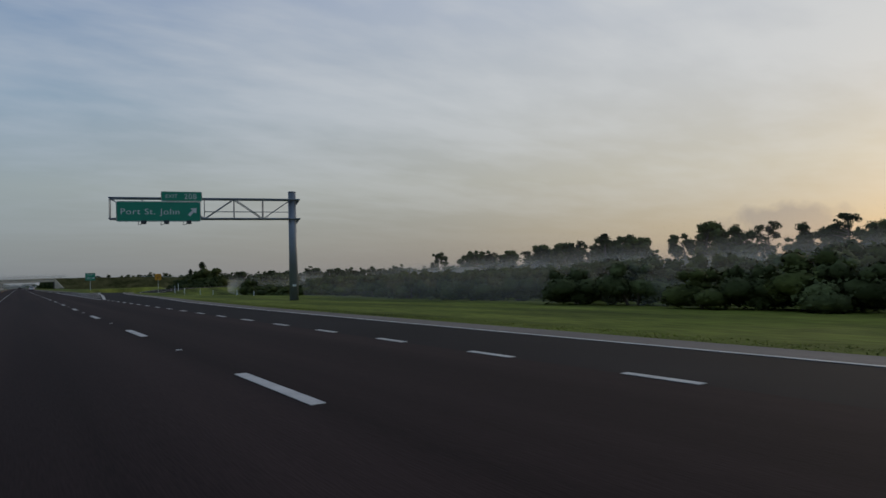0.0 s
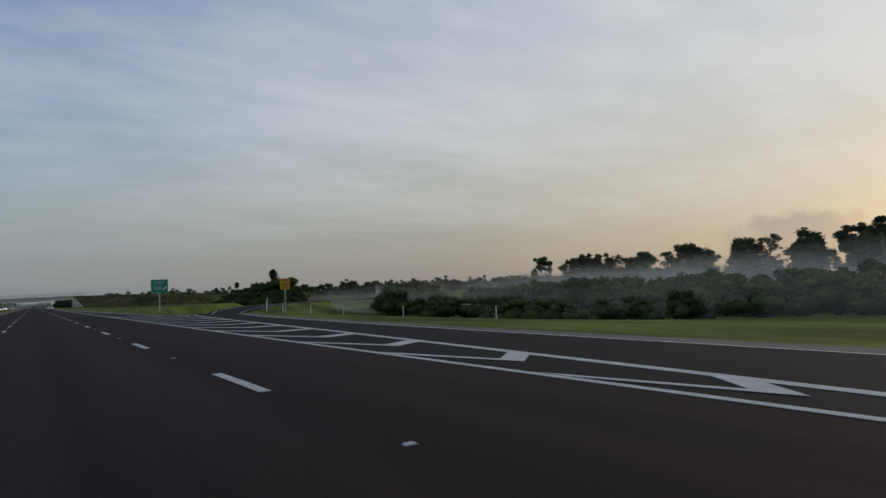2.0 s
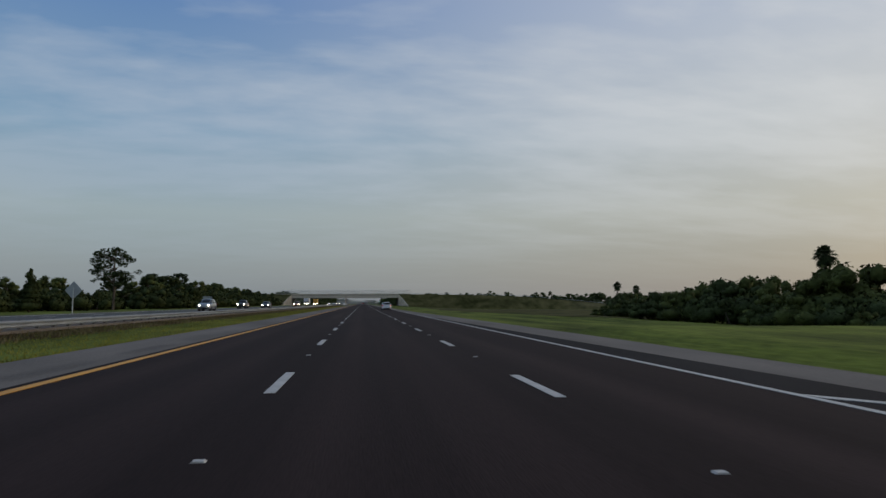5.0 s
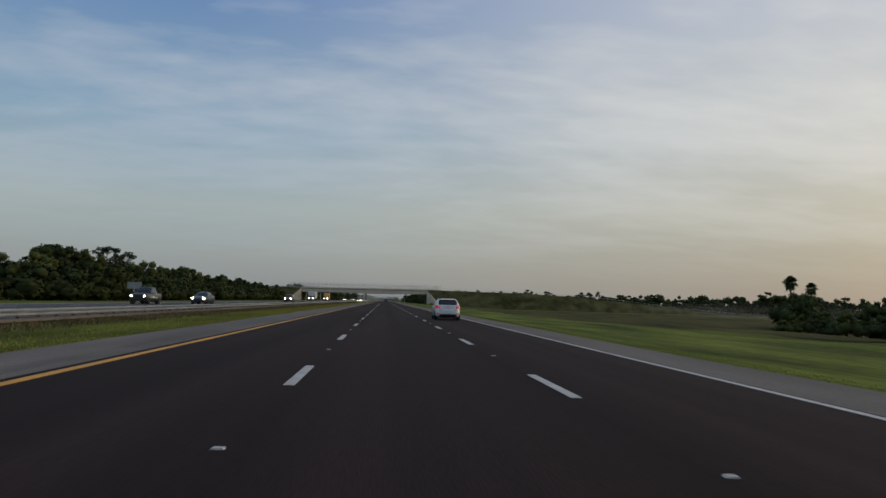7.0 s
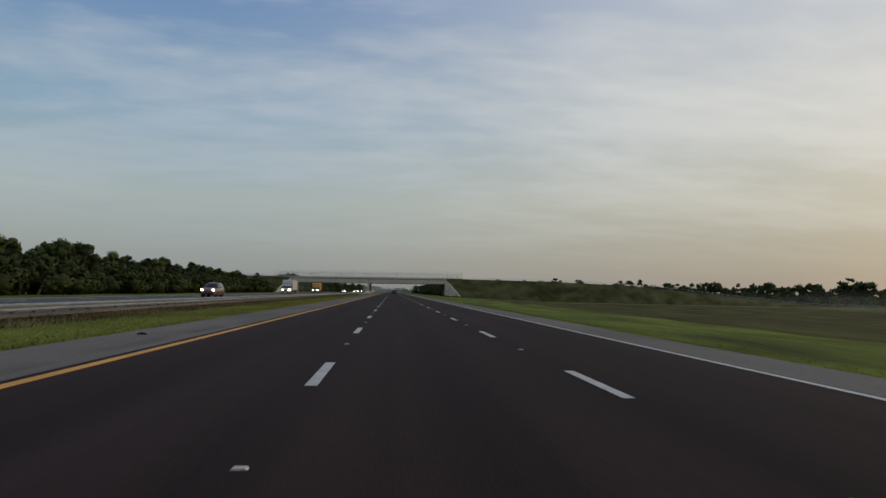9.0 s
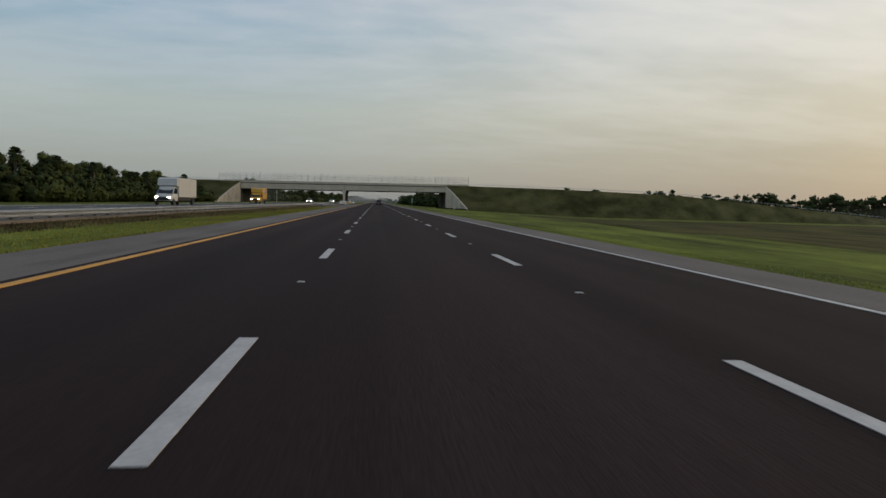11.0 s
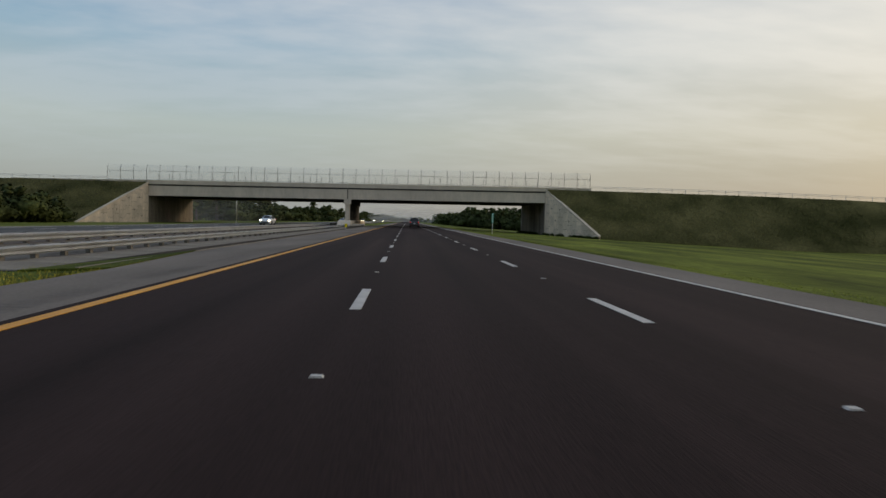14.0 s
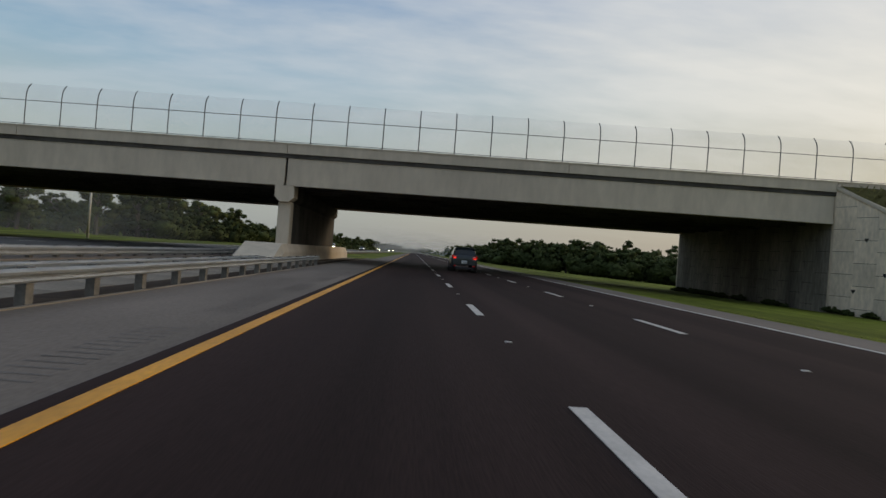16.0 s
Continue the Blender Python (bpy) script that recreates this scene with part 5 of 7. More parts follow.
def make_conifer(seed):
    """A narrow cedar of unit height."""
    rng = random.Random(seed)
    wood = fresh()
    tube(wood, [(0, 0, -0.03), (0, 0, 0.9)], [0.025, 0.004], 6)
    lumps = [(rng.uniform(-0.05, 0.05), rng.uniform(-0.05, 0.05), z, 0.30 * (1.02 - z) + 0.02, 0.30 * (1.02 - z) + 0.02, 0.09) for z in (0.15, 0.27, 0.39, 0.5, 0.6, 0.7, 0.79, 0.87, 0.94)]
    wm = bpy.data.meshes.new("trunk")
    wood.to_mesh(wm)
    wood.free()
    wm.materials.append(M["bark"])
    return [("trunk", wm), ("inner_crown", core_mesh(lumps, "leaf_dark", 0.75)), ("crown", leaf_mesh("crown", lumps, 3000, 0.03, seed, "leaf_dark"))]


def make_palm(seed):
    """A cabbage palm, in metres for a height of 10: trunk and a ball of fan leaves, the lower ones hanging."""
    rng = random.Random(seed)
    wood = fresh()
    lean = rng.uniform(-0.4, 0.4)
    tube(wood, [(0, 0, -0.4), (0.05, 0, 3), (lean * 0.5, 0.1, 6), (lean, 0.1, 8.6)], [0.24, 0.19, 0.18, 0.2], 8)
    wm = bpy.data.meshes.new("trunk")
    wood.to_mesh(wm)
    wood.free()
    wm.materials.append(M["bark"])
    verts, faces = [], []
    for k in range(110):
        az = rng.uniform(0, 6.28)
        el = rng.uniform(-1.15, 1.4)
        d = Vector((math.cos(az) * math.cos(el), math.sin(az) * math.cos(el), math.sin(el)))
        hub = Vector((lean, 0.1, 8.7)) + d * rng.uniform(0.25, 1.0)
        side = d.cross(Vector((0, 0, 1))).normalized()
        nrm = side.cross(d)
        size = rng.uniform(0.6, 0.9)
        for b in range(9):
            a = radians(-80 + 20 * b)
            w = d * math.cos(a) + side * math.sin(a)
            tip = hub + w * size * (0.8 + 0.25 * math.cos(a)) + Vector((0, 0, -0.42 * size)) + nrm * rng.uniform(-0.1, 0.1)
            mid = hub + w * size * 0.5
            t = w.cross(nrm).normalized() * 0.085 * size
            i = len(verts)
            verts += [hub, mid - t, tip, mid + t]
            faces.append((i, i + 1, i + 2, i + 3))
    me = mesh_np("frond_head", np.array([tuple(v) for v in verts]), np.array(faces), "palm_leaf")
    return [("trunk", wm), ("frond_head", me)]


def plant(name, meshes, x, y, h, turn, label, category, group, wide=1.0, base=None, unit=1.0):
    z = land(x, y) if base is None else base
    t = thing(name, Matrix.Translation((x, y, z)) @ pose(0, 0, 0, 0, 0, turn) @ Matrix.Diagonal((h * wide / unit, h * wide / unit, h / unit, 1)), label, category, group)
    for n, me in meshes:
        o = new(n, me)
        o.parent = t
    return t


rng = random.Random(11)
BUSH = [make_bush(s, m) for s, m in ((1, "leaf_brush"), (2, "leaf_brush"), (3, "leaf_mid"), (4, "leaf_dark"), (5, "leaf_dark"))]
TREE = [make_broadleaf(s, m) for s, m in ((21, "leaf_dark"), (22, "leaf_mid"), (23, "leaf_dark"), (24, "leaf_mid"))]
BUSH_FAR = [make_bush(s, m, 1900, 0.056, 0.78) for s, m in ((6, "leaf_dark"), (7, "leaf_dark"), (8, "leaf_dark"))]
TREE_FAR = [make_broadleaf(s, m, 1900, 0.024) for s, m in ((25, "leaf_dark"), (26, "leaf_mid"), (27, "leaf_dark"))]
PINE = [make_pine(s) for s in (31, 32, 33)]
CEDAR = [make_conifer(s) for s in (41,)]
PALM = [make_palm(s) for s in (51, 52, 53)]
SHRUB = "dense dull green shrub in the rough beyond the verge"
WOOD = "dark leafy tree in the roadside wood"
PINEL = "tall slender pine with an open dark crown"
PALML = "cabbage palm with a round head of fan leaves"


def band(points, step, heights, kinds, name, label, group, depth=6.0, wide=1.1, category="shrub"):
    """Plants in an uneven row along a line in plan."""
    for (ax, ay), (bx, by) in zip(points, points[1:]):
        n = max(1, int(math.hypot(bx - ax, by - ay) / step))
        for k in range(n):
            t = (k + rng.uniform(0.1, 0.9)) / n
            x, y = ax + (bx - ax) * t + rng.uniform(0, depth), ay + (by - ay) * t + rng.uniform(-1, 1) * step * 0.4
            plant(name, rng.choice(kinds), x, y, rng.uniform(*heights), rng.uniform(0, 360), label, category, group, wide * rng.uniform(0.85, 1.25))


# rough brush beyond the exit lane
band([(27, 0), (31, 50), (36, 90), (39, 112), (44, 142), (57, 170)], 2.7, (1.9, 2.7), BUSH[:3], "brush_bush", SHRUB, "brush beside the exit lane", 5, 1.3)
band([(34, 0), (40, 50), (46, 92), (52, 125), (62, 160)], 2.9, (2.6, 3.4), BUSH[:3], "brush_bush", SHRUB, "brush beside the exit lane", 6, 1.25)
band([(46, 0), (54, 50), (60, 95), (70, 140), (78, 165)], 4.4, (3.4, 4.4), BUSH_FAR[:2], "brush_bush", SHRUB, "brush beside the exit lane", 8, 1.25)
for x, y, h in ((49, 157, 4.0), (52.5, 163, 4.4), (56, 168, 4.2), (60, 170, 4.6), (47, 152, 3.6), (64, 172, 4.4)):
    plant("brush_bush", rng.choice(BUSH[:3]), x, y, h, rng.uniform(0, 360), SHRUB, "shrub", "brush beside the exit lane", 1.1)
# thicket past the ramp
THICKET = ((65, 327, 2.0), (64, 316, 2.6), (63, 306, 3.8), (62, 296, 4.4), (61, 285, 5.1), (60, 273, 5.6), (59.5, 263, 6.1), (59.5, 256, 6.0), (58, 250, 4.9), (57, 245.5, 3.9), (56, 240.5, 4.3), (55.2, 236.5, 5.8), (54.6, 233, 5.3), (54, 228.5, 3.7), (53.5, 223, 2.0))
for x, y, top in THICKET:
    for k, f in enumerate((1.0, 0.78, 0.55)):
        px, py = x + rng.uniform(-1, 1) + (2.5, -1.0, -3.0)[k], y + rng.uniform(-2.5, 2.5)
        plant("thicket_bush", rng.choice(BUSH[2:]), px, py, (top + 1.75) * f * rng.uniform(0.95, 1.05), rng.uniform(0, 360), "dark rounded thicket bush standing in mown grass", "shrub", "thicket past the ramp", rng.uniform(0.85, 1.15) / (0.75 + 0.25 * f))
plant("palm", PALM[0], 55.1, 235.5, 10.0, 20, PALML, "palm", "palms", base=-1.7, unit=10)
plant("palm", PALM[1], 74.4, 346, 9.6, 80, PALML, "palm", "palms", base=-1.9, unit=10)
plant("palm", PALM[2], 83, 353, 8.8, 140, PALML, "palm", "palms", base=-1.9, unit=10)
for x, y, h in ((75.5, 347, 7.0), (78.5, 350, 7.4), (72.5, 341, 6.0), (81, 352, 6.6)):
    plant("thicket_bush", rng.choice(BUSH[2:]), x, y, h, rng.uniform(0, 360), "dark rounded thicket bush standing in mown grass", "shrub", "thicket past the ramp", 0.8)
# far palms and pines beyond the mist
for k in range(52):
    t = k / 51
    x, y = 128 + 62 * t + rng.uniform(-6, 12), 20 + 245 * t + rng.uniform(-4, 4)
    kind = rng.choice(["palm", "tree", "tree", "tree", "pine"] if t < 0.6 else ["tree", "tree", "tree", "pine"])
    if kind == "palm":
        plant("palm", rng.choice(PALM), x, y, rng.uniform(9.5, 12.8), rng.uniform(0, 360), PALML, "palm", "palms", 1.35, base=-2.0, unit=10)
    elif kind == "tree":
        plant("tree", rng.choice(TREE_FAR), x, y, rng.uniform(10.5, 15.0), rng.uniform(0, 360), WOOD, "tree", "far trees", 1.05, base=-2.0)
    else:
        plant("pine", rng.choice(PINE), x, y, rng.uniform(11, 14), rng.uniform(0, 360), PINEL, "tree", "pines", 1.0, base=-2.0)
plant("tree", TREE[0], 169, 261, 14.0, 10, WOOD, "tree", "far trees", 0.9, base=-2.0)
plant("palm", PALM[0], 137.5, 126, 13.2, 10, PALML, "palm", "palms", 1.1, base=-2.0, unit=10)
# wood on the far side of the oncoming carriageway
band([(-50, 150), (-50, 330)], 3.0, (3.4, 5.0), BUSH_FAR[1:], "shrub", "dark shrub along the edge of the wood", "wood edge", -8)
band([(-56, 150), (-56, 330)], 4.6, (5.0, 7.0), TREE_FAR, "tree", WOOD, "roadside wood", -12, 1.1, "tree")
band([(-44, 330), (-46, 400), (-49, 500), (-52, 590)], 2.9, (4.0, 6.1), BUSH_FAR[1:], "shrub", "dark shrub along the edge of the wood", "wood edge", -5)
band([(-50, 330), (-52, 400), (-55, 500), (-58, 590)], 4.0, (6.4, 9.3), TREE, "tree", WOOD, "roadside wood", -9, 1.05, "tree")
for k in range(26):
    y = 345 + k * 9 + rng.uniform(-3, 3)
    plant("palm", rng.choice(PALM), -48 - (y - 345) * 0.03 + rng.uniform(-3, 2), y, rng.uniform(5.5, 8.2), rng.uniform(0, 360), PALML, "palm", "palms", 1.15, unit=10)
plant("pine", PINE[0], -47.2, 300.2, 12.4, 0, PINEL, "tree", "pines", 1.15)
plant("pine", PINE[1], -52.2, 365, 10.3, 50, PINEL, "tree", "pines", 1.0)
plant("pine", PINE[2], -60, 393.5, 11.2, 50, PINEL, "tree", "pines", 1.0)
plant("pine", PINE[1], -56, 352, 9.6, 150, PINEL, "tree", "pines", 1.0)
plant("tree", TREE[0], -50, 345, 9.0, 150, WOOD, "tree", "roadside wood", 1.1)
plant("cedar", CEDAR[0], -47.0, 267.4, 6.2, 0, "dark pointed cedar at the edge of the wood", "tree", "cedars")
# beyond the overpass
band([(24, 735), (26, 800), (27, 860)], 6, (6.5, 8.6), TREE_FAR, "tree", WOOD, "trees beyond the overpass", 12, 1.1, "tree")
band([(23, 740), (25, 800), (26, 900), (27, 1050)], 4.5, (4.0, 6.2), BUSH_FAR, "shrub", "dense dark shrub beyond the overpass", "trees beyond the overpass", 6, 1.25)
band([(25, 712), (40, 708), (62, 702)], 2.4, (4.6, 6.4), BUSH_FAR, "shrub", "dense dark shrub beyond the overpass", "trees beyond the overpass", 5, 1.25)
band([(24, 725), (40, 722), (62, 716)], 2.6, (5.8, 7.6), BUSH_FAR, "shrub", "dense dark shrub beyond the overpass", "trees beyond the overpass", 4, 1.1)
band([(-62, 690), (-60, 800)], 7, (8.0, 12.5), TREE_FAR, "tree", WOOD, "trees beyond the overpass", -12, 1.1, "tree")
band([(-120, 720), (-60, 720), (-58, 800), (-48, 950)], 4, (5.0, 7.5), BUSH_FAR, "shrub", "dense dark shrub beyond the overpass", "trees beyond the overpass", -6, 1.2)
band([(-170, 740), (-62, 735)], 7, (8, 12), TREE_FAR, "tree", WOOD, "trees beyond the overpass", 6, 1.1, "tree")
band([(-110, 690), (-70, 705)], 6, (5.0, 7.0), BUSH_FAR, "shrub", "dense dark shrub beyond the overpass", "trees beyond the overpass", 4, 1.1)

for k in range(60):
    f = rng.random()
    x, y = (25.4 + 5.4 * f, 608 - 14.6 * f - 0.8) if k % 2 else (24.9, 611 + 20 * f)
    plant("weed_tuft", rng.choice(BUSH_FAR), x, y, rng.uniform(0.25, 0.5), rng.uniform(0, 360), "dark weedy tuft at the foot of the wall", "shrub", "weeds at the wall", 1.9)


def many_cores(name, lumps, mat, shrink):
    """The dark inner masses of a whole wood in one mesh."""
    bm = fresh()
    bmesh.ops.create_icosphere(bm, subdivisions=1, radius=1.0)
    v0 = np.array([tuple(v.co) for v in bm.verts])
    f0 = np.array([[v.index for v in f.verts] for f in bm.faces])
    bm.free()
    lumps = np.array(lumps)
    rs = np.random.default_rng(len(lumps))
    v = lumps[:, None, :3] + v0[None] * lumps[:, None, 3:] * shrink * rs.uniform(0.75, 1.2, (len(lumps), len(v0), 1))
    f = f0[None] + (np.arange(len(lumps)) * len(v0))[:, None, None]
    me = mesh_np(name, v.reshape(-1, 3), f.reshape(-1, 3), mat)
    me.polygons.foreach_set("use_smooth", [True] * len(me.polygons))
    return me


def far_wood(name, line, height, seed, label, step=2.4):
    """A distant wood as one mass: undergrowth, round crowns, high open pines and a few palms, too far to tell apart."""
    r = random.Random(seed)
    lumps = []
    for (ax, ay), (bx, by) in zip(line, line[1:]):
        n = max(2, int(math.hypot(bx - ax, by - ay) / step))
        for k in range(n):
            t = (k + r.random()) / n
            x, y = ax + (bx - ax) * t + r.uniform(-9, 9), ay + (by - ay) * t + r.uniform(-9, 9)
            swell = 0.84 + 0.30 * noise.noise((x * 0.02, y * 0.02, seed))
            h = height * swell * r.uniform(0.62, 0.95)
            for _ in range(2):
                q = h * r.uniform(0.20, 0.30)
                lumps.append((x + r.uniform(-4, 4), y + r.uniform(-4, 4), h * r.uniform(0.12, 0.40) - 2, q * 1.3, q * 1.3, q))
            kind = r.random()
            if kind < 0.62:
                for _ in range(5):
                    q = h * r.uniform(0.11, 0.19)
                    lumps.append((x + r.gauss(0, 0.13) * h, y + r.gauss(0, 0.13) * h, h * r.uniform(0.55, 0.88) - 2, q * 1.15, q * 1.15, q * 0.8))
            elif kind < 0.86:
                h *= r.uniform(1.02, 1.2)
                lumps.append((x, y, h * 0.45 - 2, 0.25, 0.25, h * 0.45))
                for _ in range(5):
                    q = h * r.uniform(0.06, 0.10)
                    lumps.append((x + r.gauss(0, 0.10) * h, y + r.gauss(0, 0.10) * h, h * r.uniform(0.66, 0.97) - 2, q * 1.3, q * 1.3, q * 0.7))
            else:
                h *= r.uniform(0.95, 1.12)
                lumps.append((x, y, h * 0.45 - 2, 0.3, 0.3, h * 0.48))
                lumps.append((x, y, h * 0.93 - 2, 1.9, 1.9, 1.5))
    t = thing(name, Matrix.Identity(4), label, "wood", kind="stuff")
    part_of("crown_mass", leaf_mesh("crowns", lumps, len(lumps) * 26, height * 0.05, seed, "leaf_dark"), "leaf_dark", t)
    part_of("inner_crown_mass", many_cores("cores", lumps, "leaf_dark", 0.8), "leaf_dark", t)


far_wood("far_wood", [(40, 900), (120, 790), (200, 700), (290, 640), (380, 570), (470, 470), (540, 400)], 16.5, 3, "distant dark line of trees along the horizon")
far_wood("far_wood", [(230, 330), (330, 440), (420, 520)], 9.0, 4, "distant dark line of trees behind morning mist")
far_wood("far_wood", [(470, 480), (385, 575), (295, 648), (205, 708), (125, 798), (45, 905)], 14.5, 14, "distant dark line of trees along the horizon", 1.9)
far_wood("far_wood", [(122, 0), (160, 140), (196, 275)], 8.5, 8, "low dark wood standing in morning mist", 3.0)
far_wood("far_wood", [(-60, 810), (-48, 1000), (-44, 1300), (-40, 1500)], 13.5, 9, "dark wood beyond the overpass")
far_wood("far_wood", [(34, 870), (36, 1050), (44, 1200)], 11.0, 10, "dark wood beside the road beyond the overpass")
far_wood("far_wood", [(-180, 650), (-330, 800), (-420, 1000)], 11, 5, "distant dark line of trees beyond the overpass")
far_wood("far_wood", [(40, 1200), (60, 1600), (300, 1500)], 13, 6, "distant dark line of trees beyond the overpass")
far_wood("far_wood", [(-30, 1700), (-60, 2000), (90, 2100)], 15, 7, "distant dark line of trees beside the road ahead")


def grass_strip(name, areas, per_m2, h, mat, seed, label, w=0.02):
    r = np.random.default_rng(seed)
    V = []
    for x0, x1, y0, y1 in areas:
        n = int((x1 - x0) * (y1 - y0) * per_m2)
        x, y = r.uniform(x0, x1, n), r.uniform(y0, y1, n)
        z = np.array([land(a, b) for a, b in zip(x, y)])
        keep = np.array([a > right_edge(b) + 0.05 or a < -5.6 for a, b in zip(x, y)])
        if y0 < 240:
            keep &= np.array([not (b > 95 and a > 9 and ramp_distance(a, b) < 4.0) for a, b in zip(x, y)])
        x, y, z = x[keep], y[keep], z[keep]
        n = len(x)
        hh = h * r.uniform(0.4, 1.3, n)
        a = r.uniform(0, 6.28, n)
        dx, dy = np.cos(a) * w, np.sin(a) * w
        lx, ly = r.normal(size=n) * hh * 0.4, r.normal(size=n) * hh * 0.4
        V.append(np.stack([np.stack([x - dx, y - dy, z - 0.02], 1), np.stack([x + dx, y + dy, z - 0.02], 1), np.stack([x + lx, y + ly, z + hh], 1)], 1))
    V = facing(np.concatenate(V))
    me = mesh_np(name, V, np.arange(len(V)).reshape(-1, 3), mat)
    lean = r.normal(size=(len(V) // 3, 3)) * 0.35 + np.array([0, 0, 1.0])
    me.normals_split_custom_set(np.repeat(lean / np.linalg.norm(lean, axis=1)[:, None], 3, axis=0))
    tagged(part_of(name, me, mat), label, "grass", kind="stuff")


grass_strip("verge_grass", [(8.4, 10.6, 139, 620), (11, 13.5, 0, 130)], 60, 0.038, "blades", 1, "short green verge grass along the shoulder")
grass_strip("verge_edge_grass", [(8.4, 9.0, 240, 640)], 130, 0.04, "blades", 8, "longer ragged grass along the edge of the paving", 0.022)
grass_strip("median_grass", [(-12.6, -5.65, 150, 250), (-10.4, -5.65, 250, 508)], 45, 0.06, "median_blades", 2, "short yellow green grass in the median")
grass_strip("median_edge_grass", [(-6.1, -5.62, 150, 508)], 110, 0.08, "median_blades", 9, "longer ragged grass along the inner shoulder", 0.022)
grass_strip("median_weeds", [(-12.9, -10.3, 150, 420), (-12.9, -9.8, 420, 506)], 42, 0.17, "brown_weed", 3, "dry brown weeds along the guard rail", 0.03)
# ---------------------------------------------------------------- mist lying over the low ground
def mist(x0, y0, x1, y1, z0, z1, amount, n=3):
    """Soft sheets painted as ground mist and distance haze, one behind the other."""
    dx, dy = x1 - x0, y1 - y0
    ln = math.hypot(dx, dy)
    nx, ny = dy / ln, -dx / ln
    for k in range(n):
        off = k * 9
        verts, faces = [], []
        for i in range(13):
            t = i / 12
            w = 4 * math.sin(t * 9 + k * 2)
            for j in range(5):
                verts.append((nx * (off + w), t * ln, z0 + (z1 - z0) * j / 4))
        for i in range(12):
            for j in range(4):
                a = i * 5 + j
                faces.append((a, a + 5, a + 6, a + 1))
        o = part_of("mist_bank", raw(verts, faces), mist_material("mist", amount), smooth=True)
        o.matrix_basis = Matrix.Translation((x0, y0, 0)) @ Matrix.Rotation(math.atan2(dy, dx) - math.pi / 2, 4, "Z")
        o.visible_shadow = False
        tagged(o, "thin white veil of ground mist and distance haze, painted on a sheet", "mist", "ground mist", "stuff")


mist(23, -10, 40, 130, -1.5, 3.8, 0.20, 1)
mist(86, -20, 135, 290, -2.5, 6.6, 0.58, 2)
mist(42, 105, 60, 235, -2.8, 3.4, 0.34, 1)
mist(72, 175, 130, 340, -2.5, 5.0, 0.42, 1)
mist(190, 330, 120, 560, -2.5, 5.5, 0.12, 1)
# these two tall sheets paint distance haze over the woods beyond the overpass
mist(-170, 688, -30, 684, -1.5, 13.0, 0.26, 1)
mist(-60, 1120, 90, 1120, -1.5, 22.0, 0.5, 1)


# ---------------------------------------------------------------- vehicles
def loft(bm, rings, close=True):
    rows = [[bm.verts.new(p) for p in r] for r in rings]
    for a, b in zip(rows, rows[1:]):
        for i in range(len(a) - 1):
            bm.faces.new((a[i], a[i + 1], b[i + 1], b[i]))
    if close:
        bm.faces.new(rows[0][::-1])
        bm.faces.new(rows[-1])
    return rows


def wheel_meshes(r, w):
    t = fresh()
    prof = [(r * 0.62, -w / 2), (r * 0.93, -w / 2), (r, -w / 2 + 0.03), (r, w / 2 - 0.03), (r * 0.93, w / 2), (r * 0.62, w / 2)]
    n = 28
    rows = [[t.verts.new((px, math.cos(6.2832 * k / n) * pr, math.sin(6.2832 * k / n) * pr)) for pr, px in prof] for k in range(n)]
    for k in range(n):
        a, b = rows[k], rows[(k + 1) % n]
        for i in range(len(prof) - 1):
            t.faces.new((a[i], a[i + 1], b[i + 1], b[i]))
    tm = bpy.data.meshes.new("tyre")
    t.to_mesh(tm)
    t.free()
    tm.materials.append(M["rubber"])
    m = fresh()
    tube(m, [(-w * 0.32, 0, 0), (w * 0.32, 0, 0)], r * 0.64, 24)
    for k in range(5):
        a = 6.2832 * k / 5
        for s in (-1, 1):
            tube(m, [(s * w * 0.42, 0.05 * math.cos(a), 0.05 * math.sin(a)), (s * w * 0.40, r * 0.6 * math.cos(a), r * 0.6 * math.sin(a))], [0.05, 0.035], 5)
    mm = bpy.data.meshes.new("rim")
    m.to_mesh(mm)
    m.free()
    mm.materials.append(M["rim"])
    return tm, mm


WHEEL = wheel_meshes(0.32, 0.21)


def section(w, zb, zs, zt, wt, crown=0.02):
    """One cross section of a car body, from left sill over the roof to right sill: half width, bottom, waist, top, half width at the top."""
    half = [(w * 0.90, zb), (w * 0.97, zb + 0.05), (w, zb + (zs - zb) * 0.42), (w * 0.992, zb + (zs - zb) * 0.72), (w * 0.955, zs)]
    if zt > zs + 0.03:
        half += [(wt + (w * 0.955 - wt) * 0.35, zs + (zt - zs) * 0.62), (wt, zt - 0.05), (wt * 0.82, zt), (wt * 0.4, zt + crown)]
    else:
        half += [(w * 0.93, zs + (zt - zs) * 0.5), (w * 0.86, zt), (w * 0.6, zt + crown * 0.7), (w * 0.3, zt + crown)]
    return [(-x, z) for x, z in half] + [(0, half[-1][1] + 0.003)] + [(x, z) for x, z in half[::-1]]


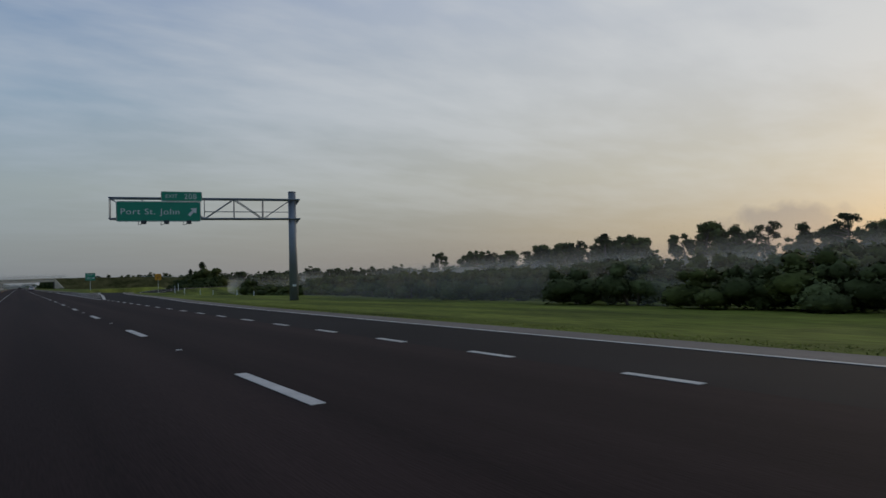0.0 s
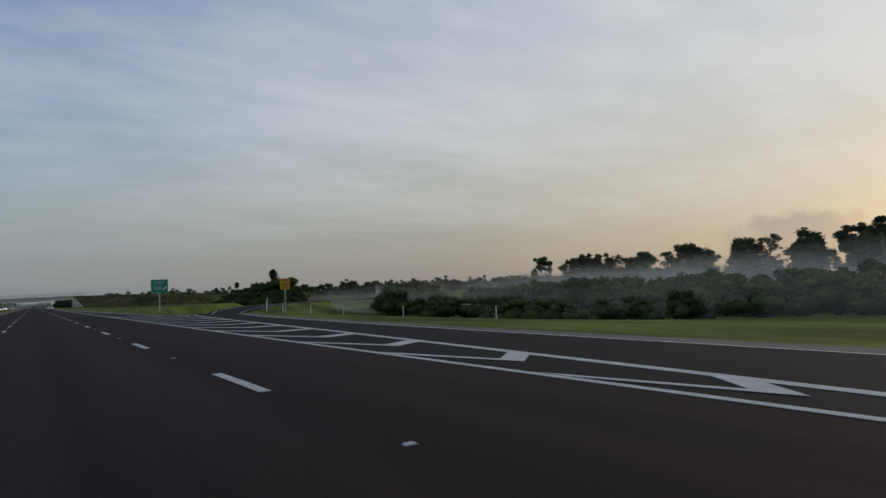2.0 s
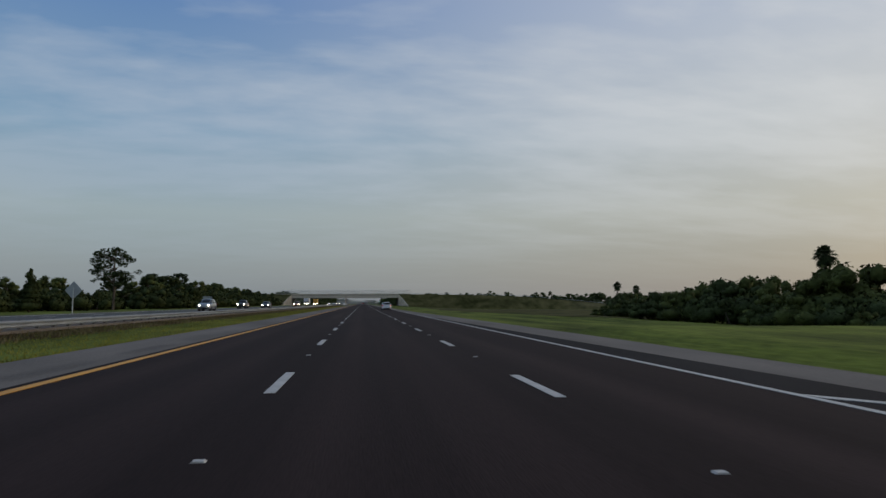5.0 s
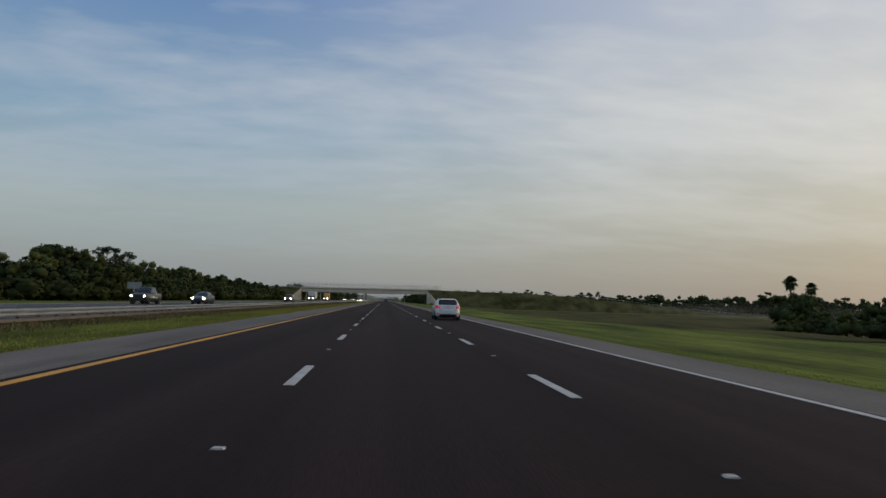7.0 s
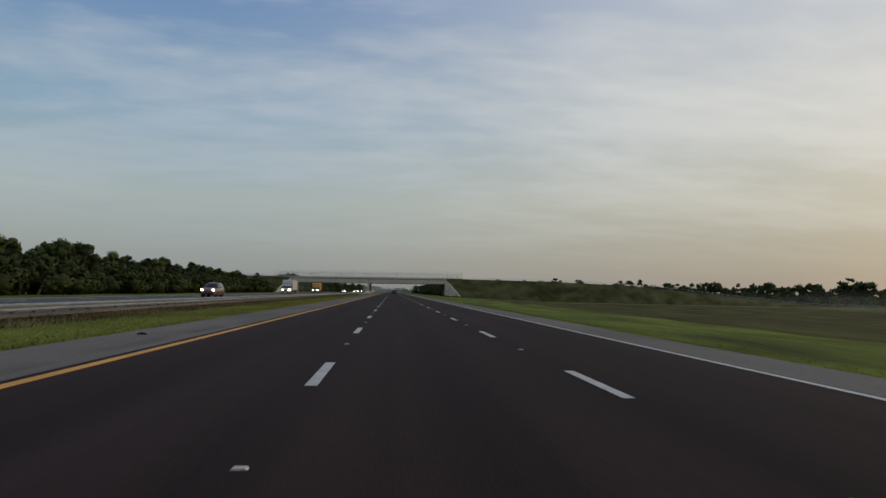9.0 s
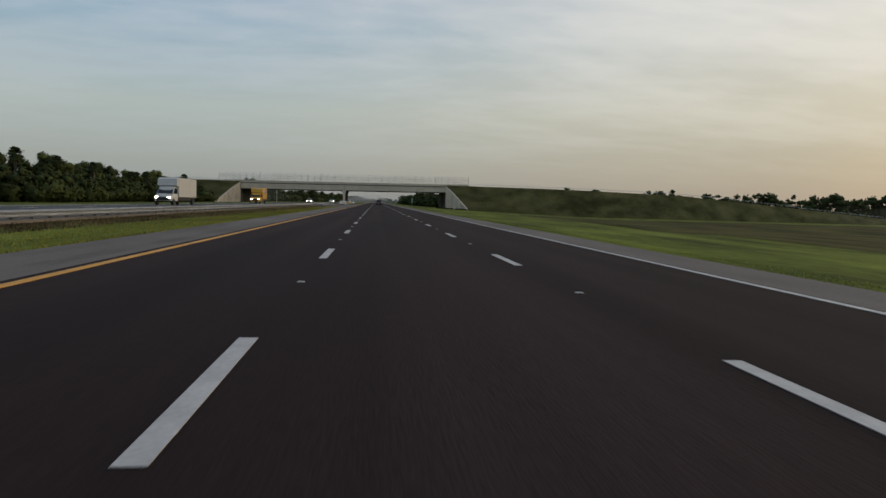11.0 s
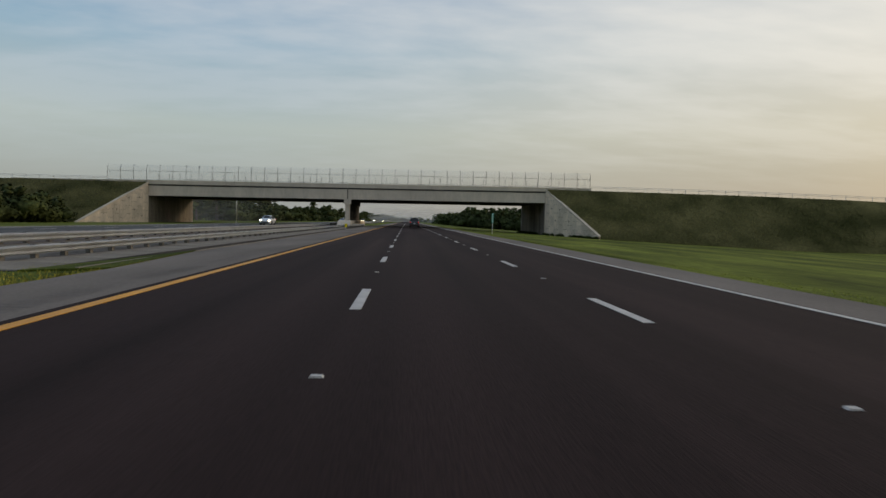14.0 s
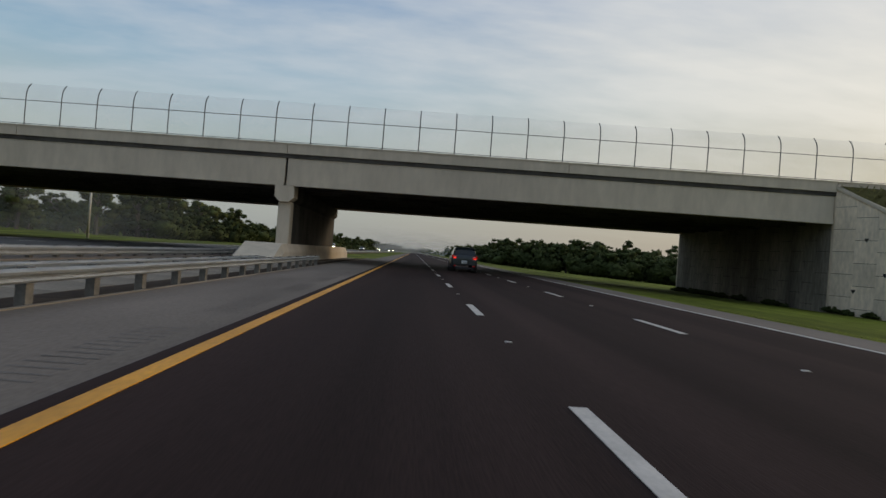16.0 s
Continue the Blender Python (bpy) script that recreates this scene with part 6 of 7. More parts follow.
def make_car(name, m, paint, label, kind="suv", lights="tail", group="traffic"):
    """A car that faces +y, its wheels on the ground at z = 0."""
    car = thing(name, m, label, "car", group)
    L, W = 4.0, 0.87
    st = {
        # y, half width, bottom, waist, top, half width of the roof
        "sedan": [(-2.05, 0.70, 0.42, 0.70, 0.74, 0.6), (-2.0, 0.80, 0.30, 0.93, 0.98, 0.62), (-1.9, 0.845, 0.24, 0.98, 1.02, 0.62), (-1.55, 0.86, 0.22, 0.985, 1.03, 0.58), (-1.2, 0.865, 0.22, 0.98, 1.24, 0.57), (-0.85, 0.87, 0.2, 0.965, 1.40, 0.56),
                  (-0.3, 0.87, 0.19, 0.945, 1.44, 0.56), (0.15, 0.87, 0.19, 0.93, 1.41, 0.55), (0.5, 0.868, 0.19, 0.92, 1.25, 0.58), (0.92, 0.865, 0.19, 0.91, 0.97, 0.64), (1.3, 0.86, 0.2, 0.85, 0.89, 0.64), (1.7, 0.83, 0.22, 0.76, 0.80, 0.6), (1.95, 0.74, 0.25, 0.66, 0.70, 0.55), (2.03, 0.6, 0.34, 0.56, 0.60, 0.5)],
        "suv": [(-2.0, 0.74, 0.50, 0.80, 0.86, 0.6), (-1.97, 0.84, 0.36, 1.02, 1.08, 0.66), (-1.92, 0.875, 0.30, 1.06, 1.22, 0.68), (-1.8, 0.885, 0.28, 1.07, 1.50, 0.66), (-1.65, 0.89, 0.28, 1.07, 1.63, 0.65), (-1.3, 0.895, 0.27, 1.06, 1.67, 0.65),
                (-0.3, 0.90, 0.26, 1.04, 1.69, 0.65), (0.1, 0.90, 0.26, 1.03, 1.66, 0.64), (0.5, 0.90, 0.26, 1.03, 1.42, 0.67), (0.85, 0.895, 0.26, 1.02, 1.09, 0.7), (1.3, 0.89, 0.27, 0.98, 1.02, 0.7), (1.75, 0.86, 0.3, 0.9, 0.95, 0.64), (1.95, 0.78, 0.34, 0.78, 0.84, 0.58), (2.02, 0.64, 0.42, 0.64, 0.7, 0.5)],
        "pickup": [(-2.35, 0.86, 0.5, 1.0, 1.02, 0.7), (-2.3, 0.89, 0.45, 1.06, 1.08, 0.7), (-0.95, 0.90, 0.4, 1.08, 1.10, 0.7), (-0.9, 0.90, 0.4, 1.08, 1.68, 0.66), (-0.6, 0.90, 0.38, 1.07, 1.75, 0.66), (0.1, 0.90, 0.36, 1.06, 1.74, 0.65), (0.5, 0.90, 0.36, 1.06, 1.45, 0.68), (0.8, 0.895, 0.36, 1.05, 1.12, 0.7), (1.5, 0.89, 0.36, 1.02, 1.06, 0.7), (1.95, 0.86, 0.38, 0.96, 1.0, 0.66), (2.05, 0.78, 0.42, 0.86, 0.9, 0.6)],
    }[kind]
    bm = fresh()
    rings = [[(x, s[0], z) for x, z in section(*s[1:])] for s in st]
    loft(bm, rings)
    bmesh.ops.recalc_face_normals(bm, faces=bm.faces)
    body = part("body", bm, paint, car, smooth=False)
    for p in body.data.polygons:
        p.use_smooth = len(p.vertices) == 4
    # glass: slices of the same shell, a hair proud
    npt = len(rings[0])
    roof = [k for k, s in enumerate(st) if s[4] > s[3] + 0.12]
    k0, k1 = roof[0], roof[-1]

    def shell(ka, kb, ia, ib, s0=0.06, s1=0.94, t0=0.05, t1=0.95, push=0.008):
        b = fresh()
        rows = []
        steps = [ka + (kb - ka) * (s0 + (s1 - s0) * q / 6) for q in range(7)]
        for q in steps:
            k = min(int(q), len(rings) - 2)
            f = q - k
            row = []
            for i in [ia + (ib - ia) * (t0 + (t1 - t0) * e / 8) for e in range(9)]:
                j = min(int(i), npt - 2)
                g = i - j
                p = sum((Vector(rings[k + a][j + c]) * (f if a else 1 - f) * (g if c else 1 - g) for a in (0, 1) for c in (0, 1)), Vector())
                centre = Vector((0, p.y * 0.9, 0.75))
                row.append(p + (p - centre).normalized() * push)
            rows.append(row)
        loft(b, rows, close=False)
        bmesh.ops.recalc_face_normals(b, faces=b.faces)
        return b

    w0, w1 = 4, 6                     # ring indices of the side glass
    spans = [(k0 + 0.6, (k0 + k1) / 2 + 0.2), ((k0 + k1) / 2 + 0.2, k1 + 0.75)]
    for a, c in spans:
        for i0, i1 in ((w0, w1), (npt - 1 - w1, npt - 1 - w0)):
            part("side_window", shell(a, c, i0, i1, 0.04, 0.96, 0.06, 0.95), "glass_side", car)
    part("rear_window", shell(max(0, k0 - 1) + 0.35, k0 + (1.0 if kind == "suv" else 1.4), 6, npt - 7, 0.02, 0.9, 0.0, 1.0, 0.022), "glass_dark", car)
    part("windscreen", shell(k1 - 0.9, k1 + 1.0, 6, npt - 7, 0.05, 0.95, 0.0, 1.0), "glass_dark", car)
    # wheels and dark arches
    rad = 1.06 if kind in ("suv", "pickup") else 1.0
    for y in (-1.2, 1.12) if kind != "pickup" else (-1.45, 1.3):
        for x in (-W + 0.11, W - 0.11):
            b = fresh()
            s = 1 if x > 0 else -1
            tube(b, [(s * (W - 0.3), y, 0.335 * rad), (s * (W + 0.002), y, 0.335 * rad)], 0.35 * rad, 24)
            part("wheel_arch", b, "plastic", car)
            o = new("wheel", WHEEL[0])
            o.parent, o.location, o.scale = car, (x * 1.05, y, 0.32 * rad), (1, rad, rad)
            q = new("rim", WHEEL[1])
            q.parent = o
    # lamps, plate, bumper, mirrors, handles
    zt = {"sedan": 0.86, "suv": 0.98, "pickup": 0.98}[kind]
    yr = st[0][0]
    tail = "tail_lit" if lights == "tail" else "red_lens"
    for s in (-1, 1):
        b = fresh()
        near = [(s * 0.54, zt - 0.08), (s * 0.73, zt - 0.10), (s * 0.79, zt - 0.06), (s * 0.79, zt + 0.07), (s * 0.70, zt + 0.125), (s * 0.57, zt + 0.10)]
        wrap = [(s * 0.56, zt - 0.07), (s * 0.83, zt - 0.09), (s * 0.868, zt - 0.04), (s * 0.868, zt + 0.10), (s * 0.80, zt + 0.14), (s * 0.60, zt + 0.10)]
        back = [(s * 0.80, zt + 0.02), (s * 0.862, zt + 0.01), (s * 0.872, zt + 0.03), (s * 0.872, zt + 0.07), (s * 0.84, zt + 0.09), (s * 0.80, zt + 0.07)]
        loft(b, [[(px, py, pz) for px, pz in ring + ring[:1]] for ring, py in ((near, yr + 0.005), (wrap, yr + 0.10), (back, yr + 0.36))])
        bmesh.ops.remove_doubles(b, verts=b.verts, dist=0.0005)
        bmesh.ops.recalc_face_normals(b, faces=b.faces)
        lamp = part("tail_lamp", b, "red_lens", car)
        b = fresh()
        r = bmesh.ops.create_icosphere(b, subdivisions=2, radius=1.0)
        for v in r["verts"]:
            v.co = Vector((s * 0.68 + v.co.x * 0.10, yr + 0.004 + v.co.y * 0.016, zt - 0.04 + v.co.z * 0.034))
        part("bulb", b, tail, lamp)
        b = fresh()
        box(b, (min(s * 0.58, s * 0.71), yr - 0.003, zt + 0.03), (max(s * 0.58, s * 0.71), yr + 0.02, zt + 0.085), 0.008)
        part("clear_lens", b, "sign_white", lamp)
        b = fresh()
        box(b, (min(s * 0.56, s * 0.72), yr - 0.012, 0.40), (max(s * 0.56, s * 0.72), yr + 0.05, 0.44), 0.005)
        part("reflector", b, "red_lens", car)
        b = fresh()
        box(b, (min(s * 0.87, s * 1.03), 0.42, 0.95 + (zt - 0.86)), (max(s * 0.87, s * 1.03), 0.54, 1.09 + (zt - 0.86)), 0.03)
        part("mirror", b, "plastic", car)
        yf = st[-1][0]
        b = fresh()
        r = bmesh.ops.create_uvsphere(b, u_segments=12, v_segments=8, radius=0.09)
        for v in r["verts"]:
            v.co = Vector((s * 0.62 + v.co.x * 1.3, yf - (0.0 if kind == "pickup" else 0.05) + v.co.y * 0.8, zt - 0.16 + v.co.z))
        part("headlamp", b, "head_lit" if lights == "head" else "chrome", car, smooth=True)
        for y in (-0.62, 0.2):
            b = fresh()
            box(b, (s * 0.868 - 0.02, y, 0.83), (s * 0.868 + 0.02, y + 0.16, 0.86), 0.006)
            part("door_handle", b, paint, car)
    b = fresh()
    box(b, (-0.60, yr + 0.0, 0.20), (0.60, yr + 0.25, 0.36), 0.03)
    part("lower_bumper", b, "plastic", car)
    for pts in ([(-0.52, 0.56), (0.52, 0.56), (0.52, 0.568), (-0.52, 0.568)], [(-0.70, 0.515), (0.70, 0.515), (0.70, 0.522), (-0.70, 0.522)]):
        b = fresh()
        prism(b, pts, yr - 0.004, yr + 0.03)
        part("panel_gap", b, "plastic", car)
    b = fresh()
    box(b, (-0.19, yr - 0.010, 0.60), (0.19, yr + 0.03, 0.78), 0.004)
    pl = part("number_plate", b, "sign_white", car, "white number plate")
    b = fresh()
    box(b, (-0.14, yr - 0.015, 0.655), (0.14, yr - 0.011, 0.725))
    part("plate_bar", b, "pole_steel", pl)
    b = fresh()
    box(b, (-0.5, st[-1][0] - 0.03, 0.36), (0.5, st[-1][0] + 0.012, 0.52), 0.01)
    part("grille", b, "plastic", car)
    b = fresh()
    box(b, (-0.34, yr + 0.02, 0.80), (0.34, yr + 0.06, 0.82), 0.004)
    part("tailgate_trim", b, "chrome", car)
    if kind == "suv":
        top = max(s[4] for s in st)
        for s in (-1, 1):
            b = fresh()
            tube(b, [(s * 0.52, -1.35, top - 0.07), (s * 0.53, -1.2, top + 0.0), (s * 0.53, -0.3, top + 0.025), (s * 0.52, -0.05, top - 0.03)], [0.03, 0.028, 0.028, 0.02], 6)
            part("roof_rail", b, "plastic", car)
        b = fresh()
        tube(b, [(0, -1.3, top), (0, -1.42, top + 0.22)], [0.012, 0.004], 5)
        part("aerial", b, "plastic", car)
        b = fresh()
        box(b, (-0.52, -1.645, top - 0.083), (0.52, -1.42, top - 0.058), 0.012)
        part("roof_spoiler", b, paint, car)
    return car


def make_hatchback(name, m, label, squash):
    """A five-door hatchback that faces +y: a body of stacked plan outlines, with glass, lamps and trim laid on its skin."""
    car = thing(name, m, label, "car", "traffic")
    # height, half width, rear, front, squareness of the outline
    lev = [(0.20, 0.76, -2.00, 2.05, 5), (0.27, 0.83, -2.13, 2.13, 5), (0.36, 0.855, -2.18, 2.18, 5.5), (0.50, 0.870, -2.21, 2.20, 5.5),
           (0.62, 0.872, -2.21, 2.19, 5.5), (0.665, 0.870, -2.185, 2.17, 5.5), (0.70, 0.868, -2.155, 2.14, 5.5), (0.80, 0.866, -2.145, 1.95, 5.2),
           (0.88, 0.862, -2.13, 1.55, 5), (0.95, 0.852, -2.11, 1.20, 5), (1.00, 0.835, -2.085, 0.98, 5), (1.04, 0.800, -2.05, 0.88, 5), (1.15, 0.755, -1.965, 0.66, 5),
           (1.27, 0.700, -1.875, 0.40, 4.6), (1.36, 0.650, -1.80, 0.16, 4.2), (1.42, 0.590, -1.70, -0.05, 3.6), (1.455, 0.47, -1.45, -0.25, 3.0), (1.468, 0.25, -1.1, -0.5, 2.5)]
    zs = [l[0] for l in lev]

    def at_level(z):
        return [float(np.interp(z, zs, [l[i] for l in lev])) for i in range(1, 5)]

    def rear_point(x, z, out=0.0):
        w, yb, yf, n = at_level(z)
        mid, half = (yb + yf) / 2, (yf - yb) / 2
        q = min(abs(x) / (w + out), 0.9995)
        return Vector((x, mid - (half + out) * (1 - q ** n) ** (1 / n), z))

    def side_point(y, z, s, out=0.0):
        w, yb, yf, n = at_level(z)
        mid, half = (yb + yf) / 2, (yf - yb) / 2
        q = min(abs(y - mid) / (half + out), 0.9995)
        return Vector((s * (w + out) * (1 - q ** n) ** (1 / n), y, z))

    def patch(name, pts, mat, label="", parent=car, thick=0.012):
        """A skin from rows of points, closed at its rim."""
        b = fresh()
        rows = [[b.verts.new(p) for p in r] for r in pts]
        for r0, r1 in zip(rows, rows[1:]):
            for i in range(len(r0) - 1):
                b.faces.new((r0[i], r0[i + 1], r1[i + 1], r1[i]))
        bmesh.ops.recalc_face_normals(b, faces=b.faces)
        bmesh.ops.solidify(b, geom=list(b.faces), thickness=thick)
        bmesh.ops.recalc_face_normals(b, faces=b.faces)
        return part(name, b, mat, parent, label, smooth=False)

    def on_rear(name, z0, z1, xl, xr, mat, out=0.010, nz=6, nx=10, label="", parent=car):
        rows = []
        for k in range(nz + 1):
            t = k / nz
            z = z0 + (z1 - z0) * t
            a, c = (xl(t) if callable(xl) else xl), (xr(t) if callable(xr) else xr)
            rows.append([rear_point(a + (c - a) * i / nx, z, out) for i in range(nx + 1)])
        return patch(name, rows, mat, label, parent)

    def on_side(name, z0, z1, yl, yr, s, mat, out=0.008, nz=5, ny=8, label="", parent=car):
        rows = []
        for k in range(nz + 1):
            t = k / nz
            z = z0 + (z1 - z0) * t
            a, c = (yl(t) if callable(yl) else yl), (yr(t) if callable(yr) else yr)
            rows.append([side_point(a + (c - a) * i / ny, z, s, out) for i in range(ny + 1)])
        return patch(name, rows, mat, label, parent)

    n = 72
    bm = fresh()
    rings = []
    for z, w, yb, yf, p in lev:
        mid, half = (yb + yf) / 2, (yf - yb) / 2
        ring = []
        for k in range(n):
            a = 2 * math.pi * (k + 0.5) / n
            c, q = math.cos(a), math.sin(a)
            x, y = w * math.copysign(abs(c) ** (2 / p), c), mid + half * math.copysign(abs(q) ** (2 / p), q)
            ring.append(bm.verts.new((x, y, z)))
        rings.append(ring)
    for r0, r1 in zip(rings, rings[1:]):
        for k in range(n):
            bm.faces.new((r0[k], r0[(k + 1) % n], r1[(k + 1) % n], r1[k]))
    bm.faces.new(rings[0][::-1])
    bm.faces.new(rings[-1])
    bmesh.ops.recalc_face_normals(bm, faces=bm.faces)
    body = part("body", bm, "car_white", car)
    for p in body.data.polygons:
        p.use_smooth = len(p.vertices) == 4
    # rear: glass, spoiler, lamps, plate, bumper
    on_rear("rear_window", 1.035, 1.375, lambda t: -(0.70 - 0.13 * t - 0.10 * (1 - t) ** 3), lambda t: 0.70 - 0.13 * t - 0.10 * (1 - t) ** 3, "glass_dark", 0.012, 8, 14)
    b = fresh()
    prof = [(-1.80, 1.380), (-1.845, 1.392), (-1.60, 1.440), (-1.40, 1.452), (-1.40, 1.44), (-1.66, 1.412)]
    prism(b, prof, -0.53, 0.53, axis=0)
    part("roof_spoiler", b, "car_white", car)
    b = fresh()
    box(b, (-0.17, -1.842, 1.374), (0.17, -1.80, 1.389), 0.004)
    part("brake_light", b, "red_lens", car, "dark red high brake light")
    b = fresh()
    tube(b, [(-0.02, -2.075, 1.055), (0.16, -2.045, 1.09), (0.36, -2.04, 1.085)], [0.016, 0.011, 0.008], 6)
    part("wiper", b, "plastic", car)
    for s in (-1, 1):
        lamp = on_rear("tail_lamp", 0.80, 1.02, lambda t, s=s: s * (0.545 + 0.02 * t), lambda t, s=s: s * (0.83 - 0.03 * abs(t - 0.5)), "red_lens", 0.022, 5, 8)
        on_side("lamp_wrap", 0.81, 1.015, lambda t: -2.06 + 0.03 * t, lambda t: -1.80 - 0.09 * t - 0.22 * abs(t - 0.55), s, "red_lens", 0.034, 5, 6, parent=lamp)
        on_rear("clear_lens", 0.935, 1.005, s * 0.565, s * 0.70, "sign_white", 0.032, 2, 4, "clear white lens", lamp)
        on_rear("bulb", 0.825, 0.885, s * 0.60, s * 0.74, "tail_lit", 0.034, 2, 4, "", lamp)
        on_side("bulb", 0.945, 0.985, -1.99, -1.95, s, "tail_lit", 0.044, 2, 2, "", lamp)
        on_rear("reflector", 0.405, 0.445, s * 0.585, s * 0.73, "red_lens", 0.016, 2, 4)
        on_rear("badge_bar", 0.695, 0.708, s * 0.40, s * 0.53, "pole_steel", 0.012, 1, 2)
        on_rear("badge_bar", 0.672, 0.682, s * 0.42, s * 0.53, "pole_steel", 0.012, 1, 2)
    on_rear("lower_bumper", 0.215, 0.405, lambda t: -(0.66 - 0.12 * t), lambda t: 0.66 - 0.12 * t, "plastic", 0.014, 3, 10, "black plastic lower bumper")
    on_rear("tailgate_gap", 0.624, 0.632, -0.545, 0.545, "plastic", 0.006, 1, 8)
    on_rear("tailgate_trim", 0.885, 0.902, -0.30, 0.30, "pole_steel", 0.020, 1, 6)
    for x in (-0.545, 0.545):
        on_rear("tailgate_gap", 0.632, 0.80, x - 0.004, x + 0.004, "plastic", 0.005, 3, 1)
    plate_ob = on_rear("number_plate", 0.695, 0.855, -0.155, 0.155, "plate_white", 0.016, 2, 4, "white number plate with a dark frame")
    on_rear("plate_frame", 0.687, 0.696, -0.165, 0.165, "pole_steel", 0.018, 1, 4, "", plate_ob)
    on_rear("plate_frame", 0.854, 0.863, -0.165, 0.165, "pole_steel", 0.018, 1, 4, "", plate_ob)
    for x in (-0.115, -0.07, -0.025, 0.03, 0.075, 0.115):
        on_rear("plate_bar", 0.745, 0.795, x - 0.015, x + 0.015, "plate_ink", 0.023, 1, 1, "", plate_ob)
    b = fresh()
    tube(b, [(0, -2.118, 0.935), (0, -2.150, 0.935)], 0.045, 16)
    bmesh.ops.scale(b, vec=(1.3, 1, 0.7), verts=b.verts, space=Matrix.Translation((0, 0, -0.935)))
    part("badge", b, "pole_steel", car)
    # sides
    for s in (-1, 1):
        glass = "glass_side"
        on_side("side_window", 1.03, 1.345, lambda t: -0.30, lambda t: 0.62 - 0.62 * t, s, glass, 0.007)
        on_side("side_window", 1.03, 1.345, lambda t: -1.12 + 0.02 * t, -0.36, s, glass, 0.007)
        on_side("side_window", 1.04, 1.335, lambda t: -1.60 + 0.24 * t + 0.10 * (1 - t) ** 2, lambda t: -1.17 + 0.02 * t, s, glass, 0.007)
        for y0, y1, z0, z1 in ((-1.60, 0.70, 1.012, 1.026), (-0.355, -0.305, 1.026, 1.345)):
            on_side("window_trim", z0, z1, y0, y1, s, "plastic", 0.010, 2, 10)
        for y in (-0.33, 0.80, -1.10):
            on_side("door_gap", 0.36 if y > -1 else 0.72, 1.0, y - 0.004, y + 0.004, s, "plastic", 0.003, 6, 1)
        on_side("sill_trim", 0.27, 0.33, -0.95, 0.95, s, "car_white", 0.028, 2, 12)
        on_side("door_crease", 0.47, 0.495, -0.85, 0.80, s, "car_white", 0.016, 2, 12)
        for y in (-0.62, 0.16):
            on_side("handle_cup", 0.862, 0.915, y - 0.09, y + 0.09, s, "rim", 0.003, 2, 4)
            b = fresh()
            box(b, (min(s * 0.862, s * 0.90), y - 0.11, 0.885), (max(s * 0.862, s * 0.90), y + 0.11, 0.91), 0.008)
            part("door_handle", b, "car_white", car)
        b = fresh()
        prism(b, [(0.50, 1.00), (0.66, 1.01), (0.68, 1.09), (0.60, 1.16), (0.52, 1.15)], s * 0.84, s * 1.03, axis=0)
        bmesh.ops.bevel(b, geom=list(b.edges), offset=0.02, segments=2, affect="EDGES")
        mirror = part("mirror", b, "plastic", car, "black door mirror")
        b = fresh()
        box(b, (min(s * 0.89, s * 1.005), 0.488, 1.03), (max(s * 0.89, s * 1.005), 0.499, 1.125), 0.004)
        part("mirror_glass", b, "chrome", mirror)
        for y in (-1.32, 1.33):
            rows = [[side_point(y + math.cos(a) * r, max(0.21, 0.33 + math.sin(a) * r), s, 0.006) for a in [radians(-12 + 204 * k / 18) for k in range(19)]] for r in (0.05, 0.2, 0.36)]
            patch("wheel_arch", rows, "plastic")
            o = new("wheel", WHEEL[0])
            o.parent, o.location, o.scale = car, (s * 0.752, y, 0.325), (1, 1.02 / squash, 1.02)
            q = new("rim", WHEEL[1])
            q.parent = o
        b = fresh()
        path = [(-1.42, 1.43), (-1.36, 1.50), (-0.9, 1.535), (-0.3, 1.53), (-0.02, 1.47), (0.06, 1.41)]
        prism(b, path + [(-0.08, 1.425), (-0.32, 1.492), (-0.9, 1.497), (-1.2, 1.487), (-1.22, 1.44)], s * 0.50, s * 0.56, axis=0)
        part("roof_rail", b, "plastic", car, "dark plastic roof rail")
        b = fresh()
        r = bmesh.ops.create_uvsphere(b, u_segments=12, v_segments=8, radius=0.1)
        for v in r["verts"]:
            v.co = Vector((s * 0.64 + v.co.x * 1.2, 1.98 + v.co.y * 1.4, 0.72 + v.co.z * 0.7))
        part("headlamp", b, "chrome", car, smooth=True)
    # front glass and grille, aerial, exhaust
    rows = []
    for k in range(7):
        z = 1.03 + 0.33 * k / 6
        w, yb, yf, p = at_level(z)
        mid, half = (yb + yf) / 2, (yf - yb) / 2
        rows.append([Vector((x, mid + (half + 0.01) * (1 - (abs(x) / w) ** p) ** (1 / p), z)) for x in [(-0.84 + 1.68 * i / 10) * w for i in range(11)]])
    patch("windscreen", rows, "glass_dark")
    b = fresh()
    box(b, (-0.45, 2.14, 0.48), (0.45, 2.205, 0.68), 0.02)
    part("grille", b, "plastic", car)
    b = fresh()
    tube(b, [(0, -1.36, 1.46), (0, -1.41, 1.50), (0, -1.52, 1.70)], [0.03, 0.010, 0.004], 6)
    part("aerial", b, "plastic", car)
    b = fresh()
    tube(b, [(0.48, -1.9, 0.21), (0.48, -2.19, 0.21)], 0.035, 10)
    part("exhaust", b, "rim", car)
    b = fresh()
    box(b, (-0.7, -1.9, 0.14), (0.7, 1.9, 0.24))
    part("underbody", b, "plastic", car)
    return car


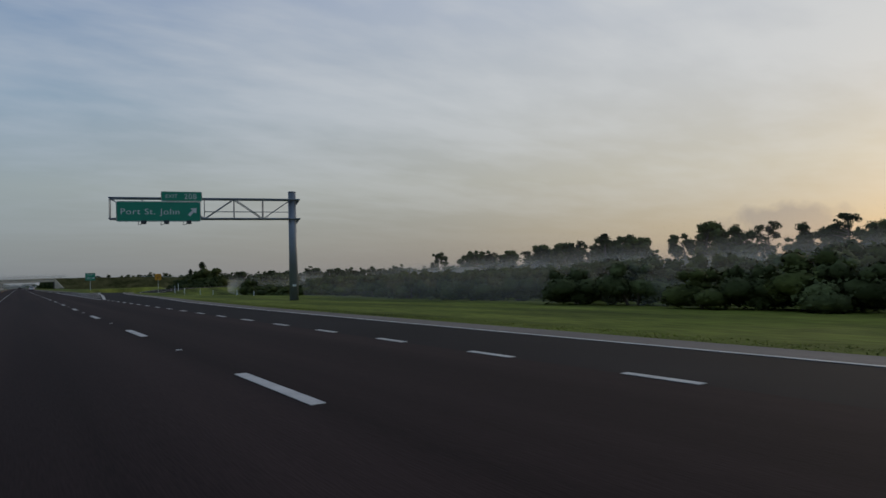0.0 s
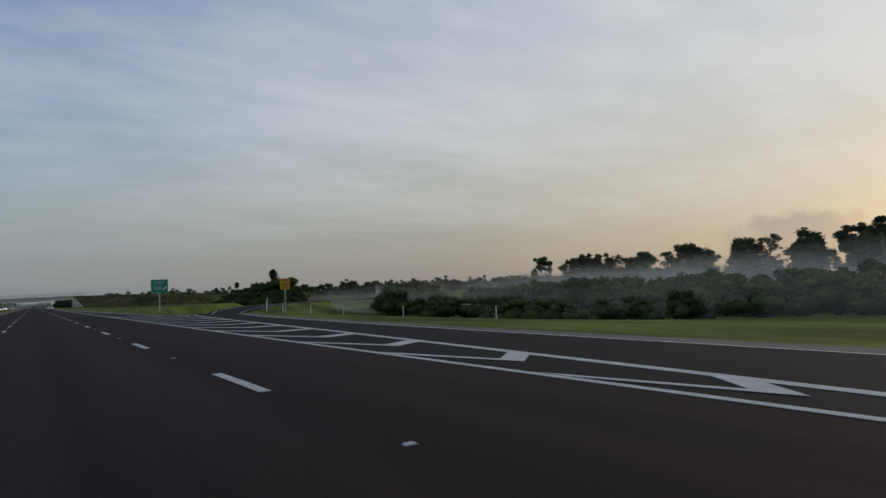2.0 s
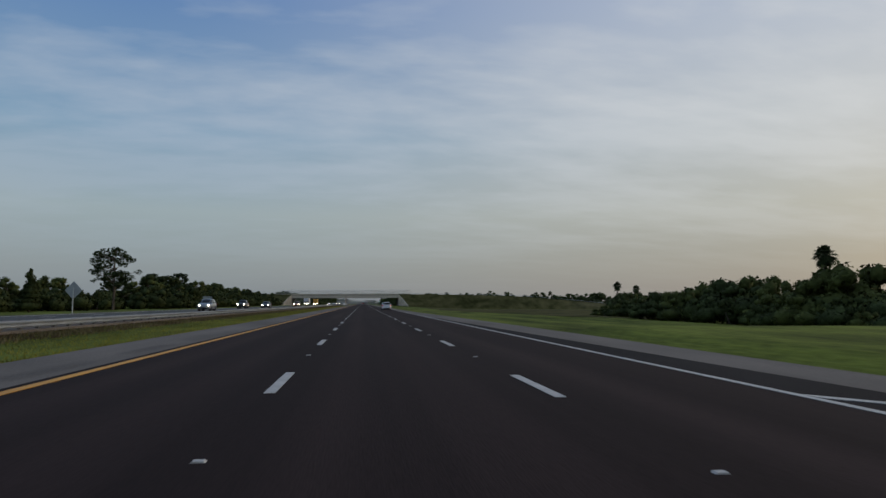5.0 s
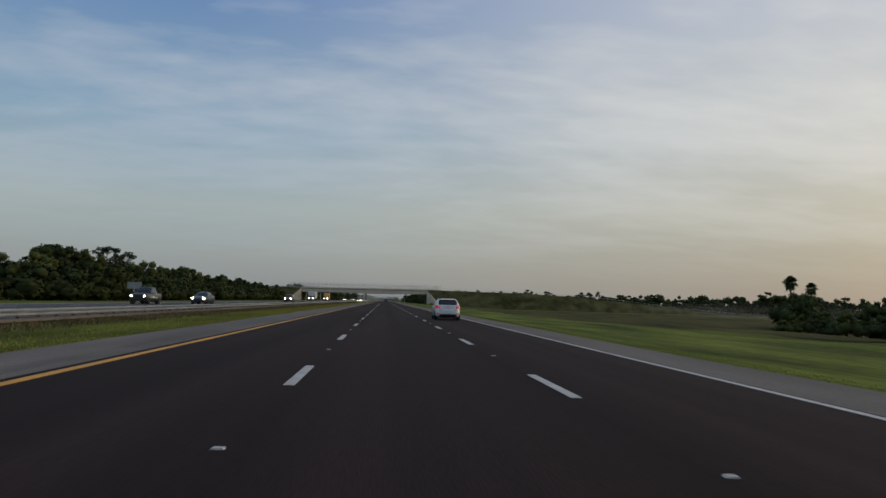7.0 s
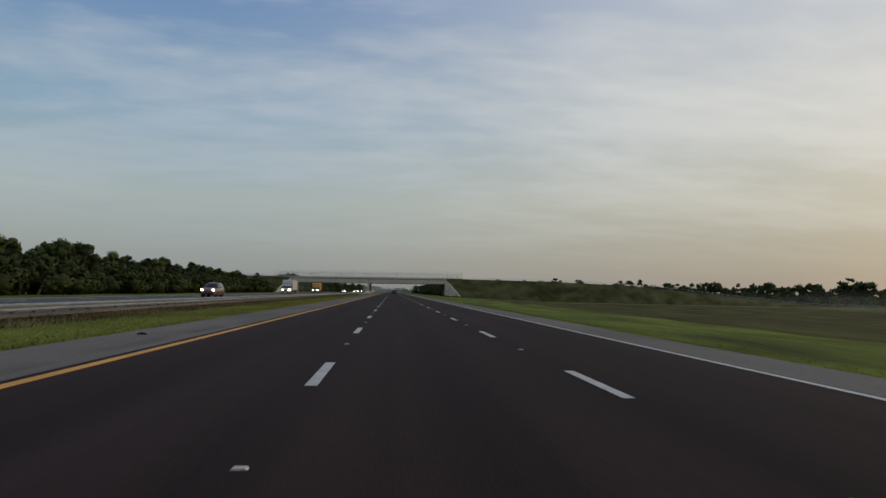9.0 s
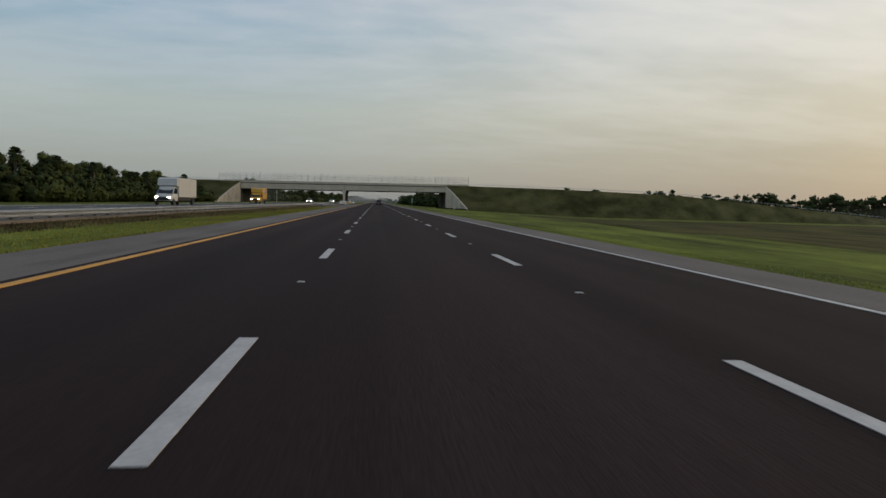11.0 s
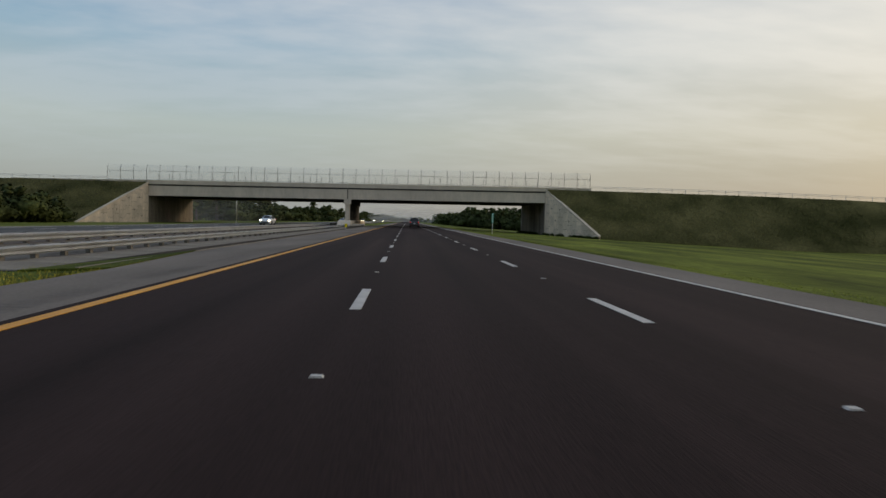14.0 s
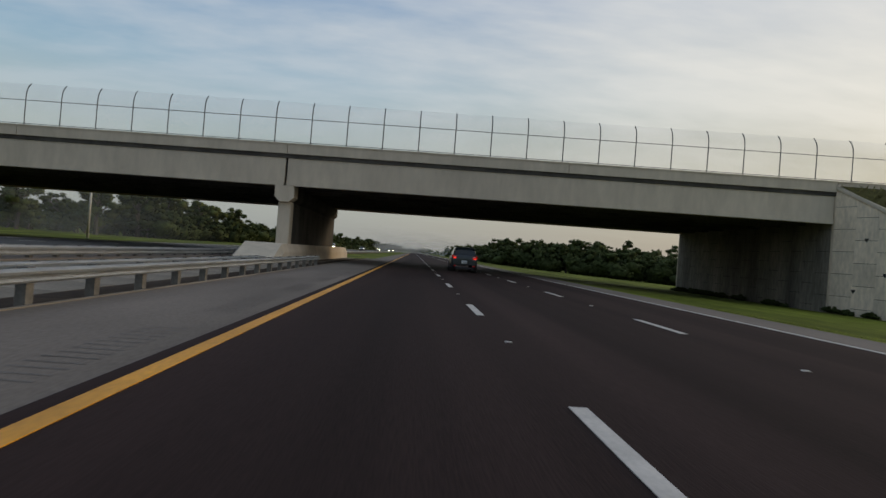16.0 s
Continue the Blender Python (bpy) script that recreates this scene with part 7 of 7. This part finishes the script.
def make_truck(name, m, cab, cargo, label, length=5.6, group="traffic", stripes=False):
    """A box lorry that faces +y."""
    t = thing(name, m, label, "truck", group)
    b = fresh()
    loft(b, [[(x, s[0], z) for x, z in section(*s[1:])] for s in ((0.0, 1.0, 0.5, 1.3, 2.2, 0.85), (0.6, 1.0, 0.5, 1.3, 2.22, 0.85), (1.0, 1.0, 0.5, 1.28, 2.05, 0.85), (1.5, 0.99, 0.5, 1.25, 1.35, 0.8), (2.2, 0.97, 0.5, 1.12, 1.18, 0.8), (2.4, 0.9, 0.55, 1.0, 1.05, 0.7))])
    bmesh.ops.recalc_face_normals(b, faces=b.faces)
    part("cab", b, cab, t)
    b = fresh()
    box(b, (-1.15, -length, 0.95), (1.15, -0.05, 3.25), 0.05)
    part("cargo_box", b, cargo, t)
    b = fresh()
    prism(b, [(-0.05, 2.25), (0.75, 2.3), (0.55, 3.1), (-0.05, 3.22)], -1.1, 1.1, axis=0)
    part("box_nose", b, cargo, t)
    b = fresh()
    box(b, (-0.9, -length + 0.1, 0.55), (0.9, 0.2, 0.95), 0.02)
    part("chassis", b, "plastic", t)
    b = fresh()
    prism(b, [(0.92, 2.02), (1.56, 1.36), (1.58, 1.39), (0.94, 2.06)], -0.8, 0.8, axis=0)
    part("windscreen", b, "glass_dark", t)
    for s in (-1, 1):
        b = fresh()
        prism(b, [(0.15, 1.4), (1.3, 1.4), (0.9, 2.0), (0.15, 2.0)], s * 0.90, s * 0.985, axis=0)
        part("side_window", b, "glass_dark", t)
        b = fresh()
        box(b, (min(s * 0.5, s * 0.85), 2.33, 0.82), (max(s * 0.5, s * 0.85), 2.44, 1.0), 0.02)
        part("headlamp", b, "head_lit", t)
        b = fresh()
        box(b, (min(s * 1.0, s * 1.25), 1.15, 1.35), (max(s * 1.0, s * 1.25), 1.25, 1.75), 0.02)
        part("mirror", b, "plastic", t)
        for y in (1.55, -length + 1.2):
            o = new("wheel", WHEEL[0])
            o.parent, o.location, o.scale = t, (s * 0.88, y, 0.42), (1.2, 1.3, 1.3)
            q = new("rim", WHEEL[1])
            q.parent = o
        if stripes:
            for y0, y1, z0, z1, mt in ((-4.6, -1.0, 2.25, 2.65, "stripe_blue"), (-1.8, -0.9, 2.2, 2.75, "sign_white"), (-length + 0.1, -0.1, 1.45, 1.5, "sign_white")):
                b = fresh()
                box(b, (s * 1.155 - 0.004, y0, z0), (s * 1.155 + 0.004, y1, z1))
                part("side_marking", b, mt, t)
    b = fresh()
    box(b, (-0.7, 2.38, 0.6), (0.7, 2.44, 0.95), 0.02)
    part("grille", b, "plastic", t)
    return t


def at(x, y, turn=0):
    return pose(x, y, 0, 0, 0, turn)


scrap = fresh()
tube(scrap, [(-0.12, 0, 0.012), (-0.03, 0.05, 0.03), (0.06, 0.03, 0.022), (0.13, -0.05, 0.012)], [0.012, 0.03, 0.024, 0.01], 6)
o = part("tyre_scrap", scrap, "rubber")
o.location = (-4.97, 320.6, -0.006)
tagged(o, "torn black scrap of tyre lying on the paved shoulder", "debris")
make_hatchback("hatchback", at(5.25, 277.22) @ Matrix.Diagonal((0.95, 0.815, 0.93, 1)), "white hatchback with dark roof rails and lit tail lamps", 0.815)
make_car("suv", at(2.12, 612.6), "car_dark", "dark green estate car with lit tail lamps", "suv")
for x, y, kind, paint, label in (
        (-20.3, 260, "suv", "car_silver", "silver oncoming car with lit headlamps"),
        (-23.2, 304, "pickup", "car_dark", "dark oncoming pickup with lit headlamps"),
        (-19.6, 312, "sedan", "car_dark", "dark oncoming saloon with lit headlamps"),
        (-19.8, 382, "suv", "car_red", "brown oncoming car with lit headlamps"),
        (-19.8, 589, "sedan", "car_white", "white oncoming saloon with lit headlamps"),
        (-19.7, 700, "sedan", "car_silver", "silver oncoming saloon with lit headlamps"),
        (-23.3, 742, "suv", "car_white", "white oncoming car with lit headlamps"),
        (-19.8, 800, "sedan", "car_dark", "dark oncoming saloon with lit headlamps"),
        (-23.3, 850, "sedan", "car_silver", "silver oncoming saloon with lit headlamps"),
        (-19.8, 910, "suv", "car_white", "white oncoming car with lit headlamps"),
        (-23.3, 985, "sedan", "car_dark", "dark oncoming saloon with lit headlamps"),
        (-19.8, 1040, "sedan", "car_silver", "silver oncoming saloon with lit headlamps"),
        (-23.3, 1100, "suv", "car_white", "white oncoming car with lit headlamps"),
        (-19.8, 1180, "suv", "car_dark", "dark oncoming car with lit headlamps"),
        (-23.3, 1270, "sedan", "car_silver", "silver oncoming saloon with lit headlamps")):
    make_car("oncoming_car", at(x, y, 180), paint, label, kind, "head", "oncoming traffic")
make_truck("box_truck", at(-23.4, 517.2, 180), "truck_yellow", "truck_yellow", "yellow rental box truck with lit headlamps", 5.2, "oncoming traffic", True)
make_truck("lorry", at(-23.3, 459, 180), "trailer", "trailer", "pale box lorry with lit headlamps", 7.5, "oncoming traffic")
